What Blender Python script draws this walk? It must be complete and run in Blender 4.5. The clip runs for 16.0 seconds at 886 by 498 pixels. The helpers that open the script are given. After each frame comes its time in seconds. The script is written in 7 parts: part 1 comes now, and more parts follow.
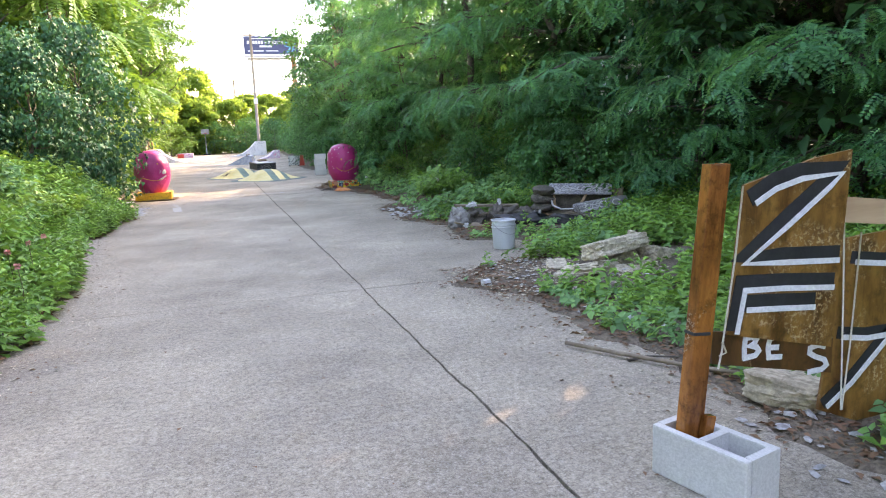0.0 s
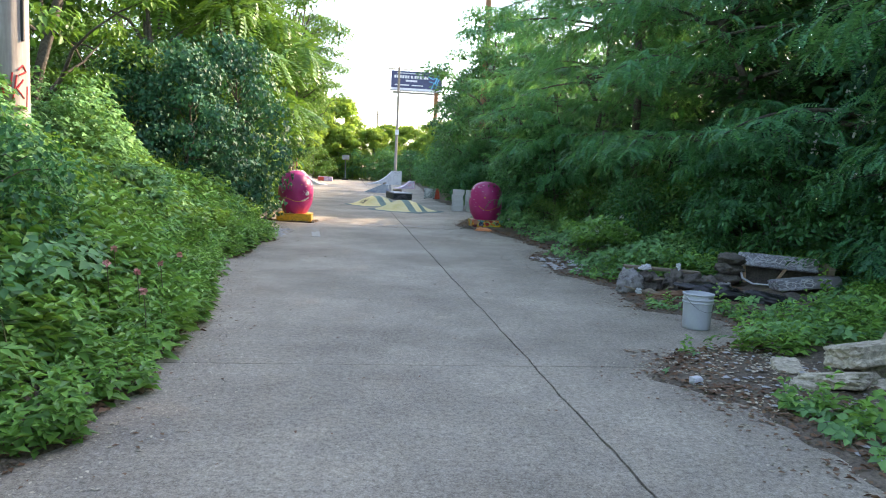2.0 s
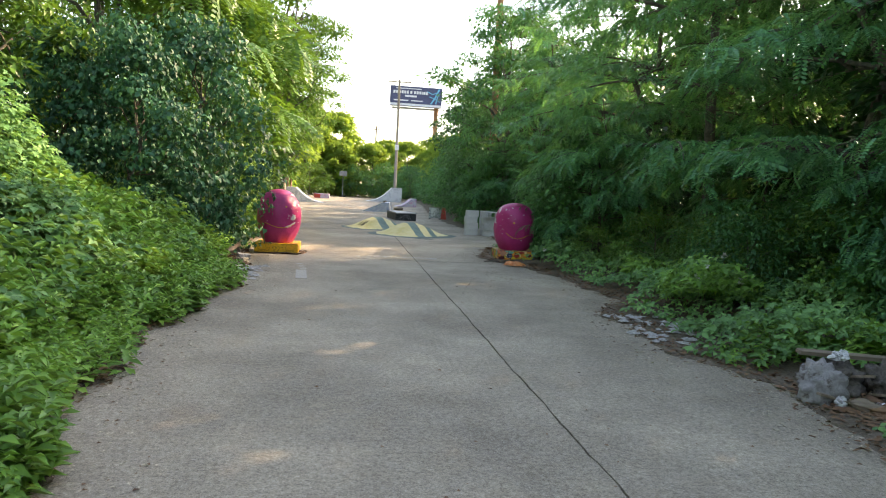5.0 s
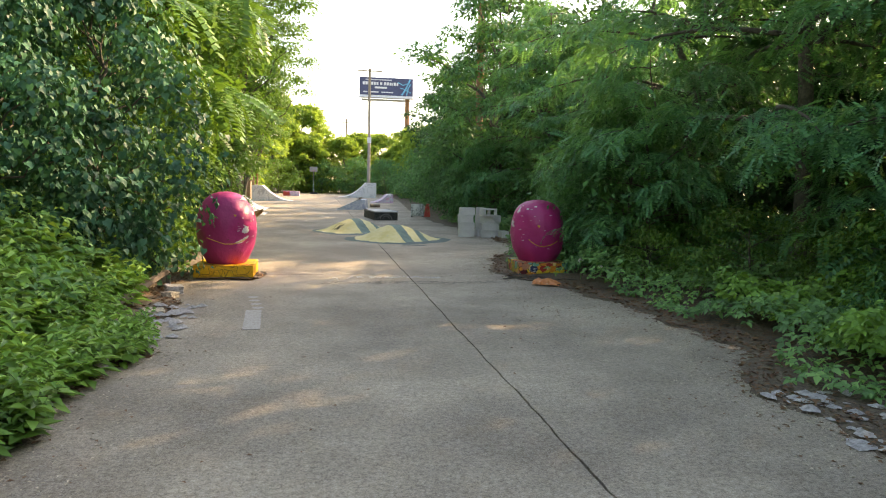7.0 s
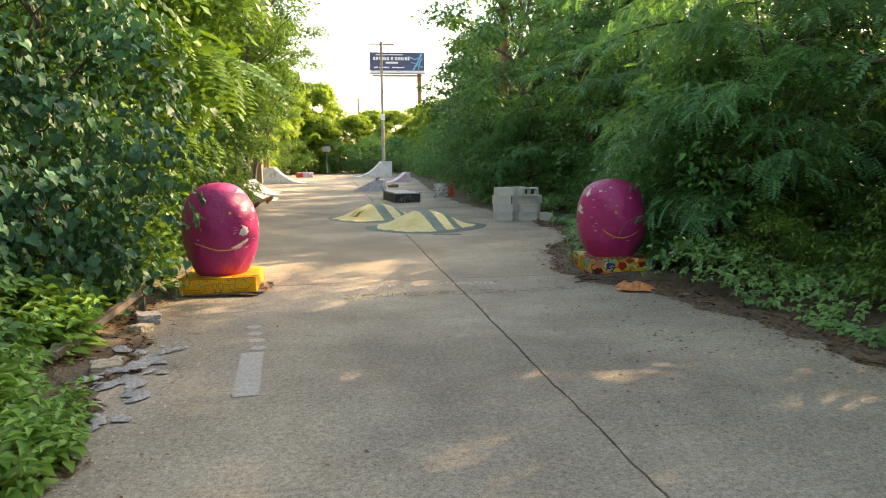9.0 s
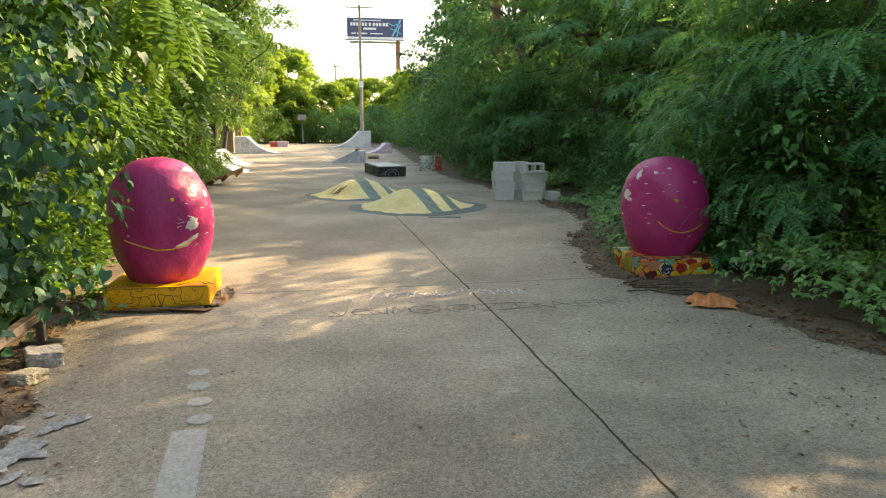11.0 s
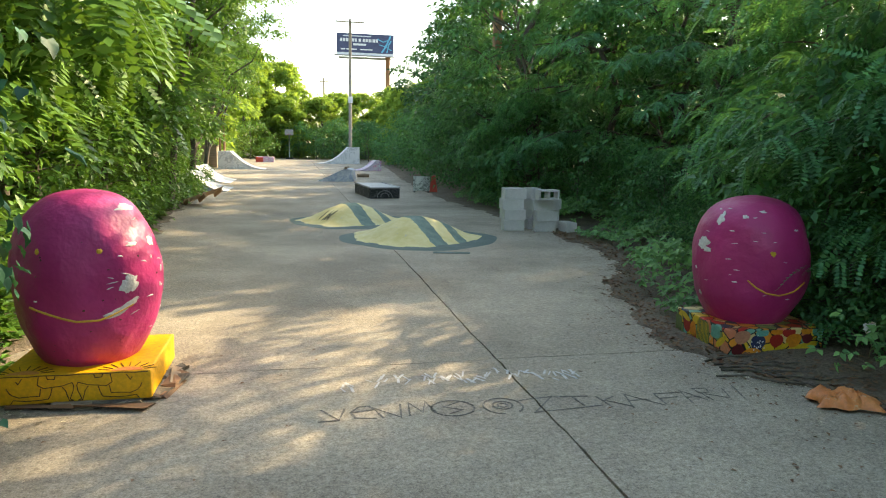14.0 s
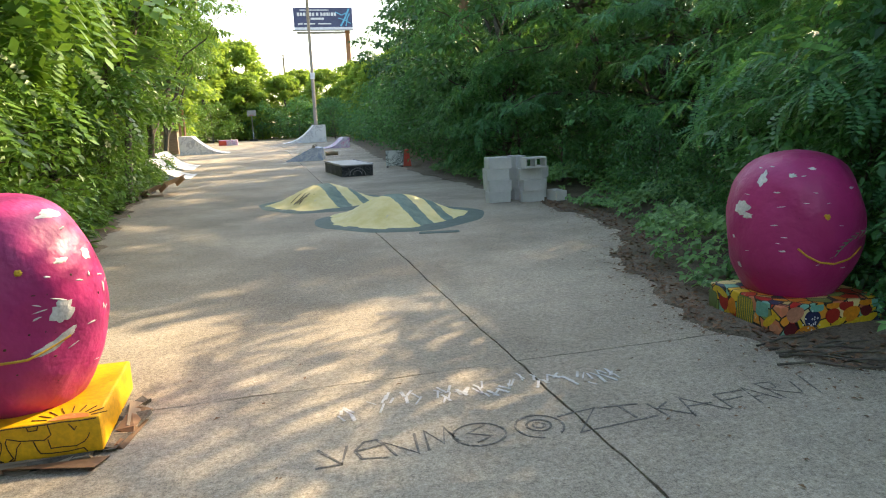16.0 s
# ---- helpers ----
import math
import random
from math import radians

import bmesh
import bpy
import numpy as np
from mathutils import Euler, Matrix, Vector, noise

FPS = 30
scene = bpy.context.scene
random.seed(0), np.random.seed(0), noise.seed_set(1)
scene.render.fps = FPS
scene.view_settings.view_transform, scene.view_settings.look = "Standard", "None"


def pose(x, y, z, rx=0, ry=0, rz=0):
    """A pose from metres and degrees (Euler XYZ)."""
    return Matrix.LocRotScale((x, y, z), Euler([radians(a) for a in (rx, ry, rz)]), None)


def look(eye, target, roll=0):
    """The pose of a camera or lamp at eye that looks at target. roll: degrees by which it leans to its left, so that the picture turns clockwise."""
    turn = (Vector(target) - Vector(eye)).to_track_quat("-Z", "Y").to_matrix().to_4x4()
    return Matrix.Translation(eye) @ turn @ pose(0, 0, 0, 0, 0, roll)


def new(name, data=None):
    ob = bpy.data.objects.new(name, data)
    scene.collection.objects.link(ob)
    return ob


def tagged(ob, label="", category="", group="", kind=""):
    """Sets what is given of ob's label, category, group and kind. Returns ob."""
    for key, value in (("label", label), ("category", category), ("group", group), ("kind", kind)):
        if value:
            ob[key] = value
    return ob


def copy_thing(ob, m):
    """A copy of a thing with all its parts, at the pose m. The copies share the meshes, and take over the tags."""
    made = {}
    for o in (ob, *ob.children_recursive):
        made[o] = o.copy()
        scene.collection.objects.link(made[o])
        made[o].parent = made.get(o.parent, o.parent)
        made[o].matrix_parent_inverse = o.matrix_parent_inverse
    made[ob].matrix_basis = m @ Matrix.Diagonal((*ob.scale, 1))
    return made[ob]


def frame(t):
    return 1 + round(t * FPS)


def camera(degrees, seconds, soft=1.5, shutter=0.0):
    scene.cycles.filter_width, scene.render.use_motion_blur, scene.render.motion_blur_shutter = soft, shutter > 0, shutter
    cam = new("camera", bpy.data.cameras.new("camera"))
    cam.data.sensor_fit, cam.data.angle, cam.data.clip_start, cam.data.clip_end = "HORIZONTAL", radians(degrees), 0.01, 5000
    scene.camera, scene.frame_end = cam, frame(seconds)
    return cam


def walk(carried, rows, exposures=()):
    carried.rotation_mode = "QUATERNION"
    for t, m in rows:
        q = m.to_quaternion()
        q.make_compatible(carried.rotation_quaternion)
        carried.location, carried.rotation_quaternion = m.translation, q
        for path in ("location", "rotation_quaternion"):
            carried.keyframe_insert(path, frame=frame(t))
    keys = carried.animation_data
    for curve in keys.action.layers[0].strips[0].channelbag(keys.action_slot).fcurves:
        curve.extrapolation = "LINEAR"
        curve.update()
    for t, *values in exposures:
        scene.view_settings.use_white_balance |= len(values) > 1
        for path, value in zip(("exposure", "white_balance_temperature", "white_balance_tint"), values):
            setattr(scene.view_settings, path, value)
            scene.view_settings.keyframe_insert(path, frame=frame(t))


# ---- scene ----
cam = camera(65.7, 16.0, soft=1.1)
PATH = [
    (0, (-1.106, -1.195, 1.283), (-0.502, 0.683, 0.954), -2.4),
    (0.5, (-1.141, -1.059, 1.281), (-0.775, 0.887, 1.003), 0.5),
    (1, (-1.218, -0.891, 1.271), (-0.946, 1.08, 1.061), 1.1),
    (1.5, (-1.216, -0.526, 1.275), (-0.889, 1.428, 1.006), 0.5),
    (1.9, (-1.28, -0.075, 1.281), (-0.987, 1.888, 1.032), 3.1),
    (2, (-1.29, 0.031, 1.282), (-1.019, 2.0, 1.066), 2.8),
    (2.5, (-1.307, 0.436, 1.304), (-1.012, 2.396, 1.039), 0.4),
    (3, (-1.311, 1.019, 1.301), (-1.012, 2.98, 1.043), 0.8),
    (3.5, (-1.309, 1.542, 1.313), (-1.01, 3.508, 1.104), -0.1),
    (4, (-1.303, 2.191, 1.289), (-1.002, 4.156, 1.068), 1.7),
    (4.5, (-1.286, 2.693, 1.305), (-1.014, 4.667, 1.138), 3.1),
    (6.8, (-1.296, 6.452, 1.358), (-0.957, 8.415, 1.175), 1.1),
    (7, (-1.286, 6.694, 1.361), (-0.934, 8.654, 1.174), 1.2),
    (7.5, (-1.316, 7.274, 1.372), (-0.943, 9.224, 1.134), 2.4),
    (8, (-1.338, 7.815, 1.383), (-0.975, 9.765, 1.133), 1.0),
    (8.5, (-1.354, 8.351, 1.405), (-1.056, 10.316, 1.178), 0.2),
    (9, (-1.328, 8.927, 1.409), (-1.022, 10.887, 1.152), -0.8),
    (9.2, (-1.295, 9.145, 1.428), (-0.958, 11.1, 1.181), 1.3),
    (11.5, (-1.38, 11.351, 1.408), (-1.005, 13.283, 1.054), -0.3),
    (12, (-1.401, 11.887, 1.437), (-1.068, 13.837, 1.143), 0.9),
    (12.5, (-1.466, 12.156, 1.467), (-1.176, 14.112, 1.169), 0.3),
    (13, (-1.474, 12.383, 1.47), (-1.499, 14.361, 1.177), 0.4),
    (13.5, (-1.408, 12.358, 1.479), (-1.479, 14.336, 1.192), -0.6),
    (14, (-1.367, 12.407, 1.476), (-0.953, 14.341, 1.184), 1.0),
    (14.5, (-1.368, 12.44, 1.477), (-0.738, 14.317, 1.196), 0.3),
    (15, (-1.313, 12.481, 1.47), (-0.635, 14.344, 1.202), -0.1),
    (15.5, (-1.37, 12.756, 1.433), (-0.784, 14.638, 1.095), -0.9),
    (16, (-1.378, 13.202, 1.456), (-0.893, 15.106, 1.083), -2.4),
]
walk(cam, [(t, look(eye, target, roll)) for t, eye, target, roll in PATH], exposures=[(0, 3.2, 8200, 26), (0.8, 2.95, 8000, 21), (1.6, 2.6, 7300, 17), (4.5, 2.32, 8500, 15), (7.5, 2.34, 9700, 17), (9, 2.4, 10300, 16), (12, 2.32, 9800, 9), (13.5, 2.26, 8900, 3), (14.5, 2.28, 8300, 9), (16, 2.32, 8300, 11)])

# ---- world, sun, exposure ----
SUN_AZ, SUN_EL = 62.0, 31.0
world = bpy.data.worlds.new("world")
scene.world = world
world.use_nodes = True
wn = world.node_tree
wn.nodes.clear()
sky = wn.nodes.new("ShaderNodeTexSky")
sky.sky_type, sky.sun_disc = "NISHITA", False
sky.sun_elevation, sky.sun_rotation = radians(SUN_EL), radians(SUN_AZ)
sky.air_density, sky.dust_density, sky.ozone_density = 1.0, 1.2, 1.0
bg = wn.nodes.new("ShaderNodeBackground")
bg.inputs["Strength"].default_value = 0.15
wo = wn.nodes.new("ShaderNodeOutputWorld")
wn.links.new(sky.outputs[0], bg.inputs["Color"])
wn.links.new(bg.outputs[0], wo.inputs["Surface"])
sun = new("sun", bpy.data.lights.new("sun", "SUN"))
sun.data.energy, sun.data.angle, sun.data.color = 2.5, radians(0.6), (1.0, 0.86, 0.66)
s_az, s_el = radians(SUN_AZ), radians(SUN_EL)
SUN_DIR = Vector((math.sin(s_az) * math.cos(s_el), math.cos(s_az) * math.cos(s_el), math.sin(s_el)))
sun.matrix_world = look(SUN_DIR * 60, (0, 0, 0))


# ---- materials ----
def nodes_of(name):
    m = bpy.data.materials.new(name)
    m.use_nodes = True
    nt = m.node_tree
    return m, nt, nt.nodes["Principled BSDF"]


def link(nt, a, b):
    nt.links.new(a, b)


def node(nt, kind, **kw):
    n = nt.nodes.new(kind)
    for k, v in kw.items():
        if k in n.inputs:
            n.inputs[k].default_value = v
    return n


def mix(nt, fac, a, b, mode="MIX"):
    n = nt.nodes.new("ShaderNodeMix")
    n.data_type, n.blend_type = "RGBA", mode
    for sock, v in ((n.inputs[0], fac), (n.inputs[6], a), (n.inputs[7], b)):
        if isinstance(v, (int, float)):
            sock.default_value = v
        elif isinstance(v, tuple):
            sock.default_value = (*v, 1.0)
        else:
            link(nt, v, sock)
    return n.outputs[2]


def ramp(nt, value, lo, hi):
    n = nt.nodes.new("ShaderNodeMapRange")
    n.inputs[1].default_value, n.inputs[2].default_value = lo, hi
    link(nt, value, n.inputs[0])
    return n.outputs[0]


def math_node(nt, op, a, b=None):
    n = nt.nodes.new("ShaderNodeMath")
    n.operation = op
    for i, v in enumerate((a, b)):
        if v is None:
            continue
        if isinstance(v, (int, float)):
            n.inputs[i].default_value = v
        else:
            link(nt, v, n.inputs[i])
    return n.outputs[0]


def place(nt, local=False):
    if local:
        return nt.nodes.new("ShaderNodeTexCoord").outputs["Object"]
    return nt.nodes.new("ShaderNodeNewGeometry").outputs["Position"]


def noise_of(nt, co, scale, detail=4.0, rough=0.6):
    n = node(nt, "ShaderNodeTexNoise", Scale=scale, Detail=detail, Roughness=rough)
    link(nt, co, n.inputs["Vector"])
    return n.outputs["Fac"]


def surface(name, col, col2, big=1.5, fine=40.0, rough=0.8, bump=0.3, depth=0.004, metal=0.0, local=False, stain=None, stain_at=0.6, spread=0.25):
    """A worn surface: two colours mixed by a large noise, darker and lighter grain by a fine one, stains and relief."""
    m, nt, b = nodes_of(name)
    co = place(nt, local)
    f1 = ramp(nt, noise_of(nt, co, big), 0.3, 0.7)
    c = mix(nt, f1, col, col2)
    f2 = noise_of(nt, co, fine, 3.0)
    c = mix(nt, spread, c, mix(nt, ramp(nt, f2, 0.35, 0.65), (0.15, 0.15, 0.15), (1.0, 1.0, 1.0)), "MULTIPLY")
    if stain:
        f3 = ramp(nt, noise_of(nt, co, big * 2.7, 6.0, 0.7), stain_at, stain_at + 0.08)
        c = mix(nt, f3, c, stain)
    link(nt, c, b.inputs["Base Color"])
    b.inputs["Roughness"].default_value, b.inputs["Metallic"].default_value = rough, metal
    if bump:
        bp = node(nt, "ShaderNodeBump", Strength=bump, Distance=depth)
        link(nt, f2, bp.inputs["Height"])
        link(nt, bp.outputs[0], b.inputs["Normal"])
    return m


def leaf_material(name, cols, trans, glow=0.35, rough=0.42, gain=(1.15, 2.3)):
    """Leaves: the colour varies leaf by leaf and in drifts; light comes through the blade."""
    m, nt, b = nodes_of(name)
    g = nt.nodes.new("ShaderNodeNewGeometry")
    r = nt.nodes.new("ShaderNodeValToRGB")
    e = r.color_ramp.elements
    cols = [tuple(k * v for v in c) for k, c in zip(np.linspace(*gain, len(cols)), cols)]
    e[0].color, e[1].color = (*cols[0], 1), (*cols[-1], 1)
    for i, c in enumerate(cols[1:-1], 1):
        e.new(i / (len(cols) - 1)).color = (*c, 1)
    drift = noise_of(nt, g.outputs["Position"], 0.8, 3.0)
    f = math_node(nt, "ADD", math_node(nt, "MULTIPLY", g.outputs["Random Per Island"], 0.55), math_node(nt, "MULTIPLY", ramp(nt, drift, 0.3, 0.7), 0.45))
    link(nt, f, r.inputs["Fac"])
    link(nt, r.outputs["Color"], b.inputs["Base Color"])
    b.inputs["Roughness"].default_value = rough
    b.inputs["Specular IOR Level"].default_value = 0.35
    t = nt.nodes.new("ShaderNodeBsdfTranslucent")
    link(nt, mix(nt, 0.5, r.outputs["Color"], trans), t.inputs["Color"])
    x = nt.nodes.new("ShaderNodeMixShader")
    x.inputs[0].default_value = glow
    link(nt, b.outputs[0], x.inputs[1])
    link(nt, t.outputs[0], x.inputs[2])
    link(nt, x.outputs[0], nt.nodes["Material Output"].inputs["Surface"])
    return m


def concrete_material():
    m, nt, b = nodes_of("road_concrete")
    co = place(nt)
    big = ramp(nt, noise_of(nt, co, 0.42, 6.0, 0.68), 0.38, 0.62)
    c = mix(nt, big, (0.248, 0.210, 0.160), (0.49, 0.426, 0.33))
    mid = noise_of(nt, co, 5.0, 6.0, 0.7)
    c = mix(nt, ramp(nt, mid, 0.35, 0.7), mix(nt, 0.45, c, (0.27, 0.25, 0.22)), c)
    stain = ramp(nt, noise_of(nt, co, 1.1, 7.0, 0.72), 0.6, 0.72)
    c = mix(nt, math_node(nt, "MULTIPLY", stain, 0.6), c, (0.55, 0.47, 0.35))
    dirt = ramp(nt, noise_of(nt, co, 2.3, 8.0, 0.75), 0.63, 0.75)
    c = mix(nt, math_node(nt, "MULTIPLY", dirt, 0.55), c, (0.19, 0.17, 0.14))
    v = node(nt, "ShaderNodeTexVoronoi", Scale=160.0)
    link(nt, co, v.inputs["Vector"])
    grain = math_node(nt, "ADD", math_node(nt, "MULTIPLY", noise_of(nt, co, 30.0, 5.0, 0.85), 0.6), math_node(nt, "MULTIPLY", noise_of(nt, co, 85.0, 3.0, 0.9), 0.5))
    c = mix(nt, 0.9, c, mix(nt, ramp(nt, grain, 0.44, 0.66), (0.38, 0.37, 0.36), (1.32, 1.32, 1.32)), "MULTIPLY")
    pits = node(nt, "ShaderNodeTexVoronoi", Scale=55.0)
    link(nt, co, pits.inputs["Vector"])
    pit = math_node(nt, "MULTIPLY", ramp(nt, pits.outputs["Distance"], 0.26, 0.12), ramp(nt, noise_of(nt, co, 7.0, 3.0), 0.48, 0.6))
    c = mix(nt, math_node(nt, "MULTIPLY", pit, 0.55), c, (0.11, 0.10, 0.09))
    speck = ramp(nt, v.outputs["Color"], 0.78, 0.82)
    c = mix(nt, math_node(nt, "MULTIPLY", speck, 0.24), c, (0.6, 0.57, 0.52))
    link(nt, c, b.inputs["Base Color"])
    b.inputs["Roughness"].default_value = 0.82
    b.inputs["Specular IOR Level"].default_value = 0.3
    bp = node(nt, "ShaderNodeBump", Strength=0.5, Distance=0.006)
    link(nt, math_node(nt, "ADD", grain, math_node(nt, "MULTIPLY", mid, 0.8)), bp.inputs["Height"])
    link(nt, bp.outputs[0], b.inputs["Normal"])
    return m


def striped_material():
    m, nt, b = nodes_of("mound_paint")
    co = place(nt, True)
    sep = nt.nodes.new("ShaderNodeSeparateXYZ")
    link(nt, co, sep.inputs[0])
    wob = math_node(nt, "MULTIPLY", math_node(nt, "SUBTRACT", noise_of(nt, co, 9.0), 0.5), 0.08)
    s = math_node(nt, "ADD", math_node(nt, "ADD", sep.outputs[0], math_node(nt, "MULTIPLY", sep.outputs[1], 0.42)), wob)
    one = math_node(nt, "LESS_THAN", math_node(nt, "ABSOLUTE", math_node(nt, "SUBTRACT", s, -0.02)), 0.145)
    two = math_node(nt, "LESS_THAN", math_node(nt, "ABSOLUTE", math_node(nt, "SUBTRACT", s, 0.5)), 0.1)
    f = math_node(nt, "MAXIMUM", one, two)
    yellow = mix(nt, ramp(nt, noise_of(nt, co, 3.0, 6.0, 0.7), 0.35, 0.65), (0.58, 0.49, 0.19), (0.70, 0.62, 0.33))
    green = mix(nt, ramp(nt, noise_of(nt, co, 6.0, 6.0, 0.7), 0.35, 0.65), (0.075, 0.14, 0.125), (0.16, 0.24, 0.2))
    c = mix(nt, f, yellow, green)
    wear = ramp(nt, noise_of(nt, co, 11.0, 8.0, 0.75), 0.62, 0.68)
    c = mix(nt, math_node(nt, "MULTIPLY", wear, 0.6), c, (0.42, 0.4, 0.36))
    link(nt, c, b.inputs["Base Color"])
    b.inputs["Roughness"].default_value = 0.7
    bp = node(nt, "ShaderNodeBump", Strength=0.4, Distance=0.01)
    link(nt, noise_of(nt, co, 14.0, 6.0, 0.7), bp.inputs["Height"])
    link(nt, bp.outputs[0], b.inputs["Normal"])
    return m


def egg_material():
    m, nt, b = nodes_of("magenta_paint")
    co = place(nt, True)
    c = mix(nt, ramp(nt, noise_of(nt, co, 2.2, 5.0), 0.3, 0.7), (0.37, 0.014, 0.115), (0.48, 0.034, 0.18))
    c = mix(nt, math_node(nt, "MULTIPLY", ramp(nt, noise_of(nt, co, 13.0, 6.0, 0.7), 0.55, 0.75), 0.4), c, (0.30, 0.02, 0.10))
    pits = ramp(nt, noise_of(nt, co, 30.0, 3.0), 0.72, 0.75)
    c = mix(nt, pits, c, (0.08, 0.02, 0.04))
    link(nt, c, b.inputs["Base Color"])
    b.inputs["Roughness"].default_value = 0.46
    bp = node(nt, "ShaderNodeBump", Strength=0.75, Distance=0.05)
    link(nt, math_node(nt, "ADD", noise_of(nt, co, 3.6, 4.0, 0.5), math_node(nt, "MULTIPLY", noise_of(nt, co, 38.0), 0.05)), bp.inputs["Height"])
    link(nt, bp.outputs[0], b.inputs["Normal"])
    return m


def graffiti_material(name, base, base2, inks, scale=3.0, amount=0.6):
    """Painted concrete or plywood with sprayed patches and lines."""
    m, nt, b = nodes_of(name)
    co = place(nt, True)
    c = mix(nt, ramp(nt, noise_of(nt, co, 1.7, 6.0, 0.7), 0.35, 0.65), base, base2)
    for i, ink in enumerate(inks):
        n = node(nt, "ShaderNodeTexNoise", Scale=scale * (1 + 0.6 * i), Detail=3.0, Distortion=2.2)
        mp = node(nt, "ShaderNodeMapping")
        mp.inputs["Location"].default_value = (3.7 * i + 1.3, 5.1 * i, 2.3 * i)
        link(nt, co, mp.inputs["Vector"])
        link(nt, mp.outputs[0], n.inputs["Vector"])
        band = math_node(nt, "ABSOLUTE", math_node(nt, "SUBTRACT", n.outputs["Fac"], 0.5))
        gate = ramp(nt, noise_of(nt, mp.outputs[0], scale * 0.35, 2.0), 0.42, 0.5)
        c = mix(nt, math_node(nt, "MULTIPLY", math_node(nt, "MULTIPLY", ramp(nt, band, 0.05, 0.03), gate), amount), c, ink)
    link(nt, c, b.inputs["Base Color"])
    b.inputs["Roughness"].default_value = 0.75
    bp = node(nt, "ShaderNodeBump", Strength=0.3, Distance=0.006)
    link(nt, noise_of(nt, co, 40.0, 4.0), bp.inputs["Height"])
    link(nt, bp.outputs[0], b.inputs["Normal"])
    return m


def mosaic_material():
    """Rounded patches of bright paint with dark outlines."""
    m, nt, b = nodes_of("patchwork_paint")
    co = place(nt, True)
    v = node(nt, "ShaderNodeTexVoronoi", Scale=11.0, Randomness=0.9)
    e = node(nt, "ShaderNodeTexVoronoi", Scale=11.0, Randomness=0.9)
    e.feature = "DISTANCE_TO_EDGE"
    link(nt, co, v.inputs["Vector"])
    link(nt, co, e.inputs["Vector"])
    r = nt.nodes.new("ShaderNodeValToRGB")
    r.color_ramp.interpolation = "CONSTANT"
    el = r.color_ramp.elements
    tones = [(0.75, 0.28, 0.03), (0.52, 0.03, 0.02), (0.72, 0.46, 0.03), (0.16, 0.42, 0.32), (0.03, 0.05, 0.10), (0.62, 0.2, 0.1), (0.2, 0.28, 0.08), (0.7, 0.55, 0.25)]
    el[0].color, el[1].color, el[1].position = (*tones[0], 1), (*tones[1], 1), 0.12
    for i, t in enumerate(tones[2:], 2):
        el.new(i * 0.12).color = (*t, 1)
    sp = nt.nodes.new("ShaderNodeSeparateColor")
    link(nt, v.outputs["Color"], sp.inputs[0])
    link(nt, sp.outputs[0], r.inputs["Fac"])
    c = mix(nt, ramp(nt, e.outputs["Distance"], 0.035, 0.06), (0.015, 0.012, 0.012), r.outputs["Color"])
    c = mix(nt, ramp(nt, noise_of(nt, co, 20.0, 6.0, 0.7), 0.62, 0.67), c, (0.55, 0.5, 0.42))
    link(nt, c, b.inputs["Base Color"])
    b.inputs["Roughness"].default_value = 0.45
    return m


def wood_material(name, dark, light, along=2, rough=0.6, grain=18.0, peel=None):
    m, nt, b = nodes_of(name)
    co = place(nt, True)
    mp = node(nt, "ShaderNodeMapping")
    sc = [grain, grain, grain]
    sc[along] = grain * 0.06
    mp.inputs["Scale"].default_value = sc
    link(nt, co, mp.inputs["Vector"])
    n = noise_of(nt, mp.outputs[0], 1.0, 6.0, 0.65)
    c = mix(nt, ramp(nt, n, 0.3, 0.7), dark, light)
    c = mix(nt, math_node(nt, "MULTIPLY", ramp(nt, noise_of(nt, co, 5.0, 5.0), 0.45, 0.7), 0.5), c, dark)
    if peel:
        c = mix(nt, ramp(nt, noise_of(nt, co, 15.0, 8.0, 0.8), 0.57, 0.62), c, peel)
    link(nt, c, b.inputs["Base Color"])
    b.inputs["Roughness"].default_value = rough
    bp = node(nt, "ShaderNodeBump", Strength=0.35, Distance=0.004)
    link(nt, n, bp.inputs["Height"])
    link(nt, bp.outputs[0], b.inputs["Normal"])
    return m


def varnish_material(name, dark, light, flake, flaking, rough):
    """Stained, varnished timber: amber blotches, dark runs, and clusters of flaked spots."""
    m, nt, b = nodes_of(name)
    co = place(nt, True)
    mp = node(nt, "ShaderNodeMapping")
    mp.inputs["Scale"].default_value = (9.0, 9.0, 2.2)
    link(nt, co, mp.inputs["Vector"])
    n = noise_of(nt, mp.outputs[0], 1.0, 7.0, 0.7)
    c = mix(nt, ramp(nt, n, 0.36, 0.66), dark, light)
    blot = ramp(nt, noise_of(nt, co, 11.0, 6.0, 0.75), 0.5, 0.66)
    c = mix(nt, math_node(nt, "MULTIPLY", blot, 0.75), c, tuple(v * 0.45 for v in dark))
    where = ramp(nt, noise_of(nt, co, 4.5, 3.0, 0.6), 0.62 - flaking, 0.74 - flaking)
    spots = ramp(nt, noise_of(nt, co, 55.0, 6.0, 0.75), 0.53, 0.57)
    chip = math_node(nt, "MULTIPLY", where, spots)
    c = mix(nt, chip, c, flake)
    link(nt, c, b.inputs["Base Color"])
    link(nt, math_node(nt, "ADD", math_node(nt, "MULTIPLY", chip, 0.4), rough), b.inputs["Roughness"])
    bp = node(nt, "ShaderNodeBump", Strength=0.5, Distance=0.003)
    link(nt, math_node(nt, "SUBTRACT", math_node(nt, "MULTIPLY", n, 0.5), chip), bp.inputs["Height"])
    link(nt, bp.outputs[0], b.inputs["Normal"])
    return m


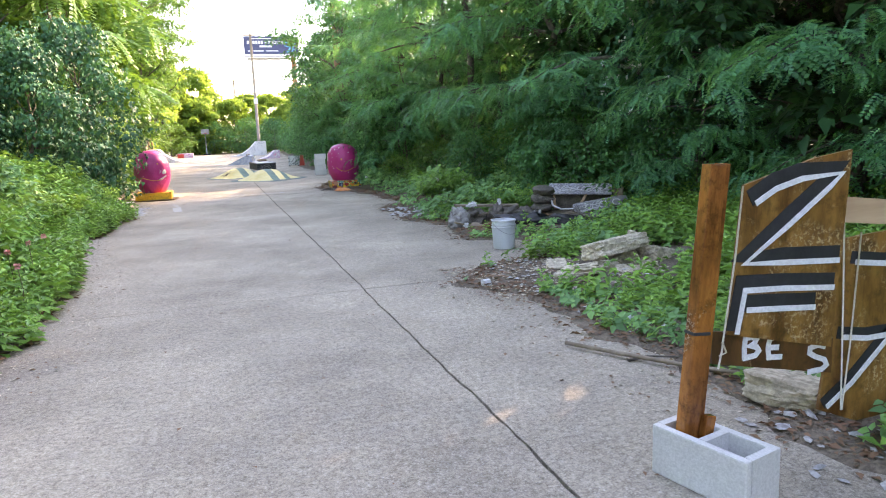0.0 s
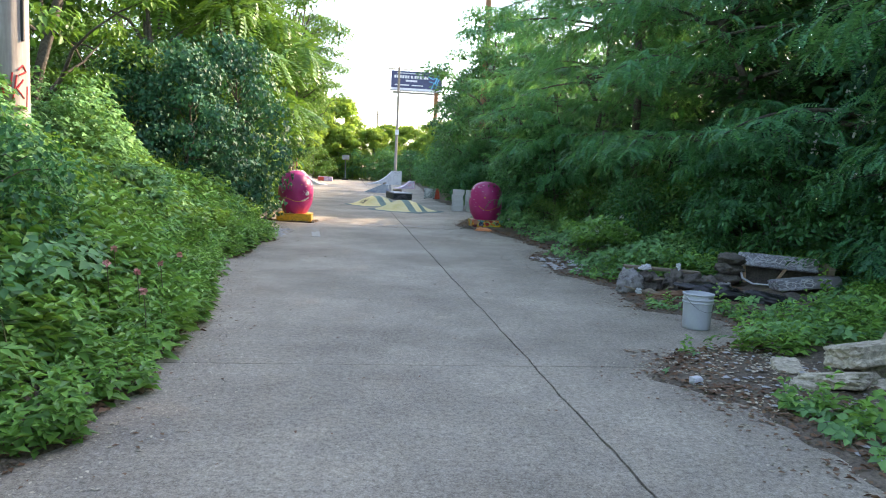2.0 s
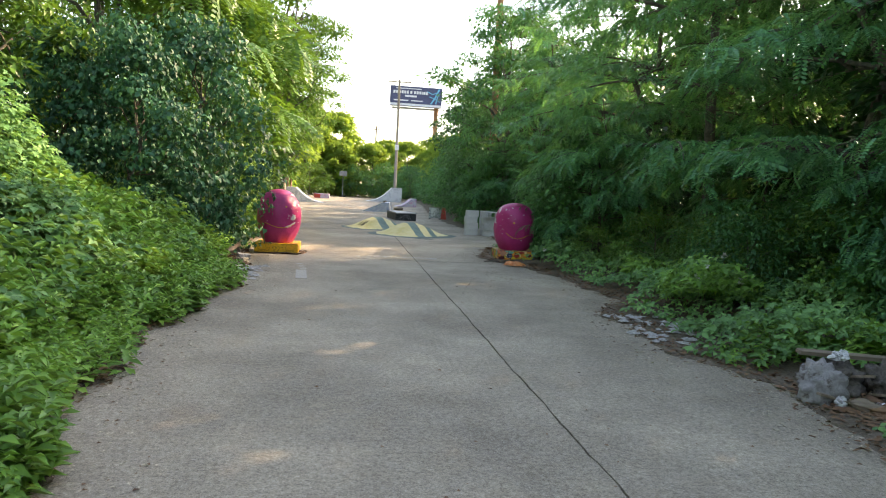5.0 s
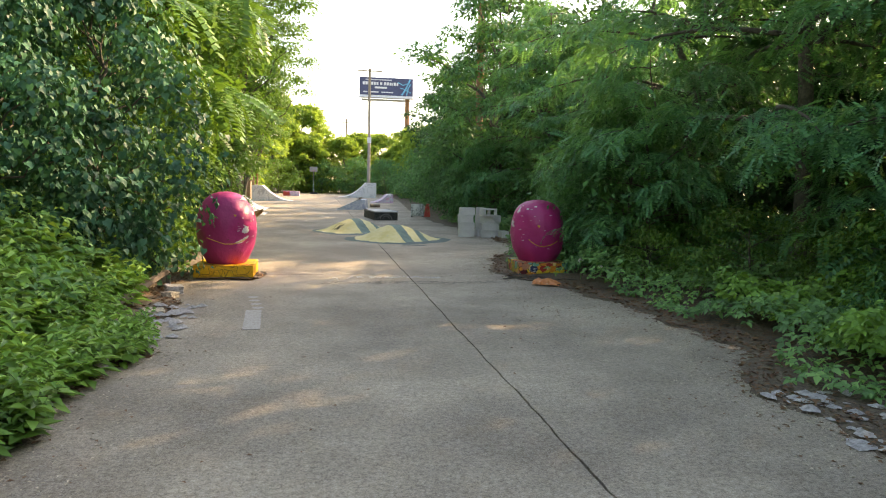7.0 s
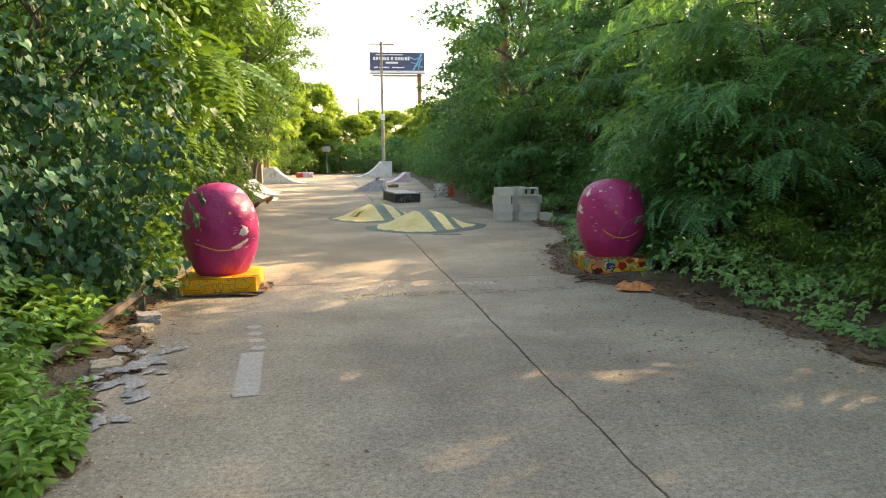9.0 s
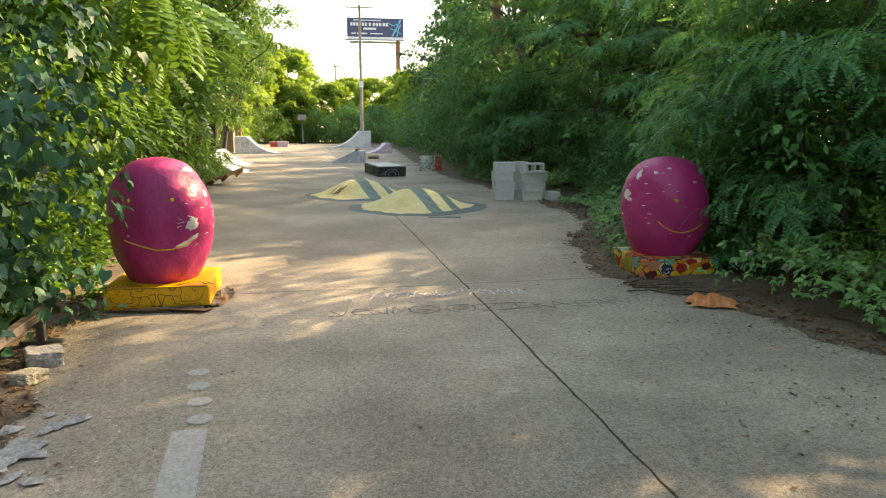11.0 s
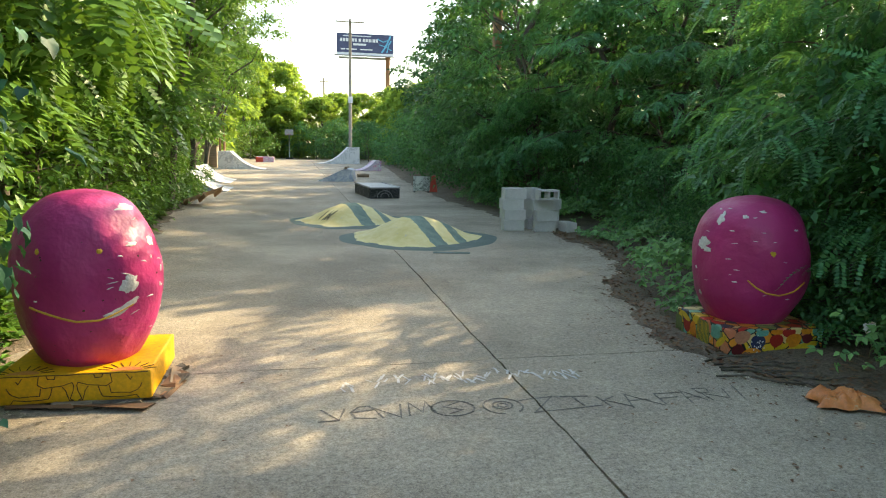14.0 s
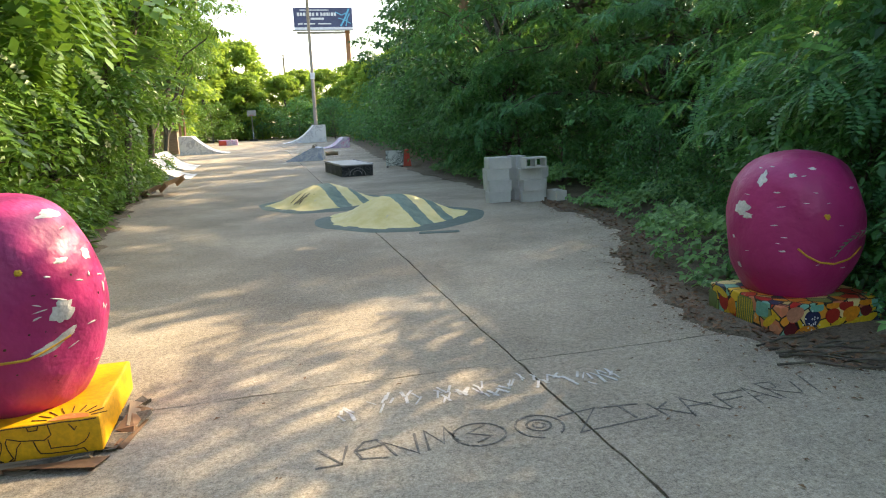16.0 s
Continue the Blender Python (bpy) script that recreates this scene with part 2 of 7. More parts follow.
CONCRETE = concrete_material()
SOIL = surface("soil", (0.13, 0.10, 0.07), (0.24, 0.19, 0.14), 2.0, 45.0, 0.95, 0.8, 0.02, spread=0.6)
EARTH = surface("earth", (0.075, 0.075, 0.035), (0.11, 0.10, 0.06), 0.6, 20.0, 0.95, 0.5, 0.02, spread=0.5)
UNDER = surface("sub_base", (0.035, 0.03, 0.025), (0.06, 0.05, 0.04), 2.0, 30.0, 0.95)
LITTER = surface("dead_leaves", (0.14, 0.066, 0.034), (0.26, 0.15, 0.08), 3.0, 30.0, 0.8, 0.2)
BARK = surface("bark", (0.09, 0.075, 0.06), (0.17, 0.15, 0.12), 3.0, 22.0, 0.9, 0.9, 0.02, spread=0.6)
POLE = wood_material("weathered_pole", (0.20, 0.17, 0.145), (0.36, 0.32, 0.28), 2, 0.85, 22.0)
POLE_BROWN = wood_material("brown_pole", (0.22, 0.11, 0.06), (0.36, 0.20, 0.12), 2, 0.8, 14.0)
EGG = egg_material()
CHIP = surface("bare_plaster", (0.62, 0.60, 0.58), (0.74, 0.72, 0.70), 8.0, 60.0, 0.8, 0.3, local=True)
GOLD = surface("ochre_paint", (0.62, 0.33, 0.02), (0.70, 0.42, 0.05), 9.0, 60.0, 0.6, 0.2, local=True)
PLINTH = surface("yellow_paint", (0.78, 0.37, 0.008), (0.85, 0.46, 0.015), 2.2, 38.0, 0.5, 0.35, 0.004, local=True, stain=(0.5, 0.17, 0.01), stain_at=0.64)
INK = surface("dark_line_paint", (0.05, 0.02, 0.008), (0.09, 0.035, 0.012), 20.0, 60.0, 0.7, 0.0, local=True)
PATCH = mosaic_material()
BLOCK = surface("block_concrete", (0.56, 0.555, 0.54), (0.68, 0.675, 0.66), 4.0, 120.0, 0.92, 0.5, 0.004, local=True, spread=0.22)
RUBBLE = surface("broken_concrete", (0.52, 0.44, 0.32), (0.68, 0.60, 0.46), 4.0, 30.0, 0.92, 0.9, 0.02, spread=0.55)
RUBBLE_GREY = surface("grey_rubble", (0.36, 0.355, 0.35), (0.54, 0.53, 0.51), 6.0, 40.0, 0.9, 0.8, 0.012, spread=0.5)
BUCKET = surface("pale_plastic", (0.47, 0.50, 0.53), (0.53, 0.555, 0.58), 5.0, 70.0, 0.45, 0.15, 0.002, local=True, stain=(0.36, 0.36, 0.35), stain_at=0.66, spread=0.1)
STAINED = varnish_material("stained_post", (0.10, 0.03, 0.008), (0.44, 0.155, 0.035), (0.55, 0.38, 0.22), 0.03, 0.22)
BOARD = varnish_material("stained_board", (0.10, 0.038, 0.01), (0.36, 0.175, 0.045), (0.55, 0.40, 0.22), 0.13, 0.3)
DARKPLANK = varnish_material("dark_stained_plank", (0.05, 0.02, 0.008), (0.16, 0.065, 0.02), (0.4, 0.28, 0.16), 0.0, 0.35)
RAWWOOD = wood_material("raw_wood", (0.36, 0.22, 0.12), (0.55, 0.38, 0.24), 0, 0.7, 14.0)
GREYWOOD = wood_material("grey_wood", (0.16, 0.12, 0.085), (0.32, 0.26, 0.19), 0, 0.85, 20.0)
WHITE = surface("white_paint", (0.72, 0.73, 0.75), (0.82, 0.82, 0.83), 12.0, 80.0, 0.6, 0.2, local=True)
BLACK = surface("black_paint", (0.012, 0.012, 0.014), (0.03, 0.03, 0.034), 9.0, 60.0, 0.6, 0.2, local=True)
STRING = surface("twine", (0.62, 0.56, 0.45), (0.72, 0.66, 0.56), 30.0, 200.0, 0.9, 0.4, 0.002)
MOUND = striped_material()
SKIRT = surface("green_grey_paint", (0.05, 0.095, 0.085), (0.10, 0.15, 0.135), 5.0, 40.0, 0.75, 0.3, 0.005, stain=(0.25, 0.25, 0.22), stain_at=0.7)
FADED = surface("faded_white_paint", (0.40, 0.38, 0.355), (0.49, 0.475, 0.45), 14.0, 60.0, 0.8, 0.3, stain=(0.33, 0.30, 0.265), stain_at=0.5)
CHALK = surface("charcoal_line", (0.09, 0.082, 0.074), (0.19, 0.178, 0.16), 18.0, 60.0, 0.9, 0.0, stain=(0.32, 0.30, 0.27), stain_at=0.54)
RAMP = graffiti_material("ramp_paint", (0.68, 0.68, 0.69), (0.76, 0.76, 0.76), [(0.06, 0.06, 0.09), (0.30, 0.36, 0.5)], 1.6, 0.35)
RAMP_BLUE = graffiti_material("blue_ramp_paint", (0.40, 0.45, 0.53), (0.52, 0.56, 0.62), [(0.72, 0.74, 0.78), (0.16, 0.24, 0.46)], 2.0, 0.5)
RAMP_PINK = graffiti_material("pink_tagged_paint", (0.60, 0.58, 0.60), (0.68, 0.66, 0.68), [(0.68, 0.18, 0.36), (0.3, 0.2, 0.45)], 3.5, 0.8)
BOXBLACK = graffiti_material("black_box_paint", (0.012, 0.014, 0.015), (0.03, 0.033, 0.035), [(0.16, 0.16, 0.17)], 5.0, 0.6)
BOXTOP = surface("worn_grey_top", (0.34, 0.35, 0.36), (0.46, 0.47, 0.48), 3.0, 40.0, 0.6, 0.2, stain=(0.2, 0.21, 0.22), stain_at=0.62)
RUST = surface("rusty_steel", (0.17, 0.13, 0.11), (0.32, 0.28, 0.255), 5.0, 50.0, 0.5, 0.4, 0.003, 0.5, stain=(0.16, 0.06, 0.03), stain_at=0.58)
STEEL = surface("dull_steel", (0.22, 0.22, 0.23), (0.32, 0.32, 0.33), 5.0, 50.0, 0.45, 0.2, 0.002, 0.7)
FABRIC = graffiti_material("tagged_fabric", (0.15, 0.145, 0.155), (0.22, 0.21, 0.225), [(0.6, 0.6, 0.62), (0.5, 0.5, 0.55)], 6.0, 0.7)
BAGBLACK = surface("black_plastic", (0.012, 0.012, 0.014), (0.03, 0.03, 0.034), 6.0, 50.0, 0.3, 0.6, 0.01, spread=0.4)
FABRIC_DARK = surface("dirty_fabric", (0.10, 0.088, 0.075), (0.19, 0.165, 0.14), 6.0, 50.0, 0.95, 0.8, 0.012, spread=0.5)
CLOTH = surface("grimy_cloth", (0.22, 0.21, 0.20), (0.36, 0.345, 0.34), 6.0, 40.0, 0.9, 0.8, 0.01, stain=(0.12, 0.1, 0.09), stain_at=0.55)
BAG = surface("orange_plastic", (0.68, 0.20, 0.055), (0.75, 0.28, 0.10), 9.0, 50.0, 0.45, 0.5, 0.006, local=True, stain=(0.6, 0.42, 0.28), stain_at=0.6)
RED = surface("red_plastic", (0.55, 0.05, 0.03), (0.62, 0.08, 0.05), 4.0, 50.0, 0.5, 0.2, local=True)
TAGGED = graffiti_material("white_tagged_panel", (0.56, 0.60, 0.56), (0.66, 0.68, 0.64), [(0.02, 0.03, 0.03), (0.03, 0.05, 0.04)], 7.0, 0.9)
SPRAY = surface("red_spray_paint", (0.58, 0.03, 0.04), (0.66, 0.06, 0.06), 14.0, 60.0, 0.6, 0.0)
NAVY = surface("navy_print", (0.025, 0.035, 0.10), (0.04, 0.055, 0.14), 0.4, 3.0, 0.5, 0.0)
CYAN = surface("cyan_print", (0.05, 0.30, 0.52), (0.08, 0.42, 0.62), 0.8, 3.0, 0.5, 0.0)
PRINT = surface("white_print", (0.55, 0.57, 0.62), (0.62, 0.64, 0.68), 0.8, 3.0, 0.5, 0.0)
WHITE_TRASH = surface("white_scrap", (0.66, 0.66, 0.68), (0.76, 0.76, 0.78), 12.0, 60.0, 0.6, 0.4, 0.004)
PETAL = surface("pink_petal", (0.72, 0.26, 0.24), (0.78, 0.4, 0.36), 20.0, 90.0, 0.6, 0.0)
WORN = surface("worn_white_paint", (0.54, 0.535, 0.53), (0.66, 0.655, 0.65), 14.0, 60.0, 0.85, 0.0, stain=(0.42, 0.40, 0.365), stain_at=0.52)
BLOSSOM = surface("white_petal", (0.72, 0.73, 0.66), (0.78, 0.78, 0.74), 20.0, 90.0, 0.6, 0.0)
STEM = surface("green_stem", (0.11, 0.12, 0.04), (0.18, 0.15, 0.07), 8.0, 60.0, 0.7, 0.2)
WIRE = surface("cable", (0.05, 0.05, 0.055), (0.08, 0.08, 0.085), 1.0, 20.0, 0.6, 0.0)

LEAF_HERB = leaf_material("herb_leaves", [(0.044, 0.118, 0.028), (0.076, 0.185, 0.038), (0.115, 0.24, 0.046), (0.16, 0.275, 0.06)], (0.30, 0.42, 0.04), 0.3)
LEAF_VINE = leaf_material("vine_leaves", [(0.008, 0.042, 0.028), (0.016, 0.074, 0.044), (0.030, 0.115, 0.058), (0.052, 0.155, 0.064)], (0.12, 0.30, 0.05), 0.16, 0.55, (1.1, 1.7))
LEAF_CREEP = leaf_material("creeper_leaves", [(0.040, 0.108, 0.044), (0.062, 0.155, 0.058), (0.088, 0.20, 0.068), (0.125, 0.245, 0.07)], (0.26, 0.42, 0.06), 0.3, 0.55)
LEAF_LOCUST = leaf_material("locust_leaves", [(0.020, 0.092, 0.058), (0.032, 0.135, 0.076), (0.052, 0.19, 0.088), (0.088, 0.25, 0.08)], (0.30, 0.55, 0.05), 0.42, 0.4, (1.15, 2.0))
LEAF_MID = leaf_material("roadside_leaves", [(0.013, 0.058, 0.026), (0.024, 0.092, 0.036), (0.040, 0.13, 0.046), (0.066, 0.175, 0.05)], (0.2, 0.38, 0.05), 0.3, 0.5)
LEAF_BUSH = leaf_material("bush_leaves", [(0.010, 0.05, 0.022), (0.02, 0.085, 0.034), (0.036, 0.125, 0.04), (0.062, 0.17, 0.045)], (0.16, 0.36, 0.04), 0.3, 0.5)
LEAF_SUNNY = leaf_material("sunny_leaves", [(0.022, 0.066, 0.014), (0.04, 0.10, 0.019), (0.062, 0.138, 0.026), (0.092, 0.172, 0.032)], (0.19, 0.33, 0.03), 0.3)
# lighter, more translucent copy of the sunny leaves: sunlight painted into backlit far trees
LEAF_FAR_LIT = leaf_material("far_lit_leaves", [(0.06, 0.12, 0.022), (0.085, 0.16, 0.03), (0.12, 0.20, 0.04)], (0.42, 0.54, 0.06), 0.55, 0.6, (1.4, 2.1))
# greens darkened below leaf colour, so gaps in the wood read as shade
LEAF_SHADE = leaf_material("wood_shade_leaves", [(0.006, 0.028, 0.014), (0.012, 0.048, 0.02), (0.024, 0.08, 0.026)], (0.1, 0.26, 0.03), 0.25)


# ---- mesh helpers ----
def thing(name, label, category, group="", m=None):
    ob = new(name)
    ob.empty_display_size = 0.1
    tagged(ob, label, category, group)
    if m is not None:
        ob.matrix_basis = m
    return ob


def part(name, data, material, parent=None, label="", smooth=False):
    """Links a bmesh or mesh as one object under its thing."""
    if isinstance(data, bmesh.types.BMesh):
        me = bpy.data.meshes.new(name)
        data.normal_update()
        data.to_mesh(me)
        data.free()
    else:
        me = data
    if not me.materials:
        me.materials.append(material)
    if smooth:
        me.polygons.foreach_set("use_smooth", [True] * len(me.polygons))
    ob = new(name, me)
    ob.parent = parent
    if label:
        ob["label"] = label
    return ob


def single(name, data, material, label, category, group="", m=None, kind="", smooth=False):
    ob = part(name, data, material, None, "", smooth)
    tagged(ob, label, category, group, kind)
    if m is not None:
        ob.matrix_basis = m
    return ob


def structure(name, data, material, label, smooth=False):
    return single(name, data, material, label, "structure", "", None, "structure", smooth)


def box(bm, size, m=None, bevel=0.0, jitter=0.0, rng=None):
    made = bmesh.ops.create_cube(bm, size=1.0)["verts"]
    for v in made:
        v.co = Vector((v.co.x * size[0], v.co.y * size[1], v.co.z * size[2]))
        if jitter:
            v.co += Vector(rng.uniform(-jitter, jitter, 3))
    if bevel:
        edges = list({e for v in made for e in v.link_edges})
        out = bmesh.ops.bevel(bm, geom=edges, offset=bevel, segments=2, affect="EDGES", profile=0.6)
        made = list({v for f in out["faces"] for v in f.verts} | {v for v in made if v.is_valid})
    if m is not None:
        bmesh.ops.transform(bm, matrix=m, verts=made)
    return made


def one_box(size, m=None, bevel=0.0):
    bm = bmesh.new()
    box(bm, size, m, bevel)
    return bm


def tube(bm, pts, radii, seg=8, caps=True):
    """A round bar along points."""
    pts = [Vector(p) for p in pts]
    if isinstance(radii, (int, float)):
        radii = [radii] * len(pts)
    rings = []
    for i, p in enumerate(pts):
        d = (pts[min(i + 1, len(pts) - 1)] - pts[max(i - 1, 0)]).normalized()
        a = d.cross(Vector((0.31, 0.17, 0.93)))
        if a.length < 1e-3:
            a = d.cross(Vector((1, 0, 0)))
        a.normalize()
        b = d.cross(a)
        rings.append([bm.verts.new(p + (a * math.cos(k * math.tau / seg) + b * math.sin(k * math.tau / seg)) * radii[i]) for k in range(seg)])
    for r0, r1 in zip(rings, rings[1:]):
        for k in range(seg):
            bm.faces.new((r0[k], r0[(k + 1) % seg], r1[(k + 1) % seg], r1[k]))
    if caps:
        bm.faces.new(rings[0])
        bm.faces.new(rings[-1][::-1])
    return bm


def lathe(profile, seg=32):
    bm = bmesh.new()
    rings = []
    for r, z in profile:
        rings.append([bm.verts.new((r * math.cos(k * math.tau / seg), r * math.sin(k * math.tau / seg), z)) for k in range(seg)])
    for r0, r1 in zip(rings, rings[1:]):
        for k in range(seg):
            bm.faces.new((r0[k], r0[(k + 1) % seg], r1[(k + 1) % seg], r1[k]))
    return bm


def prism(outline, depth):
    """A plate in the xz plane from an outline, depth along y."""
    bm = bmesh.new()
    a = [bm.verts.new((x, 0, z)) for x, z in outline]
    b = [bm.verts.new((x, depth, z)) for x, z in outline]
    bm.faces.new(a)
    bm.faces.new(b[::-1])
    n = len(a)
    for i in range(n):
        bm.faces.new((a[(i + 1) % n], a[i], b[i], b[(i + 1) % n]))
    bmesh.ops.recalc_face_normals(bm, faces=bm.faces)
    return bm


def ribbon(bm, pts, width, to_world, thick):
    """A mitred painted line through flat points: a top face with thin sides."""
    pts = [Vector(p) for p in pts]
    rows = []
    for i, p in enumerate(pts):
        d0 = (p - pts[i - 1]).normalized() if i else (pts[1] - p).normalized()
        d1 = (pts[i + 1] - p).normalized() if i + 1 < len(pts) else d0
        n0, n1 = Vector((-d0.y, d0.x)), Vector((-d1.y, d1.x))
        n = n0 + n1
        n = n.normalized() * min(1.6, 1 / max(0.35, n.length / 2)) if n.length > 0.2 else n0
        end = -d0 * width * 0.3 if i == 0 else (d1 * width * 0.3 if i + 1 == len(pts) else Vector((0, 0)))
        rows.append([(p + end + n * width / 2), (p + end - n * width / 2)])
    top = [[bm.verts.new(to_world(q, thick)) for q in r_] for r_ in rows]
    low = [[bm.verts.new(to_world(q, 0.0)) for q in r_] for r_ in rows]
    for k in range(len(rows) - 1):
        bm.faces.new((top[k][0], top[k + 1][0], top[k + 1][1], top[k][1]))
        for s_ in (0, 1):
            bm.faces.new((top[k][s_], low[k][s_], low[k + 1][s_], top[k + 1][s_]))
    for k in (0, -1):
        bm.faces.new((top[k][0], top[k][1], low[k][1], low[k][0]))
    bmesh.ops.recalc_face_normals(bm, faces=bm.faces)
    return bm


def stroke(bm, pts, width, thick, y=0.0):
    """A painted line in the xz plane, standing proud towards -y."""
    return ribbon(bm, pts, width, lambda q, t: (q.x, y + thick / 2 - t, q.y), thick)


def ground_stroke(bm, pts, width, z=0.004, thick=0.003):
    return ribbon(bm, pts, width, lambda q, t: (q.x, q.y, z - thick / 2 + t), thick)


def mesh_from(name, verts, faces):
    """A mesh of triangles from arrays."""
    me = bpy.data.meshes.new(name)
    verts, faces = np.asarray(verts, np.float32), np.asarray(faces, np.int32)
    me.vertices.add(len(verts))
    me.vertices.foreach_set("co", verts.ravel())
    me.loops.add(faces.size)
    me.loops.foreach_set("vertex_index", faces.ravel())
    me.polygons.add(len(faces))
    me.polygons.foreach_set("loop_start", np.arange(0, faces.size, 3, dtype=np.int32))
    me.update(calc_edges=True)
    me.validate()
    return me


def unit(a):
    return a / np.maximum(np.linalg.norm(a, axis=1, keepdims=True), 1e-6)


BLADE = (np.array([(0, 0, 0), (0.27, 0.42, 0.07), (0, 1, -0.16), (-0.27, 0.42, 0.07)]), np.array([(0, 1, 2), (0, 2, 3)]))
HEART = (np.array([(0, 0.06, 0), (0.34, -0.04, 0.06), (0.47, 0.3, 0.03), (0.3, 0.62, 0.05), (0, 1.0, -0.22), (-0.3, 0.62, 0.05), (-0.47, 0.3, 0.03), (-0.34, -0.04, 0.06)]),
         np.array([(0, 1, 2), (0, 2, 3), (0, 3, 4), (0, 4, 5), (0, 5, 6), (0, 6, 7)]))


LOBE = (np.array([(0, 0, 0), (0.42, 0.12, 0.05), (0.36, 0.55, 0.05), (0, 1.0, -0.22), (-0.36, 0.55, 0.05), (-0.42, 0.12, 0.05)]),
        np.array([(0, 1, 2), (0, 2, 3), (0, 3, 4), (0, 4, 5)]))


def fan_leaf(turns, lengths, wide):
    """A compound leaf: broad leaflets fanned from one stalk."""
    v, f = [], []
    for a, ln in zip(turns, lengths):
        n = len(v)
        c, d = math.cos(radians(a)), math.sin(radians(a))
        for x, y, z in ((0, 0.12, 0), (wide, 0.45, 0.05), (wide * 0.62, 0.8, 0.0), (0, 1.12, -0.16), (-wide * 0.62, 0.8, 0.0), (-wide, 0.45, 0.05)):
            x, y = x * ln, y * ln
            v.append((x * c + y * d, -x * d + y * c, z * ln))
        f += [(n, n + 1, n + 2), (n, n + 2, n + 3), (n, n + 3, n + 4), (n, n + 4, n + 5)]
    return np.array(v), np.array(f)


BRAMBLE = fan_leaf((-72, 0, 72), (0.78, 1.0, 0.78), 0.32)
CREEPER = fan_leaf((-110, -55, 0, 55, 110), (0.6, 0.85, 1.0, 0.85, 0.6), 0.22)


def frond(pairs, width, arch, round_tip=False):
    """A feather-shaped leaf: leaflets in pairs along a bowed midrib."""
    v, f = [], []
    for i in range(pairs + 1):
        t = (i + 0.7) / (pairs + 0.7)
        y, z = t * 0.9, -arch * t * t
        for s in ((-1, 1) if i < pairs else (0,)):
            ln = width * (0.65 + 0.8 * t * (1.25 - t))
            dx, dy = (s * ln, ln * 0.42) if s else (0, ln)
            w = ln * 0.25
            n = len(v)
            nx, ny = (-dy / ln * w, dx / ln * w)
            if round_tip:
                v += [(0, y, z), (dx * 0.35 + nx, y + dy * 0.35 + ny, z + 0.01), (dx * 0.78 + nx * 0.9, y + dy * 0.78 + ny * 0.9, z - 0.05 * ln), (dx, y + dy, z - 0.12 * ln),
                      (dx * 0.78 - nx * 0.9, y + dy * 0.78 - ny * 0.9, z - 0.07 * ln), (dx * 0.35 - nx, y + dy * 0.35 - ny, z - 0.01)]
                f += [(n, n + 1, n + 2), (n, n + 2, n + 3), (n, n + 3, n + 4), (n, n + 4, n + 5)]
            else:
                v += [(0, y, z), (dx * 0.5 + nx, y + dy * 0.5 + ny, z + 0.01), (dx, y + dy, z - 0.12 * ln), (dx * 0.5 - nx, y + dy * 0.5 - ny, z - 0.02)]
                f += [(n, n + 1, n + 2), (n, n + 2, n + 3)]
    return np.array(v), np.array(f)


FROND_LONG = frond(8, 0.24, 0.35)
FROND_FINE = frond(8, 0.2, 0.3)


def herb_plant(rng_seed):
    """A small upright weed: leaves set round a stem."""
    r = np.random.default_rng(rng_seed)
    v, f = [], []
    for i in range(14):
        t = 0.15 + 0.85 * i / 13
        a = i * 2.4 + r.uniform(-0.3, 0.3)
        ln = 0.46 * (1.12 - 0.72 * t)
        d = np.array((math.cos(a), math.sin(a), 0.35 * t + 0.1))
        side = np.array((-math.sin(a), math.cos(a), 0.0)) * ln * 0.23
        p = np.array((0.0, 0.0, t))
        n = len(v)
        v += [p, p + d * ln * 0.5 + side + (0, 0, 0.03), p + d * ln - (0, 0, 0.07), p + d * ln * 0.5 - side + (0, 0, 0.03)]
        f += [(n, n + 1, n + 2), (n, n + 2, n + 3)]
    return np.array(v), np.array(f)


def scatter(name, pos, way, up, size, shape):
    """Puts a leaf shape at every place, pointing along way with its face to up: one mesh."""
    tv, tf = shape
    y = unit(way)
    x = unit(np.cross(y, up))
    z = np.cross(x, y)
    v = pos[:, None, :] + size[:, None, None] * (tv[None, :, 0:1] * x[:, None, :] + tv[None, :, 1:2] * y[:, None, :] + tv[None, :, 2:3] * z[:, None, :])
    f = tf[None] + (np.arange(len(pos)) * len(tv))[:, None, None]
    return mesh_from(name, v.reshape(-1, 3), f.reshape(-1, 3))


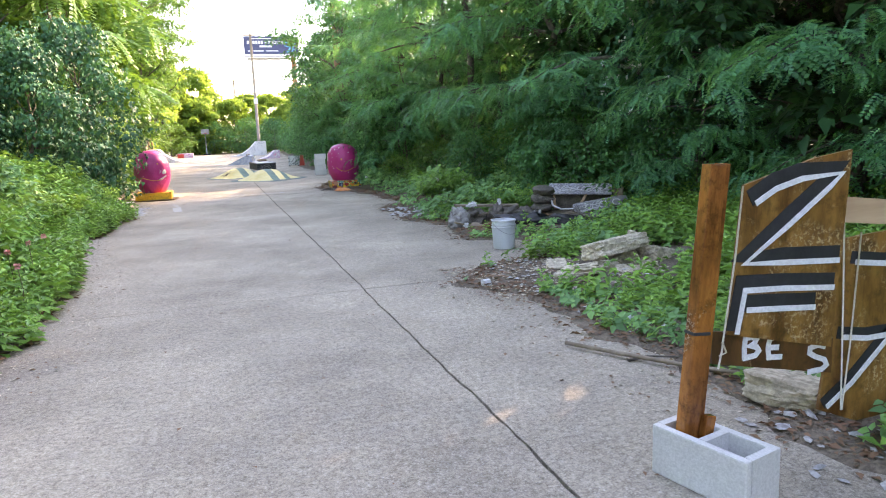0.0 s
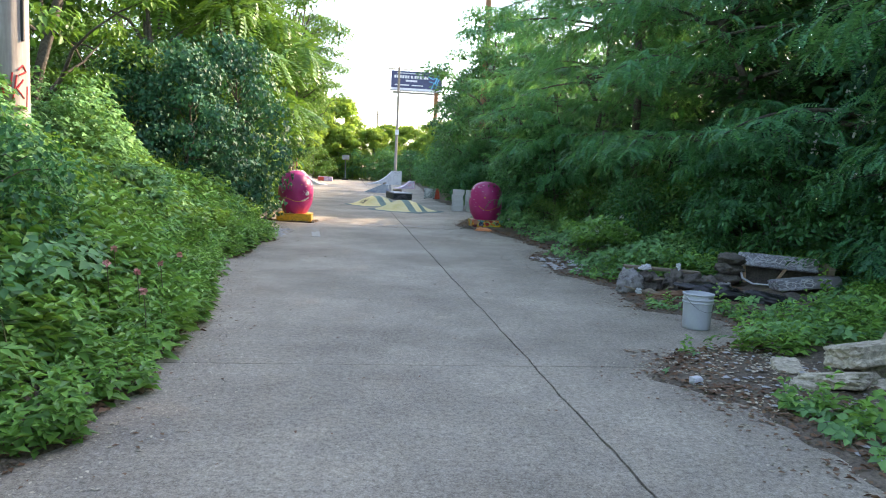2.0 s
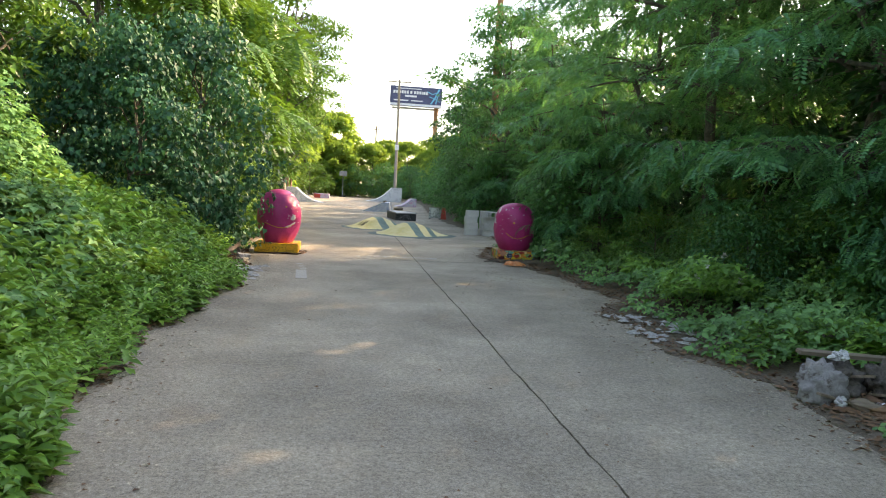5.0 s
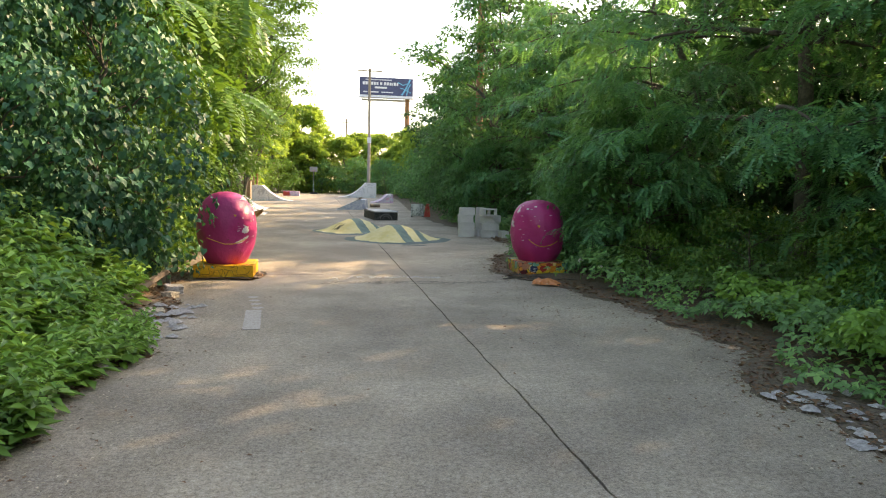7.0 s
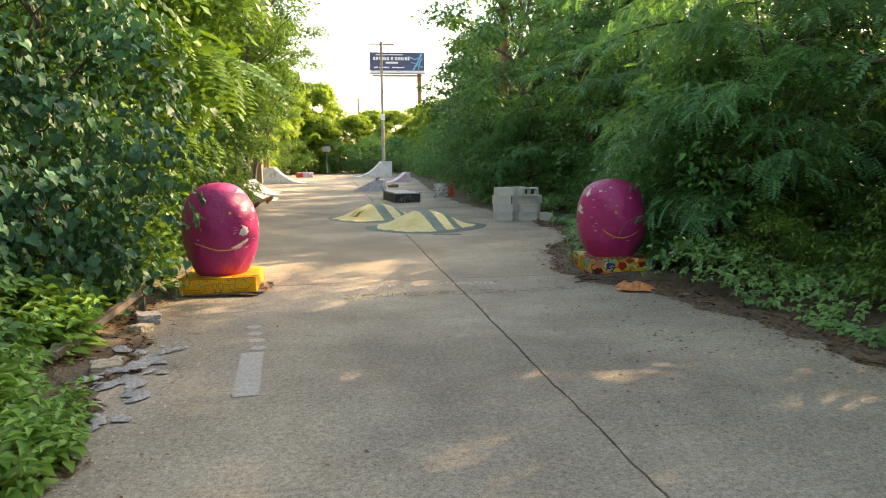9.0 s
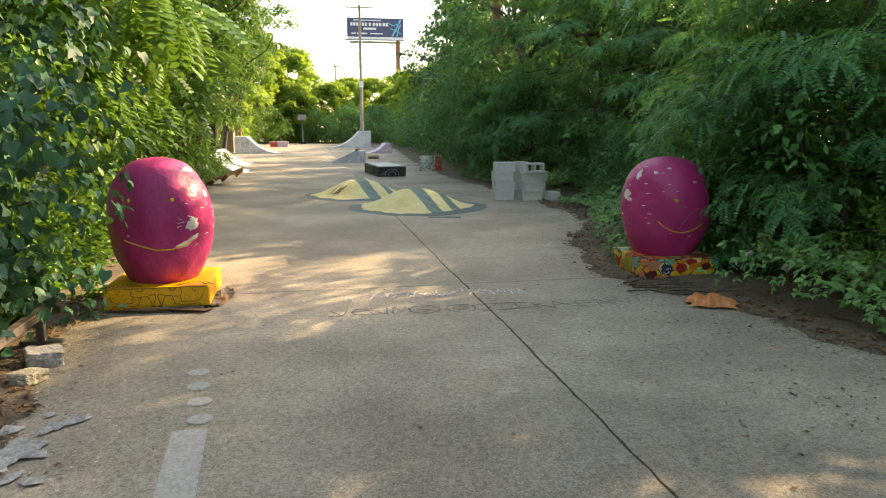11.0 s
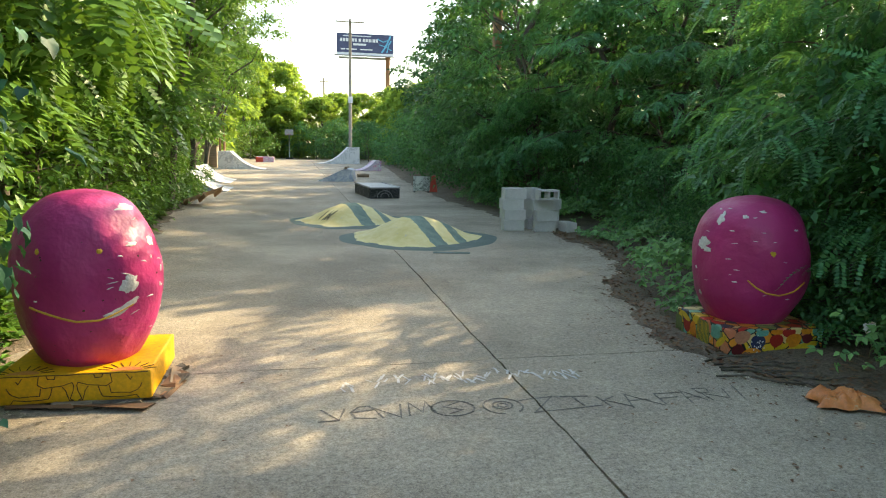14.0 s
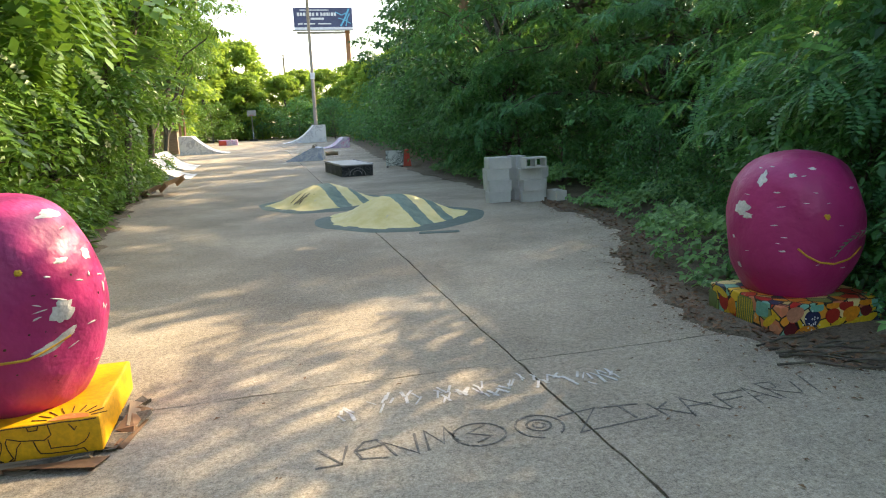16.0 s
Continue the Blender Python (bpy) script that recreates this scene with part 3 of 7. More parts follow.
def blob_leaves(rng, blobs, per, shape_size, droop=0.5, flat=0.7, hang=False):
    """Places for leaves on lumpy clumps: each clump is (centre, radius); hanging leaves point down and face outwards."""
    P, W, U, S = [], [], [], []
    for c, r in blobs:
        n = int(per * (r / 0.7) ** 2)
        d = unit(rng.normal(size=(n, 3)))
        d[:, 2] = np.where(d[:, 2] < -0.35, -d[:, 2], d[:, 2])
        lump = 0.8 + 0.2 * np.sin(d[:, 0] * 5 + c[0] * 7) * np.sin(d[:, 1] * 5 + c[1] * 5) + 0.12 * rng.normal(size=n)
        rad = r * lump * np.where(rng.random(n) < 0.25, rng.uniform(0.3, 0.9, n), 1.0)
        P.append(np.asarray(c) + d * rad[:, None] * np.array((1.15, 1.15, flat)))
        W.append(d * np.array((1, 1, 0.4)) + rng.normal(size=(n, 3)) * 0.45 + np.array((0, 0, -droop)))
        U.append(d * 0.6 + np.array((0, 0, 1.0)) + rng.normal(size=(n, 3)) * 0.32)
        if hang:
            W[-1] = d * 0.35 + rng.normal(size=(n, 3)) * 0.4 + np.array((0, 0, -0.9))
            U[-1] = d + rng.normal(size=(n, 3)) * 0.4 + np.array((0, 0, 0.75))
        S.append(shape_size * rng.uniform(0.55, 1.3, n))
    return np.concatenate(P), np.concatenate(W), np.concatenate(U), np.concatenate(S)


def limb(bm, a, b, r0, r1, rng, steps=5, sag=0.12):
    a, b = Vector(a), Vector(b)
    pts = []
    for i in range(steps + 1):
        t = i / steps
        p = a.lerp(b, t) + Vector(rng.normal(size=3)) * sag * (b - a).length * 0.25 * math.sin(math.pi * t)
        p.z += (b - a).length * 0.08 * math.sin(math.pi * t)
        pts.append(p)
    tube(bm, pts, [r0 + (r1 - r0) * i / steps for i in range(steps + 1)], 6)
    return pts


def tree(name, label, seed, height, radius, base, blobs, per, size, shape, leaf, trunk_r=0.11, droop=0.5, flat=0.7, spread=1.0, lean=0.0, hang=False):
    """A tree: tapered trunk with limbs, and a crown of clumps on the limbs' ends."""
    rng = np.random.default_rng(seed)
    ob = thing(name, label, "tree" if height > 3.2 else "shrub")
    bm = bmesh.new()
    top = Vector((lean * height, 0, height * 0.86))
    stem = limb(bm, (0, 0, -0.15), top, trunk_r, trunk_r * 0.25, rng, 8, 0.1)
    clumps, limbs = [], []
    for i in range(blobs):
        t = (i + rng.random()) / blobs
        z = base + (height - base) * t
        prof = radius * (0.55 + 0.65 * math.sin(math.pi * min(1, 0.12 + 0.86 * t))) * (1.0 if t < 0.75 else 1.25 - t * 0.7)
        a = i * 2.39996 + rng.uniform(-0.5, 0.5)
        rr = prof * math.sqrt(rng.uniform(0.25, 1.0)) * spread
        c = (lean * z + rr * math.cos(a), rr * math.sin(a), z)
        clumps.append((c, rng.uniform(0.42, 0.85) * (0.55 + 0.16 * radius)))
        if i % 2 == 0:
            k = min(len(stem) - 2, max(1, int(t * len(stem) * 0.8)))
            b2 = bmesh.new()
            limb(b2, stem[k], Vector(c), trunk_r * 0.4 * (1.1 - 0.6 * t), 0.008, rng, 5, 0.15)
            limbs.append(b2)
    part("trunk", bm, BARK, ob, "", True)
    for b2 in limbs:
        part("limb", b2, BARK, ob, "", True)
    part("crown", scatter("crown", *blob_leaves(rng, clumps, per, size, droop, flat, hang), shape), leaf, ob)
    return ob


def spray_tree(name, label, seed, height, reach, base, limbs, size, shape, leaf, trunk_r=0.1, lean=0.0, droop=0.35):
    """A locust: long limbs carrying flat layered sprays of feathery leaves, with open gaps between the layers."""
    rng = np.random.default_rng(seed)
    ob = thing(name, label, "tree" if height > 4.5 else "shrub")
    bm = bmesh.new()
    stem = limb(bm, (0, 0, -0.15), (lean * height, 0, height * 0.95), trunk_r, trunk_r * 0.15, rng, 9, 0.09)
    part("trunk", bm, BARK, ob, "", True)
    P, W, U, S = [], [], [], []
    for i in range(limbs):
        t = (i + rng.uniform(0.1, 0.9)) / limbs
        z = base + (height - base) * t
        a = i * 2.39996 + rng.uniform(-0.4, 0.4)
        ln = reach * (0.55 + 0.75 * math.sin(math.pi * min(1.0, 0.2 + 0.75 * t))) * rng.uniform(0.7, 1.1) * (1.0 if t < 0.8 else 1.45 - 0.9 * t)
        k = min(len(stem) - 1, max(1, int(round((z - 0.5) / (height * 0.95) * (len(stem) - 1)))))
        p0 = stem[k]
        out = Vector((math.cos(a), math.sin(a), 0.0))
        side = Vector((-math.sin(a), math.cos(a), 0.0))
        pts = []
        for q in range(8):
            f = q / 7
            pts.append(p0 + out * ln * f + side * ln * 0.12 * math.sin(f * 3 + i) + Vector((0, 0, ln * (0.34 * f - 0.42 * f * f))))
        bl = bmesh.new()
        tube(bl, pts, [trunk_r * 0.34 * (1 - 0.9 * q / 7) * (1.1 - 0.5 * t) + 0.003 for q in range(8)], 6)
        part("limb", bl, BARK, ob, "", True)
        n_tw = 8 + int(ln * 1.8)
        for w in range(n_tw):
            f = 0.28 + 0.72 * (w + 0.5) / n_tw
            g = f * 7
            b0 = pts[int(g)].lerp(pts[min(7, int(g) + 1)], g - int(g))
            sg = 1 if w % 2 else -1
            d = (out * rng.uniform(0.5, 0.9) + side * sg * rng.uniform(0.5, 1.0) + Vector((0, 0, rng.uniform(-0.45, 0.3)))).normalized()
            tl = size * rng.uniform(1.5, 3.2) * (1.15 - 0.45 * f)
            b1 = b0 + d * tl + Vector((0, 0, -0.12 * tl))
            perp = Vector((-d.y, d.x, 0.0)).normalized()
            n_f = 8
            for h in range(n_f + 1):
                u = 0.12 + 0.88 * h / n_f
                s2 = (1 if h % 2 else -1) if h < n_f else 0
                P.append(b0.lerp(b1, u) + Vector((0, 0, 0.03 * tl * math.sin(math.pi * u))))
                W.append(d * 0.7 + perp * s2 * 0.9 + Vector((0, 0, -droop * rng.uniform(0.0, 2.2))) + Vector(rng.normal(size=3)) * 0.28)
                U.append(Vector((0, 0, 1)) + out * 0.3 + Vector(rng.normal(size=3)) * 0.34)
                S.append(size * rng.uniform(0.7, 1.15))
    part("crown", scatter("crown", np.array(P), np.array(W), np.array(U), np.array(S), shape), leaf, ob)
    return ob


# ---- ground, road, banks ----
LEFT_Y = [-14, -4, 2.45, 2.95, 3.4, 4.4, 5.4, 7.0, 8.4, 10.7, 12.0, 13.7, 15.0, 16.0, 17.5, 20.0, 28.0, 36.0, 45.0, 58.0, 80.0, 110.0]
LEFT_X = [-2.85, -2.85, -2.85, -2.56, -2.44, -2.52, -2.4, -2.75, -2.87, -2.85, -2.7, -2.75, -3.0, -3.1, -3.2, -3.3, -3.95, -4.0, -4.9, -6.6, -9.0, -12.0]
RIGHT_Y = [-14, -4, 1.3, 2.5, 3.3, 4.3, 4.9, 5.2, 5.7, 6.3, 6.6, 8.0, 9.4, 10.3, 11.0, 11.8, 12.6, 15.5, 16.3, 17.7, 18.8, 19.5, 20.9, 24.5, 32.0, 43.0, 60.0, 80.0, 110.0]
RIGHT_X = [1.3, 1.2, 1.1, 1.1, 1.15, 0.72, 1.3, 2.0, 2.3, 2.2, 1.75, 1.9, 1.55, 1.65, 1.7, 2.2, 2.3, 2.0, 1.55, 1.45, 1.9, 2.05, 2.9, 3.1, 2.75, 3.3, 4.8, 6.0, 9.0]


def wander(y, k):
    return 0.07 * np.sin(y * 3.1 + k) + 0.045 * np.sin(y * 7.7 + 2 * k) + 0.03 * np.sin(y * 17.3 + 3 * k)


def left_edge(y):
    return np.interp(y, LEFT_Y, LEFT_X) + wander(y, 1.0)


def right_edge(y):
    return np.interp(y, RIGHT_Y, RIGHT_X) + wander(y, 2.3)


def bank_left(u, y):
    """Height of the soil u metres out from the road's left edge."""
    steep = np.interp(y, [-10, 0, 14, 18, 30], [0.34, 0.36, 0.34, 0.10, 0.06])
    return np.minimum(1.5, steep * np.maximum(u - 0.25, 0)) + 0.02 + 0.03 * np.sin(u * 5 + y * 3) * np.minimum(1, u)


def bank_right(u, y):
    return np.minimum(0.5, 0.05 * np.maximum(u - 0.3, 0)) + 0.015 + 0.025 * np.sin(u * 4 + y * 2.6) * np.minimum(1, u)


def bank(name, edge, height, side, label):
    ys = np.concatenate([np.arange(-14, 30, 0.1), np.arange(30, 110, 0.5)])
    us = np.array([-0.03, 0.03, 0.12, 0.3, 0.6, 1.0, 1.6, 2.4, 3.4, 4.6, 7.0, 12.0, 30.0])
    Y, U = np.meshgrid(ys, us, indexing="ij")
    X = edge(Y) + side * U
    Z = np.where(U < 0, -0.015, height(np.maximum(U, 0), Y))
    Z = np.where(U > 20, -0.05, Z)
    v = np.stack([X, Y, Z], -1).reshape(-1, 3)
    n, k = Y.shape
    i = (np.arange(n - 1)[:, None] * k + np.arange(k - 1)[None]).ravel()
    a, b, c, d = i, i + 1, i + k + 1, i + k
    f = np.concatenate([np.stack([a, b, c], 1), np.stack([a, c, d], 1)])
    if side > 0:
        f = f
    else:
        f = f[:, ::-1]
    return structure(name, mesh_from(name, v, f), SOIL, label, True)


def plane_mesh(name, x0, x1, y0, y1, z):
    return mesh_from(name, [(x0, y0, z), (x1, y0, z), (x1, y1, z), (x0, y1, z)], [(0, 1, 2), (0, 2, 3)])


structure("ground", plane_mesh("ground", -600, 600, -300, 900, -0.12), EARTH, "flat weedy earth reaching away to the horizon")
bank("bank_left", left_edge, bank_left, -1, "dark soil bank rising beside the concrete road")
bank("bank_right", right_edge, bank_right, 1, "dark soil verge with dead leaves beside the road")

road = structure("road", plane_mesh("road", -14, 10, -14, 112, -0.07), UNDER, "cracked grey concrete road laid in large slabs")


def slab(x0, x1, y0, y1, seed):
    """A concrete slab with slightly ragged edges."""
    r = np.random.default_rng(seed)
    bm = bmesh.new()
    pts = []
    corners = [(x0, y0), (x1, y0), (x1, y1), (x0, y1)]
    for (ax, ay), (bx, by) in zip(corners, corners[1:] + corners[:1]):
        n = max(2, int(math.hypot(bx - ax, by - ay) / 0.09))
        for i in range(n):
            t = i / n
            nx, ny = (by - ay), -(bx - ax)
            ln = math.hypot(nx, ny)
            j = r.uniform(-0.002, 0.0045)
            px, py = ax + (bx - ax) * t, ay + (by - ay) * t
            along = py if abs(bx - ax) < 1e-6 else px
            w = 0.005 * math.sin(along * 1.3) + 0.004 * math.sin(along * 4.1 + 1) + 0.003 * math.sin(along * 11.0) + 0.003 * math.sin(along * 27.0)
            px, py = (px + w, py) if abs(bx - ax) < 1e-6 else (px, py + w)
            pts.append((px - nx / ln * j, py - ny / ln * j))
    top = [bm.verts.new((x, y, 0)) for x, y in pts]
    low = [bm.verts.new((x, y, -0.06)) for x, y in pts]
    bm.faces.new(top)
    for i in range(len(pts)):
        j = (i + 1) % len(pts)
        bm.faces.new((top[j], top[i], low[i], low[j]))
    bmesh.ops.triangulate(bm, faces=bm.faces)
    return part("slab", bm, CONCRETE, road)


JOINTS = [-14.0, -7.9, 4.51, 16.92, 29.3, 41.7, 54.1, 66.5, 90.0, 112.0]
for k, (y0, y1) in enumerate(zip(JOINTS, JOINTS[1:])):
    g = 0.003
    slab(-14, -0.0055, y0 + g, y1 - g, 10 + k)
    slab(0.0055, 10, y0 + g, y1 - g, 40 + k)


# ---- foliage ----
CLEAR = [(2.1, 17.05, 0.62), (1.75, 16.6, 0.55), (2.3, 16.55, 0.42), (1.25, 4.35, 0.62), (1.9, 4.05, 0.6), (2.35, 4.1, 0.68), (2.2, 3.7, 0.4), (2.7, 4.0, 0.45), (1.9, 5.7, 0.55), (2.2, 7.75, 0.6), (2.7, 7.75, 0.6), (3.1, 7.7, 0.5), (3.6, 7.6, 0.55), (4.0, 7.7, 0.5), (3.4, 7.1, 0.45), (3.8, 7.05, 0.5), (4.3, 7.4, 0.5), (3.6, 6.85, 0.5), (3.15, 6.5, 0.35), (4.0, 7.2, 0.4), (2.85, 6.95, 0.5), (2.4, 7.1, 0.45), (3.25, 6.7, 0.42), (1.2, 1.0, 0.3), (1.95, 3.75, 0.42), (2.35, 3.8, 0.35), (1.75, 10.2, 0.5), (3.1, 24.2, 0.9)]


def clear_of(x, y, r_):
    """True where plants may stand: thinned where rubble and rubbish lie."""
    ok = np.ones(len(x), bool)
    for cx, cy, cr in CLEAR:
        ok &= (np.hypot(x - cx, y - cy) > cr) | (r_.random(len(x)) < 0.06)
    return ok


def herbs(name, label, edge, height, side, y0, y1, u0, u1, count, size, seed, mat_leaf, tall, near=1.4):
    """A thick mat of weeds over a bank."""
    r = np.random.default_rng(seed)
    y = r.uniform(y0, y1, count)
    u = u0 + (u1 - u0) * r.random(count) ** near
    x = edge(y) + side * u
    lush = 0.55 + 0.45 * np.sin(x * 1.9 + 1) * np.sin(y * 1.3) + 0.25 * np.sin(x * 4.3) * np.sin(y * 3.7 + 2)
    keep = r.random(count) < np.clip(0.45 + 0.6 * lush + (u > 0.5) * 0.4, 0.15, 1)
    keep &= ~((side < 0) & (y > 12.9) & (y < 16.9) & (u < 0.4))
    keep &= clear_of(x, y, r)
    x, y, u, lush = x[keep], y[keep], u[keep], lush[keep]
    n = len(x)
    z = height(u, y)
    s = size * r.uniform(0.55, 1.25, n) * np.clip(0.45 + 0.55 * u + 0.35 * lush, 0.4, 1.0 + tall)
    pos = np.stack([x, y, z - 0.02], 1)
    up = np.stack([r.normal(size=n) * 0.22 - side * 0.12, r.normal(size=n) * 0.22 - 0.08, np.ones(n)], 1)
    a = r.uniform(0, math.tau, n)
    way = np.stack([np.cos(a), np.sin(a), np.zeros(n)], 1)
    way = way - up * (np.sum(way * up, 1) / np.sum(up * up, 1))[:, None]
    me = scatter(name, pos, way, up, s, herb_plant(seed))
    return single(name, me, mat_leaf, label, "undergrowth", kind="stuff")


def creepers(name, label, edge, height, side, y0, y1, u0, u1, count, size, seed, mat_leaf, lift, shape=LOBE, rise=0.6):
    """Broad leaves lying in a loose blanket over the bank."""
    r = np.random.default_rng(seed)
    y = r.uniform(y0, y1, count)
    u = r.uniform(u0, u1, count)
    u = np.where((side < 0) & (y > 12.9) & (y < 16.9), np.maximum(u, 0.28), u)
    x = edge(y) + side * u
    ok = clear_of(x, y, r)
    x, y, u = x[ok], y[ok], u[ok]
    count = len(x)
    z = height(u, y) + lift * (0.5 + 0.5 * np.sin(x * 2.1 + seed) * np.sin(y * 1.7)) * np.clip(u / rise, 0.15, 1) * r.uniform(0.5, 1.05, count)
    n = count
    pos = np.stack([x, y, z + 0.02], 1)
    up = np.stack([r.normal(size=n) * 0.4 - side * 0.45, r.normal(size=n) * 0.4 - 0.15, np.ones(n)], 1)
    way = np.stack([r.normal(size=n) - side * 0.6, r.normal(size=n) - 0.2, r.normal(size=n) * 0.2 - 0.35], 1)
    me = scatter(name, pos, way, up, size * r.uniform(0.6, 1.3, n), shape)
    return single(name, me, mat_leaf, label, "undergrowth", kind="stuff")


herbs("weeds", "dense bright green weeds spilling over the road edge", left_edge, bank_left, -1, -3.5, 17.0, 0.0, 4.6, 9000, 0.42, 5, LEAF_HERB, 0.35)
herbs("weeds", "green weeds beyond the pink sculpture along the road", left_edge, bank_left, -1, 17.3, 45.0, 0.2, 3.0, 2000, 0.5, 6, LEAF_SUNNY, 0.4)
creepers("creeper_blanket", "tangled green creepers covering the left bank", left_edge, bank_left, -1, -3.0, 16.0, 0.5, 6.0, 24000, 0.088, 7, LEAF_CREEP, 0.8, BRAMBLE)
herbs("weeds", "low green weeds between broken concrete on the verge", right_edge, bank_right, 1, -3.5, 9.0, 0.12, 4.5, 3600, 0.25, 8, LEAF_HERB, 0.3, 1.0)
creepers("creeper_blanket", "broad ground creepers under the trees", right_edge, bank_right, 1, 8.0, 32.0, 0.3, 4.0, 19000, 0.075, 9, LEAF_CREEP, 0.5, BRAMBLE)
creepers("creeper_blanket", "ivy and brambles on the shaded verge", right_edge, bank_right, 1, -2.0, 9.0, 0.15, 5.0, 11000, 0.075, 10, LEAF_CREEP, 0.24, BRAMBLE)

creepers("creeper_blanket", "deep tangle of creepers heaped over the bank", left_edge, bank_left, -1, 4.3, 13.6, 0.9, 4.4, 23000, 0.09, 13, LEAF_CREEP, 1.6, BRAMBLE, 2.7)
creepers("creeper_blanket", "five-leaved creepers trailing on the leafy slope", left_edge, bank_left, -1, 3.0, 13.5, 0.3, 3.4, 5000, 0.11, 11, LEAF_HERB, 0.5, CREEPER)
creepers("creeper_blanket", "bright bramble leaves spilling onto the shaded verge", right_edge, bank_right, 1, 10.2, 13.4, 0.7, 2.4, 2600, 0.085, 12, LEAF_HERB, 0.7, BRAMBLE)

LOCUST_L = "tall locust tree with drooping feathery green leaves"
locust = spray_tree("locust_tree", LOCUST_L, 21, 8.4, 2.5, 1.7, 46, 0.33, FROND_FINE, LEAF_LOCUST, 0.12, -0.03)
locust.matrix_basis = pose(5.0, 14.9, 0.1, 0, 0, 20)
locust_b = spray_tree("locust_tree", LOCUST_L, 22, 7.8, 2.6, 1.3, 46, 0.33, FROND_FINE, LEAF_LOCUST, 0.1, 0.02)
locust_b.matrix_basis = pose(5.5, 11.6, 0.1, 0, 0, 140)
r = np.random.default_rng(77)
for i, (x, y, s) in enumerate([(5.9, 8.4, 1.0), (6.2, 5.2, 1.0), (6.4, 1.8, 1.05), (5.3, 18.1, 0.96), (6.4, -1.6, 1.0), (6.2, 23.7, 0.72), (5.5, 26.6, 0.8)]):
    copy_thing((locust, locust_b)[i % 2], pose(x, y, 0.1, 0, 0, r.uniform(0, 360)) @ Matrix.Scale(s, 4))
verge_tree = tree("roadside_tree", "leafy mid-green tree crowding the road's shaded edge", 35, 7.2, 2.3, 0.9, 40, 330, 0.155, BLADE, LEAF_MID, 0.11, 0.45, 0.6)
verge_tree.matrix_basis = pose(5.9, 24.9, 0.1) @ Matrix.Scale(0.8, 4)
# (6.1, 21.2) is added to block sun from the road
for x, y, s in [(6.1, 21.2, 0.66), (4.6, 29.6, 1.42), (5.6, 34.0, 1.3), (5.9, 38.6, 1.0), (6.3, 43.5, 1.0)]:
    copy_thing(verge_tree, pose(x, y, 0.1, 0, 0, r.uniform(0, 360)) @ Matrix.Scale(s, 4))

low_locust = spray_tree("locust_sapling", "young locust with feathery fronds hanging over the verge", 34, 4.2, 1.35, 0.5, 20, 0.34, FROND_FINE, LEAF_LOCUST, 0.045, -0.04, 0.5)
low_locust.matrix_basis = pose(3.75, 16.6, 0.05, 0, 0, 10) @ Matrix.Scale(0.85, 4)
# (5.0, 20.0) is added as a shader for the road's left side
for x, y, sc in [(5.0, 20.0, 1.08), (4.1, 18.4, 0.85), (4.9, 9.6, 0.8), (5.2, 6.6, 0.85), (4.9, 12.9, 0.8), (5.5, 3.4, 0.8), (4.4, 28.3, 1.0), (4.5, 31.0, 1.0)]:
    copy_thing(low_locust, pose(x, y, 0.05, 0, 0, r.uniform(0, 360)) @ Matrix.Scale(sc, 4))

# the wood's shade is painted into these trees' leaf colour
wood = tree("woodland_tree", "leafy tree coloured dark as shade in the wood behind", 23, 9.5, 2.6, 1.0, 34, 180, 0.265, BLADE, LEAF_SHADE, 0.14, 0.4, 0.7)
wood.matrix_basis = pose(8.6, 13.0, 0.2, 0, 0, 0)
wood_b = tree("woodland_tree", "leafy tree coloured dark as shade in the wood behind", 24, 8.6, 2.8, 0.6, 34, 180, 0.265, BLADE, LEAF_SHADE, 0.12, 0.4, 0.7)
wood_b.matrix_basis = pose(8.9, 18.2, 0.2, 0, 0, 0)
# (9.2, 15.4), (6.9, 5.0) and (7.7, 8.4) added to stop sun dapples
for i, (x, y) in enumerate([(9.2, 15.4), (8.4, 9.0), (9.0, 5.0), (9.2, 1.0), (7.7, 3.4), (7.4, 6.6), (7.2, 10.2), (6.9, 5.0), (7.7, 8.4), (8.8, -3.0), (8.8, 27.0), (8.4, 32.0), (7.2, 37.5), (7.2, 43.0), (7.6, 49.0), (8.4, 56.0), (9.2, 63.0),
                            # these three are added behind the camera, out of view
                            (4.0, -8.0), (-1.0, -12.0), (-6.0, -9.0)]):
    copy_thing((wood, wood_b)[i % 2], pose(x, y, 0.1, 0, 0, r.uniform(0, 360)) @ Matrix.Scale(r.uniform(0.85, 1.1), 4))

# extra tree, put here only to cast shade on the road
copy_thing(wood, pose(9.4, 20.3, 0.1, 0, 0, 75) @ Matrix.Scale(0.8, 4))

sunny = tree("leafy_tree", "sunlit yellow-green tree beside the road", 25, 9.0, 2.5, 1.2, 40, 430, 0.152, BLADE, LEAF_SUNNY, 0.13, 0.45, 0.7)
sunny.matrix_basis = pose(-7.4, 14.6, 0.9, 0, 0, 30)
sunny_b = tree("leafy_tree", "sunlit yellow-green tree beside the road", 26, 8.0, 2.3, 1.0, 36, 430, 0.148, BLADE, LEAF_SUNNY, 0.11, 0.45, 0.7)
sunny_b.matrix_basis = pose(-5.7, 24.8, 0.2, 0, 0, 70)
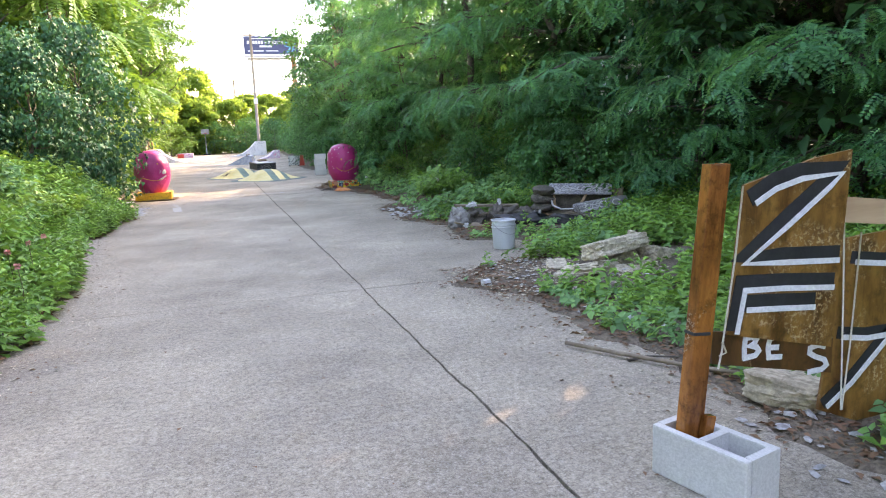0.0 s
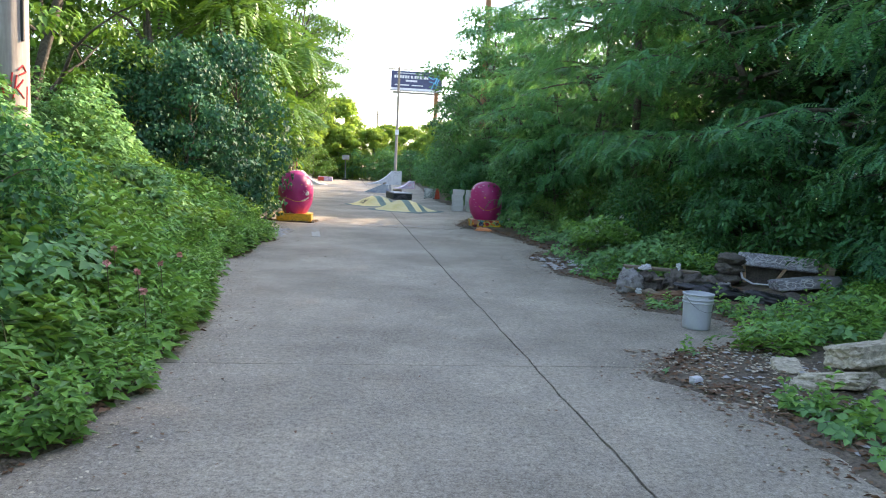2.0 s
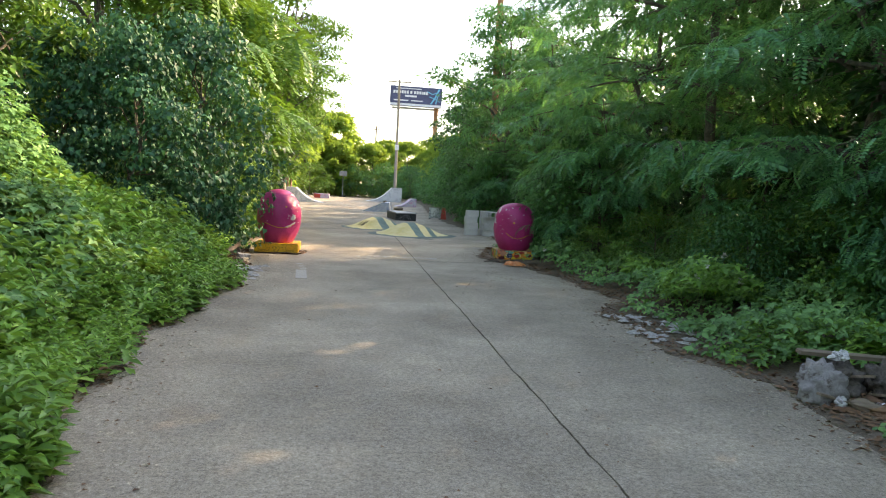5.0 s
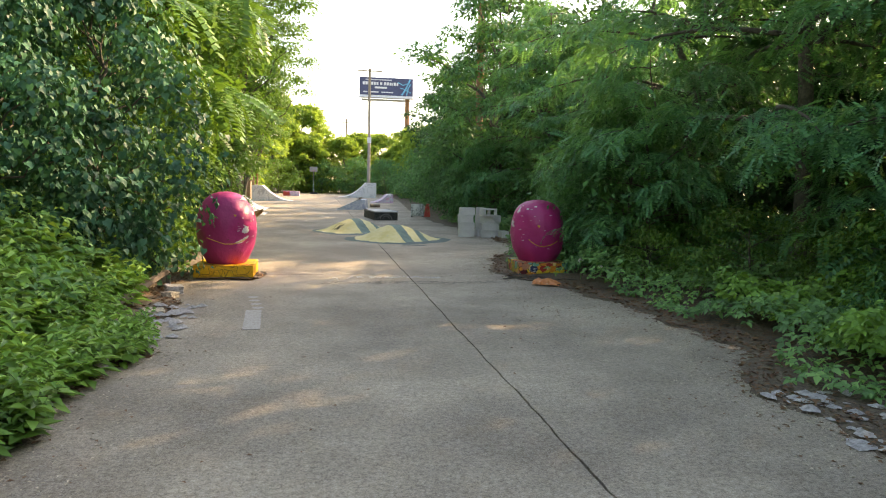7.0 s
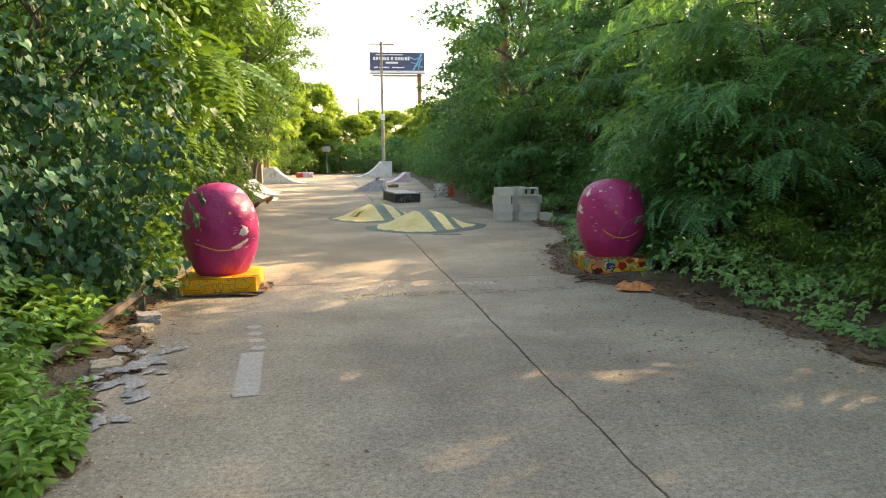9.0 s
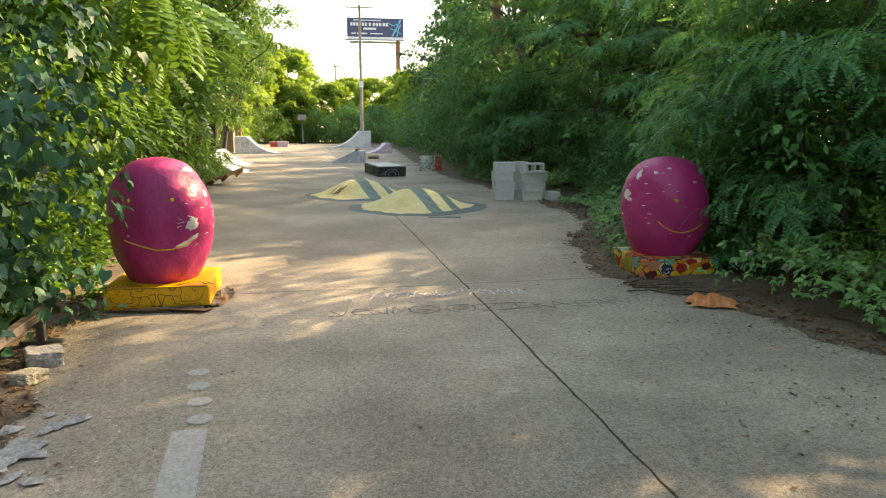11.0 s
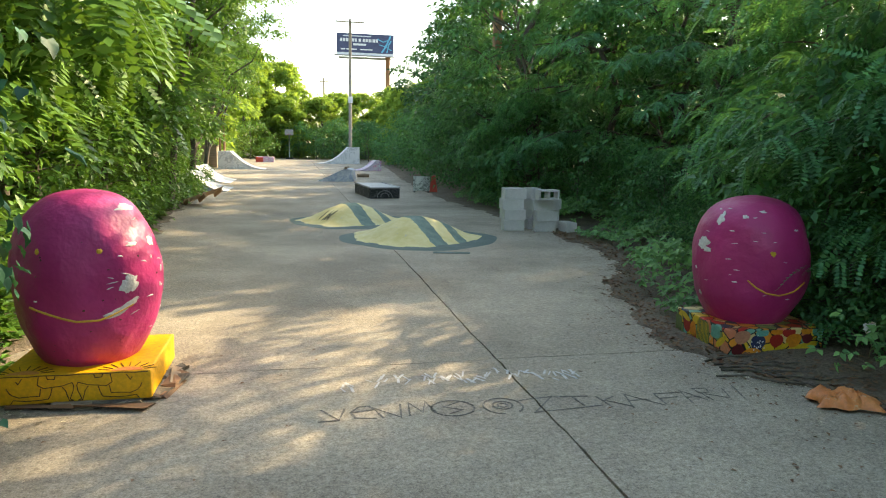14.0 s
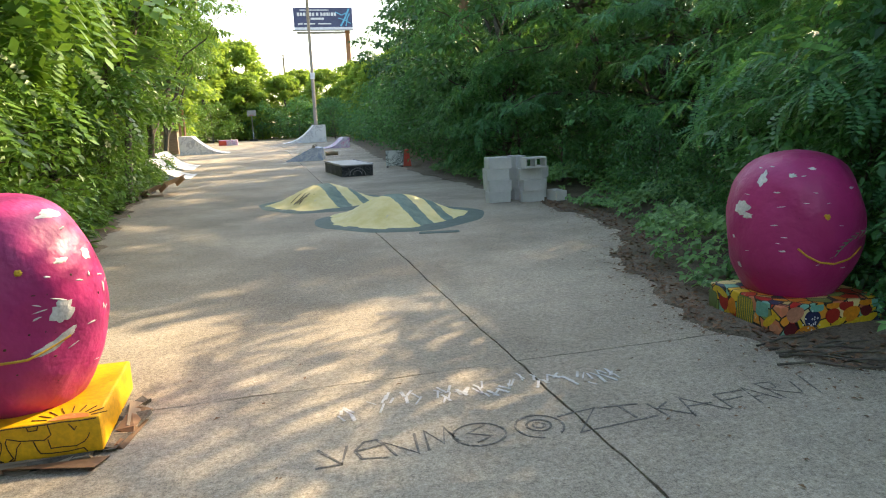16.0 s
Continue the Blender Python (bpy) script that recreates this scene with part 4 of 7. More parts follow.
for i, (x, y, s) in enumerate([(-6.7, 19.0, 1.15), (-5.9, 29.5, 1.05), (-6.1, 34.5, 1.05), (-6.5, 40.0, 1.05), (-7.3, 46.0, 1.1), (-8.4, 52.5, 1.1), (-8.6, 10.0, 1.1), (-9.0, 5.0, 1.15), (-9.0, 0.0, 1.0), (-10.5, 58.0, 0.9),
                              (-10.5, 17.0, 1.2), (-10.5, 23.0, 1.2), (-10.8, 30.0, 1.15), (-11.0, 36.0, 1.1)]):
    copy_thing((sunny, sunny_b)[i % 2], pose(x, y, 0.2, 0, 0, r.uniform(0, 360)) @ Matrix.Scale(s, 4))
arching = tree("arching_tree", "tall sunlit tree arching out over the road", 36, 9.4, 2.3, 3.4, 36, 430, 0.14, BLADE, LEAF_SUNNY, 0.12, 0.5, 0.65, 1.0, 0.13)
arching.matrix_basis = pose(-4.8, 29.2, 0.1, 0, 0, 0)
for x, y, s, a in [(-4.8, 36.5, 0.95, 20), (-5.3, 44.0, 0.9, -15), (-7.0, 54.0, 1.0, 10)]:
    copy_thing(arching, pose(x, y, 0.1, 0, 0, a) @ Matrix.Scale(s, 4))
heaven = tree("tree_of_heaven", "slim tree with long feathery bright green fronds", 27, 6.6, 1.7, 1.6, 24, 62, 0.72, FROND_LONG, LEAF_SUNNY, 0.07, 0.5, 0.5)
heaven.matrix_basis = pose(-4.9, 19.6, 0.1, 0, 0, 0)
for x, y, s in [(-5.1, 22.4, 1.05), (-5.0, 26.6, 1.0), (-5.4, 31.2, 0.9)]:
    copy_thing(heaven, pose(x, y, 0.1, 0, 0, r.uniform(0, 360)) @ Matrix.Scale(s, 4))

vine = tree("vine_covered_shrub", "tall shrub smothered in dark broad-leaved vines", 28, 3.6, 0.82, 0.2, 44, 480, 0.077, HEART, LEAF_VINE, 0.05, 0.9, 0.9, hang=True)
vine.matrix_basis = pose(-3.85, 15.3, 0.1, 0, 0, 0)
copy_thing(vine, pose(-4.45, 14.1, 0.1, 0, 0, 100) @ Matrix.Scale(0.88, 4))
copy_thing(vine, pose(-5.7, 14.9, 0.3, 0, 0, 220) @ Matrix.Scale(0.85, 4))
copy_thing(vine, pose(6.0, 7.7, 0.1, 0, 0, 170) @ Matrix.Scale(1.05, 4))
copy_thing(vine, pose(-6.4, 10.4, 0.7, 0, 0, 80) @ Matrix.Scale(0.55, 4))
copy_thing(vine, pose(-6.6, 7.8, 0.8, 0, 0, 300) @ Matrix.Scale(0.5, 4))
copy_thing(vine, pose(-7.0, 5.0, 0.9, 0, 0, 190) @ Matrix.Scale(0.5, 4))
copy_thing(vine, pose(-6.6, 1.8, 0.9, 0, 0, 20) @ Matrix.Scale(0.45, 4))

bush = tree("bush", "dense green bush at the foot of the trees", 29, 2.3, 1.25, 0.15, 26, 300, 0.115, BLADE, LEAF_BUSH, 0.04, 0.5, 0.8)
bush.matrix_basis = pose(3.75, 17.3, 0.05, 0, 0, 0)
for x, y, s in [(3.6, 11.2, 0.5), (4.4, 12.6, 0.45), (4.7, 9.0, 0.75), (5.1, 7.6, 0.7), (5.0, 10.3, 0.8), (4.4, 11.7, 0.6), (4.4, 9.4, 0.5), (5.2, 6.8, 0.6), (2.98, 17.05, 0.42), (3.1, 17.5, 0.6), (3.8, 19.4, 0.42), (4.2, 20.8, 0.45), (4.3, 22.3, 0.5), (5.0, 24.2, 0.6), (4.6, 26.4, 0.7), (4.4, 29.0, 1.05), (4.4, 31.8, 1.1), (4.8, 34.8, 1.05),
                (4.7, 38.2, 1.2), (5.0, 41.8, 1.2), (5.4, 45.6, 1.3), (5.9, 50.0, 1.4), (6.4, 55.0, 1.5), (6.8, 60.0, 1.6), (7.2, 66.0, 1.7), (8.0, 73.0, 1.8), (5.5, 80, 1.5), (2.5, 86, 1.6), (9, 84, 1.8), (-1.2, 91, 1.5), (6, 88, 1.6), (5.8, 3.2, 0.7), (6.0, 0.0, 0.7)]:
    copy_thing(bush, pose(x, y, 0.0, 0, 0, r.uniform(0, 360)) @ Matrix.Scale(s, 4))
copy_thing(bush, pose(-3.95, 5.3, 0.4, 0, 0, 40) @ Matrix.Scale(0.52, 4))
# backing bushes: deep shade put into the leaf colour
shade = tree("bush", "bush coloured dark as shade deep under the trees", 33, 2.3, 1.25, 0.15, 24, 120, 0.18, BLADE, LEAF_SHADE, 0.04, 0.5, 0.8)
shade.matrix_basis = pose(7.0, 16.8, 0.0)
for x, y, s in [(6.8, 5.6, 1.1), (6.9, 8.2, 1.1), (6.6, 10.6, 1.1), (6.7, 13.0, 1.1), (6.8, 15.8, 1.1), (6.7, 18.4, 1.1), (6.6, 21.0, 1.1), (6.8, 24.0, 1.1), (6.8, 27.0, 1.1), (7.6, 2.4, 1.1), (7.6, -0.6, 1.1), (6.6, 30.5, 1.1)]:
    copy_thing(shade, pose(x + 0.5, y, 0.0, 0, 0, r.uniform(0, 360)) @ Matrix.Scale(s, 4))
bright = tree("bush", "bush in sunlit yellow-green colour on the road edge", 30, 2.2, 1.2, 0.15, 24, 330, 0.105, BLADE, LEAF_SUNNY, 0.04, 0.5, 0.8)
bright.matrix_basis = pose(-4.5, 17.6, 0.05, 0, 0, 0)
# first five, on the right verge: sunny leaf colour stands in for light
for x, y, s in [(4.0, 11.9, 0.55), (4.4, 10.5, 0.6), (3.7, 14.0, 0.5), (3.1, 15.3, 0.36), (4.1, 13.2, 0.42), (-4.5, 19.8, 0.9), (-4.6, 22.0, 0.95), (-4.8, 24.4, 0.95), (-5.1, 27.0, 1.0), (-5.2, 29.8, 1.0), (-6.2, 33.0, 1.0), (-6.7, 36.6, 1.1), (-7.4, 41.0, 1.2), (-7.6, 46.0, 1.3), (-8.4, 51.0, 1.4), (-9.2, 57.0, 1.5),
                (-9.6, 63.0, 1.7), (-9.6, 70.0, 1.8), (-8.4, 78.0, 1.8), (-6.0, 86.0, 1.7), (-3.6, 92.0, 1.6), (-11.5, 88.0, 1.9), (0.8, 90.0, 1.5), (4.3, 91.0, 1.5), (13, 86, 2.0)]:
    copy_thing(bright, pose(x, y, 0.0, 0, 0, r.uniform(0, 360)) @ Matrix.Scale(s, 4))

# far crowns get their sunlit look from the leaf colour
far_tree = tree("distant_tree", "distant leafy tree in painted sunlit green at the road's end", 31, 6.4, 2.4, 0.3, 44, 420, 0.27, BLADE, LEAF_FAR_LIT, 0.12, 0.4, 0.75)
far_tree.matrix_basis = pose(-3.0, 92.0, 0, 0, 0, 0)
far_lit_b = tree("distant_tree", "distant tree in painted sunlit green at the road's end", 32, 6.8, 2.5, 0.2, 44, 420, 0.27, BLADE, LEAF_FAR_LIT, 0.12, 0.4, 0.75)
far_lit_b.matrix_basis = pose(1.5, 94.0, 0, 0, 0, 0)
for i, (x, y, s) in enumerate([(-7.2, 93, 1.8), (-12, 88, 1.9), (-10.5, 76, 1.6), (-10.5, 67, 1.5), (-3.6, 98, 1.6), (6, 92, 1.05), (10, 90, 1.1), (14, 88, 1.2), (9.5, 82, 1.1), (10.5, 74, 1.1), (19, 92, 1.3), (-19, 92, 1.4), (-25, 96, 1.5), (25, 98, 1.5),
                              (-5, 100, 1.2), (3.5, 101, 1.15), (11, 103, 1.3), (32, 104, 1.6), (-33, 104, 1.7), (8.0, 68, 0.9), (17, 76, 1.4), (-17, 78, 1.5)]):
    copy_thing((far_tree, far_lit_b)[(i * 7 // 3) % 2], pose(x, y, 0, 0, 0, r.uniform(0, 360)) @ Matrix.Scale(s, 4))


def woods(name, label, x0, x1, y0, y1, top, count, size, seed, mat_leaf):
    """The depth of the wood, as one mass of foliage."""
    r = np.random.default_rng(seed)
    p = np.stack([r.uniform(x0, x1, count), r.uniform(y0, y1, count), r.random(count) * top], 1)
    p[:, 2] *= 0.75 + 0.25 * np.sin(p[:, 0] * 0.9 + p[:, 1] * 0.6)
    me = scatter(name, p, r.normal(size=(count, 3)) + np.array((0, 0, -0.4)), r.normal(size=(count, 3)) * 0.6 + np.array((0, 0, 1)), size * r.uniform(0.6, 1.3, count), BLADE)
    return single(name, me, mat_leaf, label, "woods", kind="stuff")


# dark leaf colour stands for shade in the wood; the mass also blocks sun
woods("deep_woods", "dense woodland coloured dark as shade behind the roadside trees", 10.0, 15.0, -16, 17, 9.5, 21000, 0.5, 51, LEAF_SHADE)
woods("deep_woods", "thinner woodland coloured dark as shade behind the roadside trees", 10.0, 15.0, 17, 25, 6.5, 5500, 0.5, 54, LEAF_SHADE)
woods("deep_woods", "dense woodland coloured dark as shade further along the road", 10.0, 15.0, 25, 80, 9.5, 30000, 0.5, 55, LEAF_SHADE)
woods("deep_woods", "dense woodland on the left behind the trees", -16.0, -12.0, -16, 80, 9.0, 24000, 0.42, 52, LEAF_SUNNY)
# added behind the camera's start, unseen throughout
woods("deep_woods", "unseen woodland closing the road behind", -14.0, 14.0, -20, -16, 9.0, 6000, 0.5, 53, LEAF_SHADE)
# far thicket and scrub carry the same sunlight in their colour
woods("far_woods", "thicket in painted sunlit yellow-green closing the road's far end", -16.0, 18.0, 94, 103, 8.0, 15000, 0.3, 56, LEAF_FAR_LIT)
woods("far_woods", "low scrub in painted sunlit green at the road's far end", -12.0, 14.0, 89, 94, 3.6, 5000, 0.26, 57, LEAF_FAR_LIT)


# ---- things: the two painted sculptures ----
def egg_radius(profile, wob, ang, z):
    zs, rs = zip(*profile)
    base = float(np.interp(z, zs, rs))
    return base * (1 + 0.026 * math.sin(2 * ang + wob + 4 * z) + 0.018 * math.sin(3 * ang - 2 * wob + 7 * z) + 0.012 * math.sin(7 * ang + 11 * z + wob) + 0.008 * math.sin(11 * ang - 19 * z) * math.sin(5 * z + wob))


def smooth_profile(keys):
    """A rounded outline through the given heights and radii."""
    zs, rs = zip(*keys)
    z = zs[0] + (zs[-1] - zs[0]) * (1 - np.cos(np.linspace(0, math.pi, 49))) / 2
    rr = np.interp(z, zs, rs)
    for _ in range(4):
        rr[1:-1] = (rr[:-2] + 2 * rr[1:-1] + rr[2:]) / 4
    return list(zip(z, rr))


def egg(label, keys, wob, m):
    prof = smooth_profile(keys)
    ob = thing("egg_sculpture", label, "sculpture", "pair of pink egg sculptures", m)
    bm = bmesh.new()
    seg = 56
    rings = []
    for z, _ in prof[:-1]:
        rings.append([bm.verts.new((egg_radius(prof, wob, k * math.tau / seg, z) * math.cos(k * math.tau / seg), egg_radius(prof, wob, k * math.tau / seg, z) * math.sin(k * math.tau / seg), z)) for k in range(seg)])
    for r0, r1 in zip(rings, rings[1:]):
        for k in range(seg):
            bm.faces.new((r0[k], r0[(k + 1) % seg], r1[(k + 1) % seg], r1[k]))
    tip = bm.verts.new((0, 0, prof[-1][0]))
    for k in range(seg):
        bm.faces.new((rings[-1][k], rings[-1][(k + 1) % seg], tip))
    bm.faces.new(rings[0][::-1])
    part("shell", bm, EGG, ob, "", True)
    return ob, prof


def egg_point(prof, wob, ang, z, lift):
    rr = egg_radius(prof, wob, ang, z) + lift
    return (rr * math.cos(ang), rr * math.sin(ang), z)


def egg_patch(ob, prof, wob, name, material, deg, z, w, h, seed, ragged=0.45, lift=0.004, label="", tilt=0.0):
    """An uneven patch of bare plaster or paint on the shell."""
    rr = np.random.default_rng(seed)
    bm = bmesh.new()
    n = 26
    rad = 1 - ragged + ragged * 2 * rr.random(n) * 0.7
    rad = (rad + np.roll(rad, 1) + 0.5 * np.roll(rad, 2)) / 2.5 + 0.06 * rr.normal(size=n)
    rings = []
    for s in (0.5, 1.0):
        ring = []
        for k in range(n):
            a = k * math.tau / n
            q = s * rad[k]
            zz = z + math.sin(a) * h * 0.5 * q + tilt * math.cos(a) * w * 0.5 * q
            ang = radians(deg) + math.cos(a) * w * 0.5 * q / max(0.1, egg_radius(prof, wob, radians(deg), z))
            ring.append(bm.verts.new(egg_point(prof, wob, ang, zz, lift if s < 1 else lift * 0.4)))
        rings.append(ring)
    c = bm.verts.new(egg_point(prof, wob, radians(deg), z, lift))
    for k in range(n):
        bm.faces.new((c, rings[0][k], rings[0][(k + 1) % n]))
        bm.faces.new((rings[0][k], rings[1][k], rings[1][(k + 1) % n], rings[0][(k + 1) % n]))
    part(name, bm, material, ob, label)


def egg_line(ob, prof, wob, name, material, pts, width, label):
    bm = bmesh.new()
    fine = []
    for (a0, z0), (a1, z1) in zip(pts, pts[1:]):
        for i in range(6):
            fine.append((a0 + (a1 - a0) * i / 6, z0 + (z1 - z0) * i / 6))
    fine.append(pts[-1])
    tube(bm, [egg_point(prof, wob, radians(a), z, 0.001) for a, z in fine], width, 6)
    part(name, bm, material, ob, label)


egg_l, prof_l = egg("large magenta egg-shaped sculpture with chipped painted smile, on yellow plinth",
                    [(0, 0.25), (0.06, 0.29), (0.2, 0.355), (0.4, 0.40), (0.55, 0.405), (0.7, 0.38), (0.8, 0.335), (0.87, 0.285), (0.92, 0.225), (0.95, 0.165), (0.97, 0.085), (0.975, 0.0)], 0.6, pose(-2.6, 16.82, 0.19, 0, 0, 0) @ Matrix.Diagonal((1.015, 1.015, 1.035, 1.0)))
F = -76
for d, z, w, h, s in [(31, 0.475, 0.12, 0.13, 3), (60, 0.69, 0.06, 0.06, 4), (36, 0.69, 0.07, 0.035, 5), (55, 0.60, 0.02, 0.025, 6), (70, 0.52, 0.03, 0.05, 7), (50, 0.88, 0.16, 0.04, 9), (66, 0.43, 0.02, 0.03, 10), (-40, 0.40, 0.03, 0.012, 11)]:
    egg_patch(egg_l, prof_l, 0.6, "chip", CHIP, F + d, z, w, h, s, 0.62, 0.004, "bare white plaster chip")
egg_patch(egg_l, prof_l, 0.6, "chip", CHIP, F + 22, 0.318, 0.25, 0.05, 8, 0.5, 0.004, "long bare plaster gash along the smile", 0.3)
egg_patch(egg_l, prof_l, 0.6, "chip", CHIP, F + 31, 0.35, 0.14, 0.045, 14, 0.5, 0.0055, "long bare plaster gash along the smile", 0.55)
for d in (-38, 10):
    egg_patch(egg_l, prof_l, 0.6, "eye_mark", GOLD, F + d, 0.665, 0.034, 0.032, 60 + d, 0.2, 0.006, "yellow painted dot")
egg_line(egg_l, prof_l, 0.6, "smile_line", GOLD, [(F - 46, 0.365), (F - 30, 0.325), (F - 10, 0.285), (F + 8, 0.285), (F + 22, 0.315), (F + 36, 0.35)], 0.0065, "ochre painted curved line")

rr = np.random.default_rng(71)
for k in range(16):
    egg_patch(egg_l, prof_l, 0.6, "scratch", CHIP, F + rr.uniform(14, 84), rr.uniform(0.16, 0.84), rr.uniform(0.025, 0.07), rr.uniform(0.005, 0.011), 80 + k, 0.5, 0.0035, "pale scratch in the paint", rr.uniform(-0.4, 0.5))
for k in range(14):
    egg_patch(egg_l, prof_l, 0.6, "pit", INK, F + rr.uniform(-45, 75), rr.uniform(0.15, 0.85), rr.uniform(0.01, 0.022), rr.uniform(0.006, 0.014), 110 + k, 0.4, 0.0025, "dark pit in the plaster")

egg_r, prof_r = egg("large magenta egg-shaped sculpture with peeling paint, on patchwork plinth",
                    [(0, 0.28), (0.06, 0.32), (0.2, 0.395), (0.4, 0.43), (0.6, 0.425), (0.75, 0.395), (0.86, 0.33), (0.92, 0.25), (0.96, 0.14), (0.975, 0.0)], 2.4, pose(2.09, 17.1, 0.2, 0, 0, 0) @ Matrix.Scale(0.98, 4))
F = -126
for d, z, w, h, s in [(-54, 0.6, 0.17, 0.12, 21), (-47, 0.555, 0.1, 0.05, 33), (-38, 0.8, 0.085, 0.1, 22), (-8, 0.83, 0.06, 0.03, 23), (-58, 0.2, 0.05, 0.05, 24), (-62, 0.40, 0.03, 0.03, 25), (12, 0.87, 0.05, 0.02, 26), (-20, 0.72, 0.05, 0.012, 27), (48, 0.74, 0.05, 0.02, 28), (45, 0.22, 0.04, 0.014, 29), (-12, 0.34, 0.05, 0.014, 30)]:
    egg_patch(egg_r, prof_r, 2.4, "chip", CHIP, F + d, z, w, h, s, 0.62, 0.004, "bare white plaster chip")
egg_patch(egg_r, prof_r, 2.4, "eye_mark", GOLD, F + 21, 0.57, 0.045, 0.05, 31, 0.5, 0.006, "worn yellow painted dot")
egg_line(egg_r, prof_r, 2.4, "smile_line", GOLD, [(F, 0.36), (F + 8, 0.31), (F + 20, 0.265), (F + 34, 0.25), (F + 50, 0.28), (F + 66, 0.34)], 0.0065, "yellow painted curved line")

for k in range(14):
    egg_patch(egg_r, prof_r, 2.4, "scratch", CHIP, F + rr.uniform(-65, 60), rr.uniform(0.2, 0.88), rr.uniform(0.02, 0.06), rr.uniform(0.004, 0.009), 140 + k, 0.5, 0.0035, "pale scratch in the paint", rr.uniform(-0.2, 0.2))

plinth_l = thing("plinth", "yellow painted square plinth with dark line drawings", "plinth", "", pose(-2.6, 16.84, 0.02))
part("slab_body", one_box((0.8, 0.78, 0.17), pose(0, 0, 0.086), 0.012), PLINTH, plinth_l)
FIGURE = [[(0.185, 0.157), (0.193, 0.111), (0.163, 0.09), (0.11, 0.096), (0.067, 0.1), (0.03, 0.113), (0.015, 0.117), (0.008, 0.1), (0.012, 0.07), (0.03, 0.023), (0.012, 0.013)],
          [(0.067, 0.092), (0.05, 0.07), (0.044, 0.045), (0.034, 0.013), (0.012, 0.013)], [(0.119, 0.09), (0.13, 0.05), (0.141, 0.029), (0.185, 0.023), (0.26, 0.022), (0.319, 0.029), (0.333, 0.008)],
          [(0.178, 0.09), (0.185, 0.047), (0.23, 0.047), (0.289, 0.043), (0.326, 0.059), (0.34, 0.075), (0.35, 0.096)], [(0.1, 0.158), (0.105, 0.14), (0.14, 0.142), (0.145, 0.158)], [(0.27, 0.15), (0.29, 0.12), (0.3, 0.135)]]
for sx in (-1, 1):
    for pts in FIGURE:
        part("drawn_line", stroke(bmesh.new(), [(sx * x, z) for x, z in pts], 0.0042, 0.003, -0.391), INK, plinth_l, "dark brown painted outline")
part("drawn_line", stroke(bmesh.new(), [(-0.385 + 0.07 * k, 0.1625 + 0.0022 * math.sin(k * 2.3)) for k in range(12)], 0.0045, 0.003, -0.391), INK, plinth_l, "dark brown painted outline")
for sx in (-0.27, 0.27):
    half = [(sx + 0.085 * math.cos(radians(t)), -0.382 + 0.065 * math.sin(radians(t))) for t in range(0, 181, 15)]
    bm = bmesh.new()
    bm.faces.new([bm.verts.new((x, y, 0.1725)) for x, y in half])
    part("painted_sun", bm, BAG, plinth_l, "orange painted half sun")
    for k in range(9):
        t = radians(12 + 19.5 * k)
        part("painted_ray", ground_stroke(bmesh.new(), [(sx + 0.095 * math.cos(t), -0.382 + 0.075 * math.sin(t)), (sx + 0.16 * math.cos(t + 0.05), -0.382 + 0.15 * math.sin(t))], 0.004, 0.1735), INK, plinth_l, "dark painted ray")
rr = np.random.default_rng(61)
for i in range(13):
    bm = bmesh.new()
    box(bm, (rr.uniform(0.14, 0.42), rr.uniform(0.03, 0.12), 0.007), None, 0.0, 0.022, rr)
    single("bark_strip", bm, (GREYWOOD, BARK, LITTER)[i % 3], "flat rotten strip of wood beside the plinth", "wood scrap", "wood scraps round the plinth",
           pose(-2.62 + rr.uniform(-0.32, 0.32) if i < 7 else -2.17 + rr.uniform(-0.02, 0.05), 16.44 + rr.uniform(-0.07, 0.02) if i < 7 else 16.6 + rr.uniform(0, 0.4), 0.008 + 0.0015 * i, 0, 0, rr.uniform(-12, 12) + (0 if i < 7 else 80)))

plinth_r = thing("plinth", "square plinth painted with a bright patchwork of fruit shapes", "plinth", "", pose(2.09, 17.07, 0.0, 0, 0, -2))
part("slab_body", one_box((0.77, 0.75, 0.2), pose(0, 0, 0.101), 0.014), PATCH, plinth_r)
PAINTS = {k: surface(k + "_fruit_paint", c, tuple(v * 0.78 for v in c), 9.0, 50.0, 0.45, 0.25, 0.003, local=True, stain=tuple(v * 0.5 + 0.03 for v in c), stain_at=0.66)
          for k, c in {"teal": (0.13, 0.42, 0.33), "orange": (0.80, 0.27, 0.02), "red": (0.46, 0.025, 0.018), "yellow": (0.76, 0.50, 0.03), "salmon": (0.66, 0.27, 0.16), "navy": (0.025, 0.035, 0.11), "olive": (0.15, 0.2, 0.07), "maroon": (0.16, 0.015, 0.02)}.items()}


def fruit_patch(colour, cx, cz, w, h, square, turn, at, k):
    """A rounded painted shape on one side of the plinth."""
    bm = bmesh.new()
    ring = []
    for q in range(20):
        a = q * math.tau / 20
        c, d = math.cos(a), math.sin(a)
        p = (abs(c) ** square + abs(d) ** square) ** (-1 / square) * (1 + 0.06 * math.sin(3 * a + k))
        x, z = c * p * w / 2, d * p * h / 2
        x, z = x * math.cos(turn) - z * math.sin(turn), x * math.sin(turn) + z * math.cos(turn)
        ring.append((cx + x, min(0.192, max(0.008, cz + z))))
    lift = 0.0015 + 0.0004 * k
    bm.faces.new([bm.verts.new((x, -0.375 - lift, z) if at == "front" else (-0.385 - lift, -x, z)) for x, z in ring])
    part("painted_fruit", bm, PAINTS[colour], plinth_r, colour + " painted fruit shape")


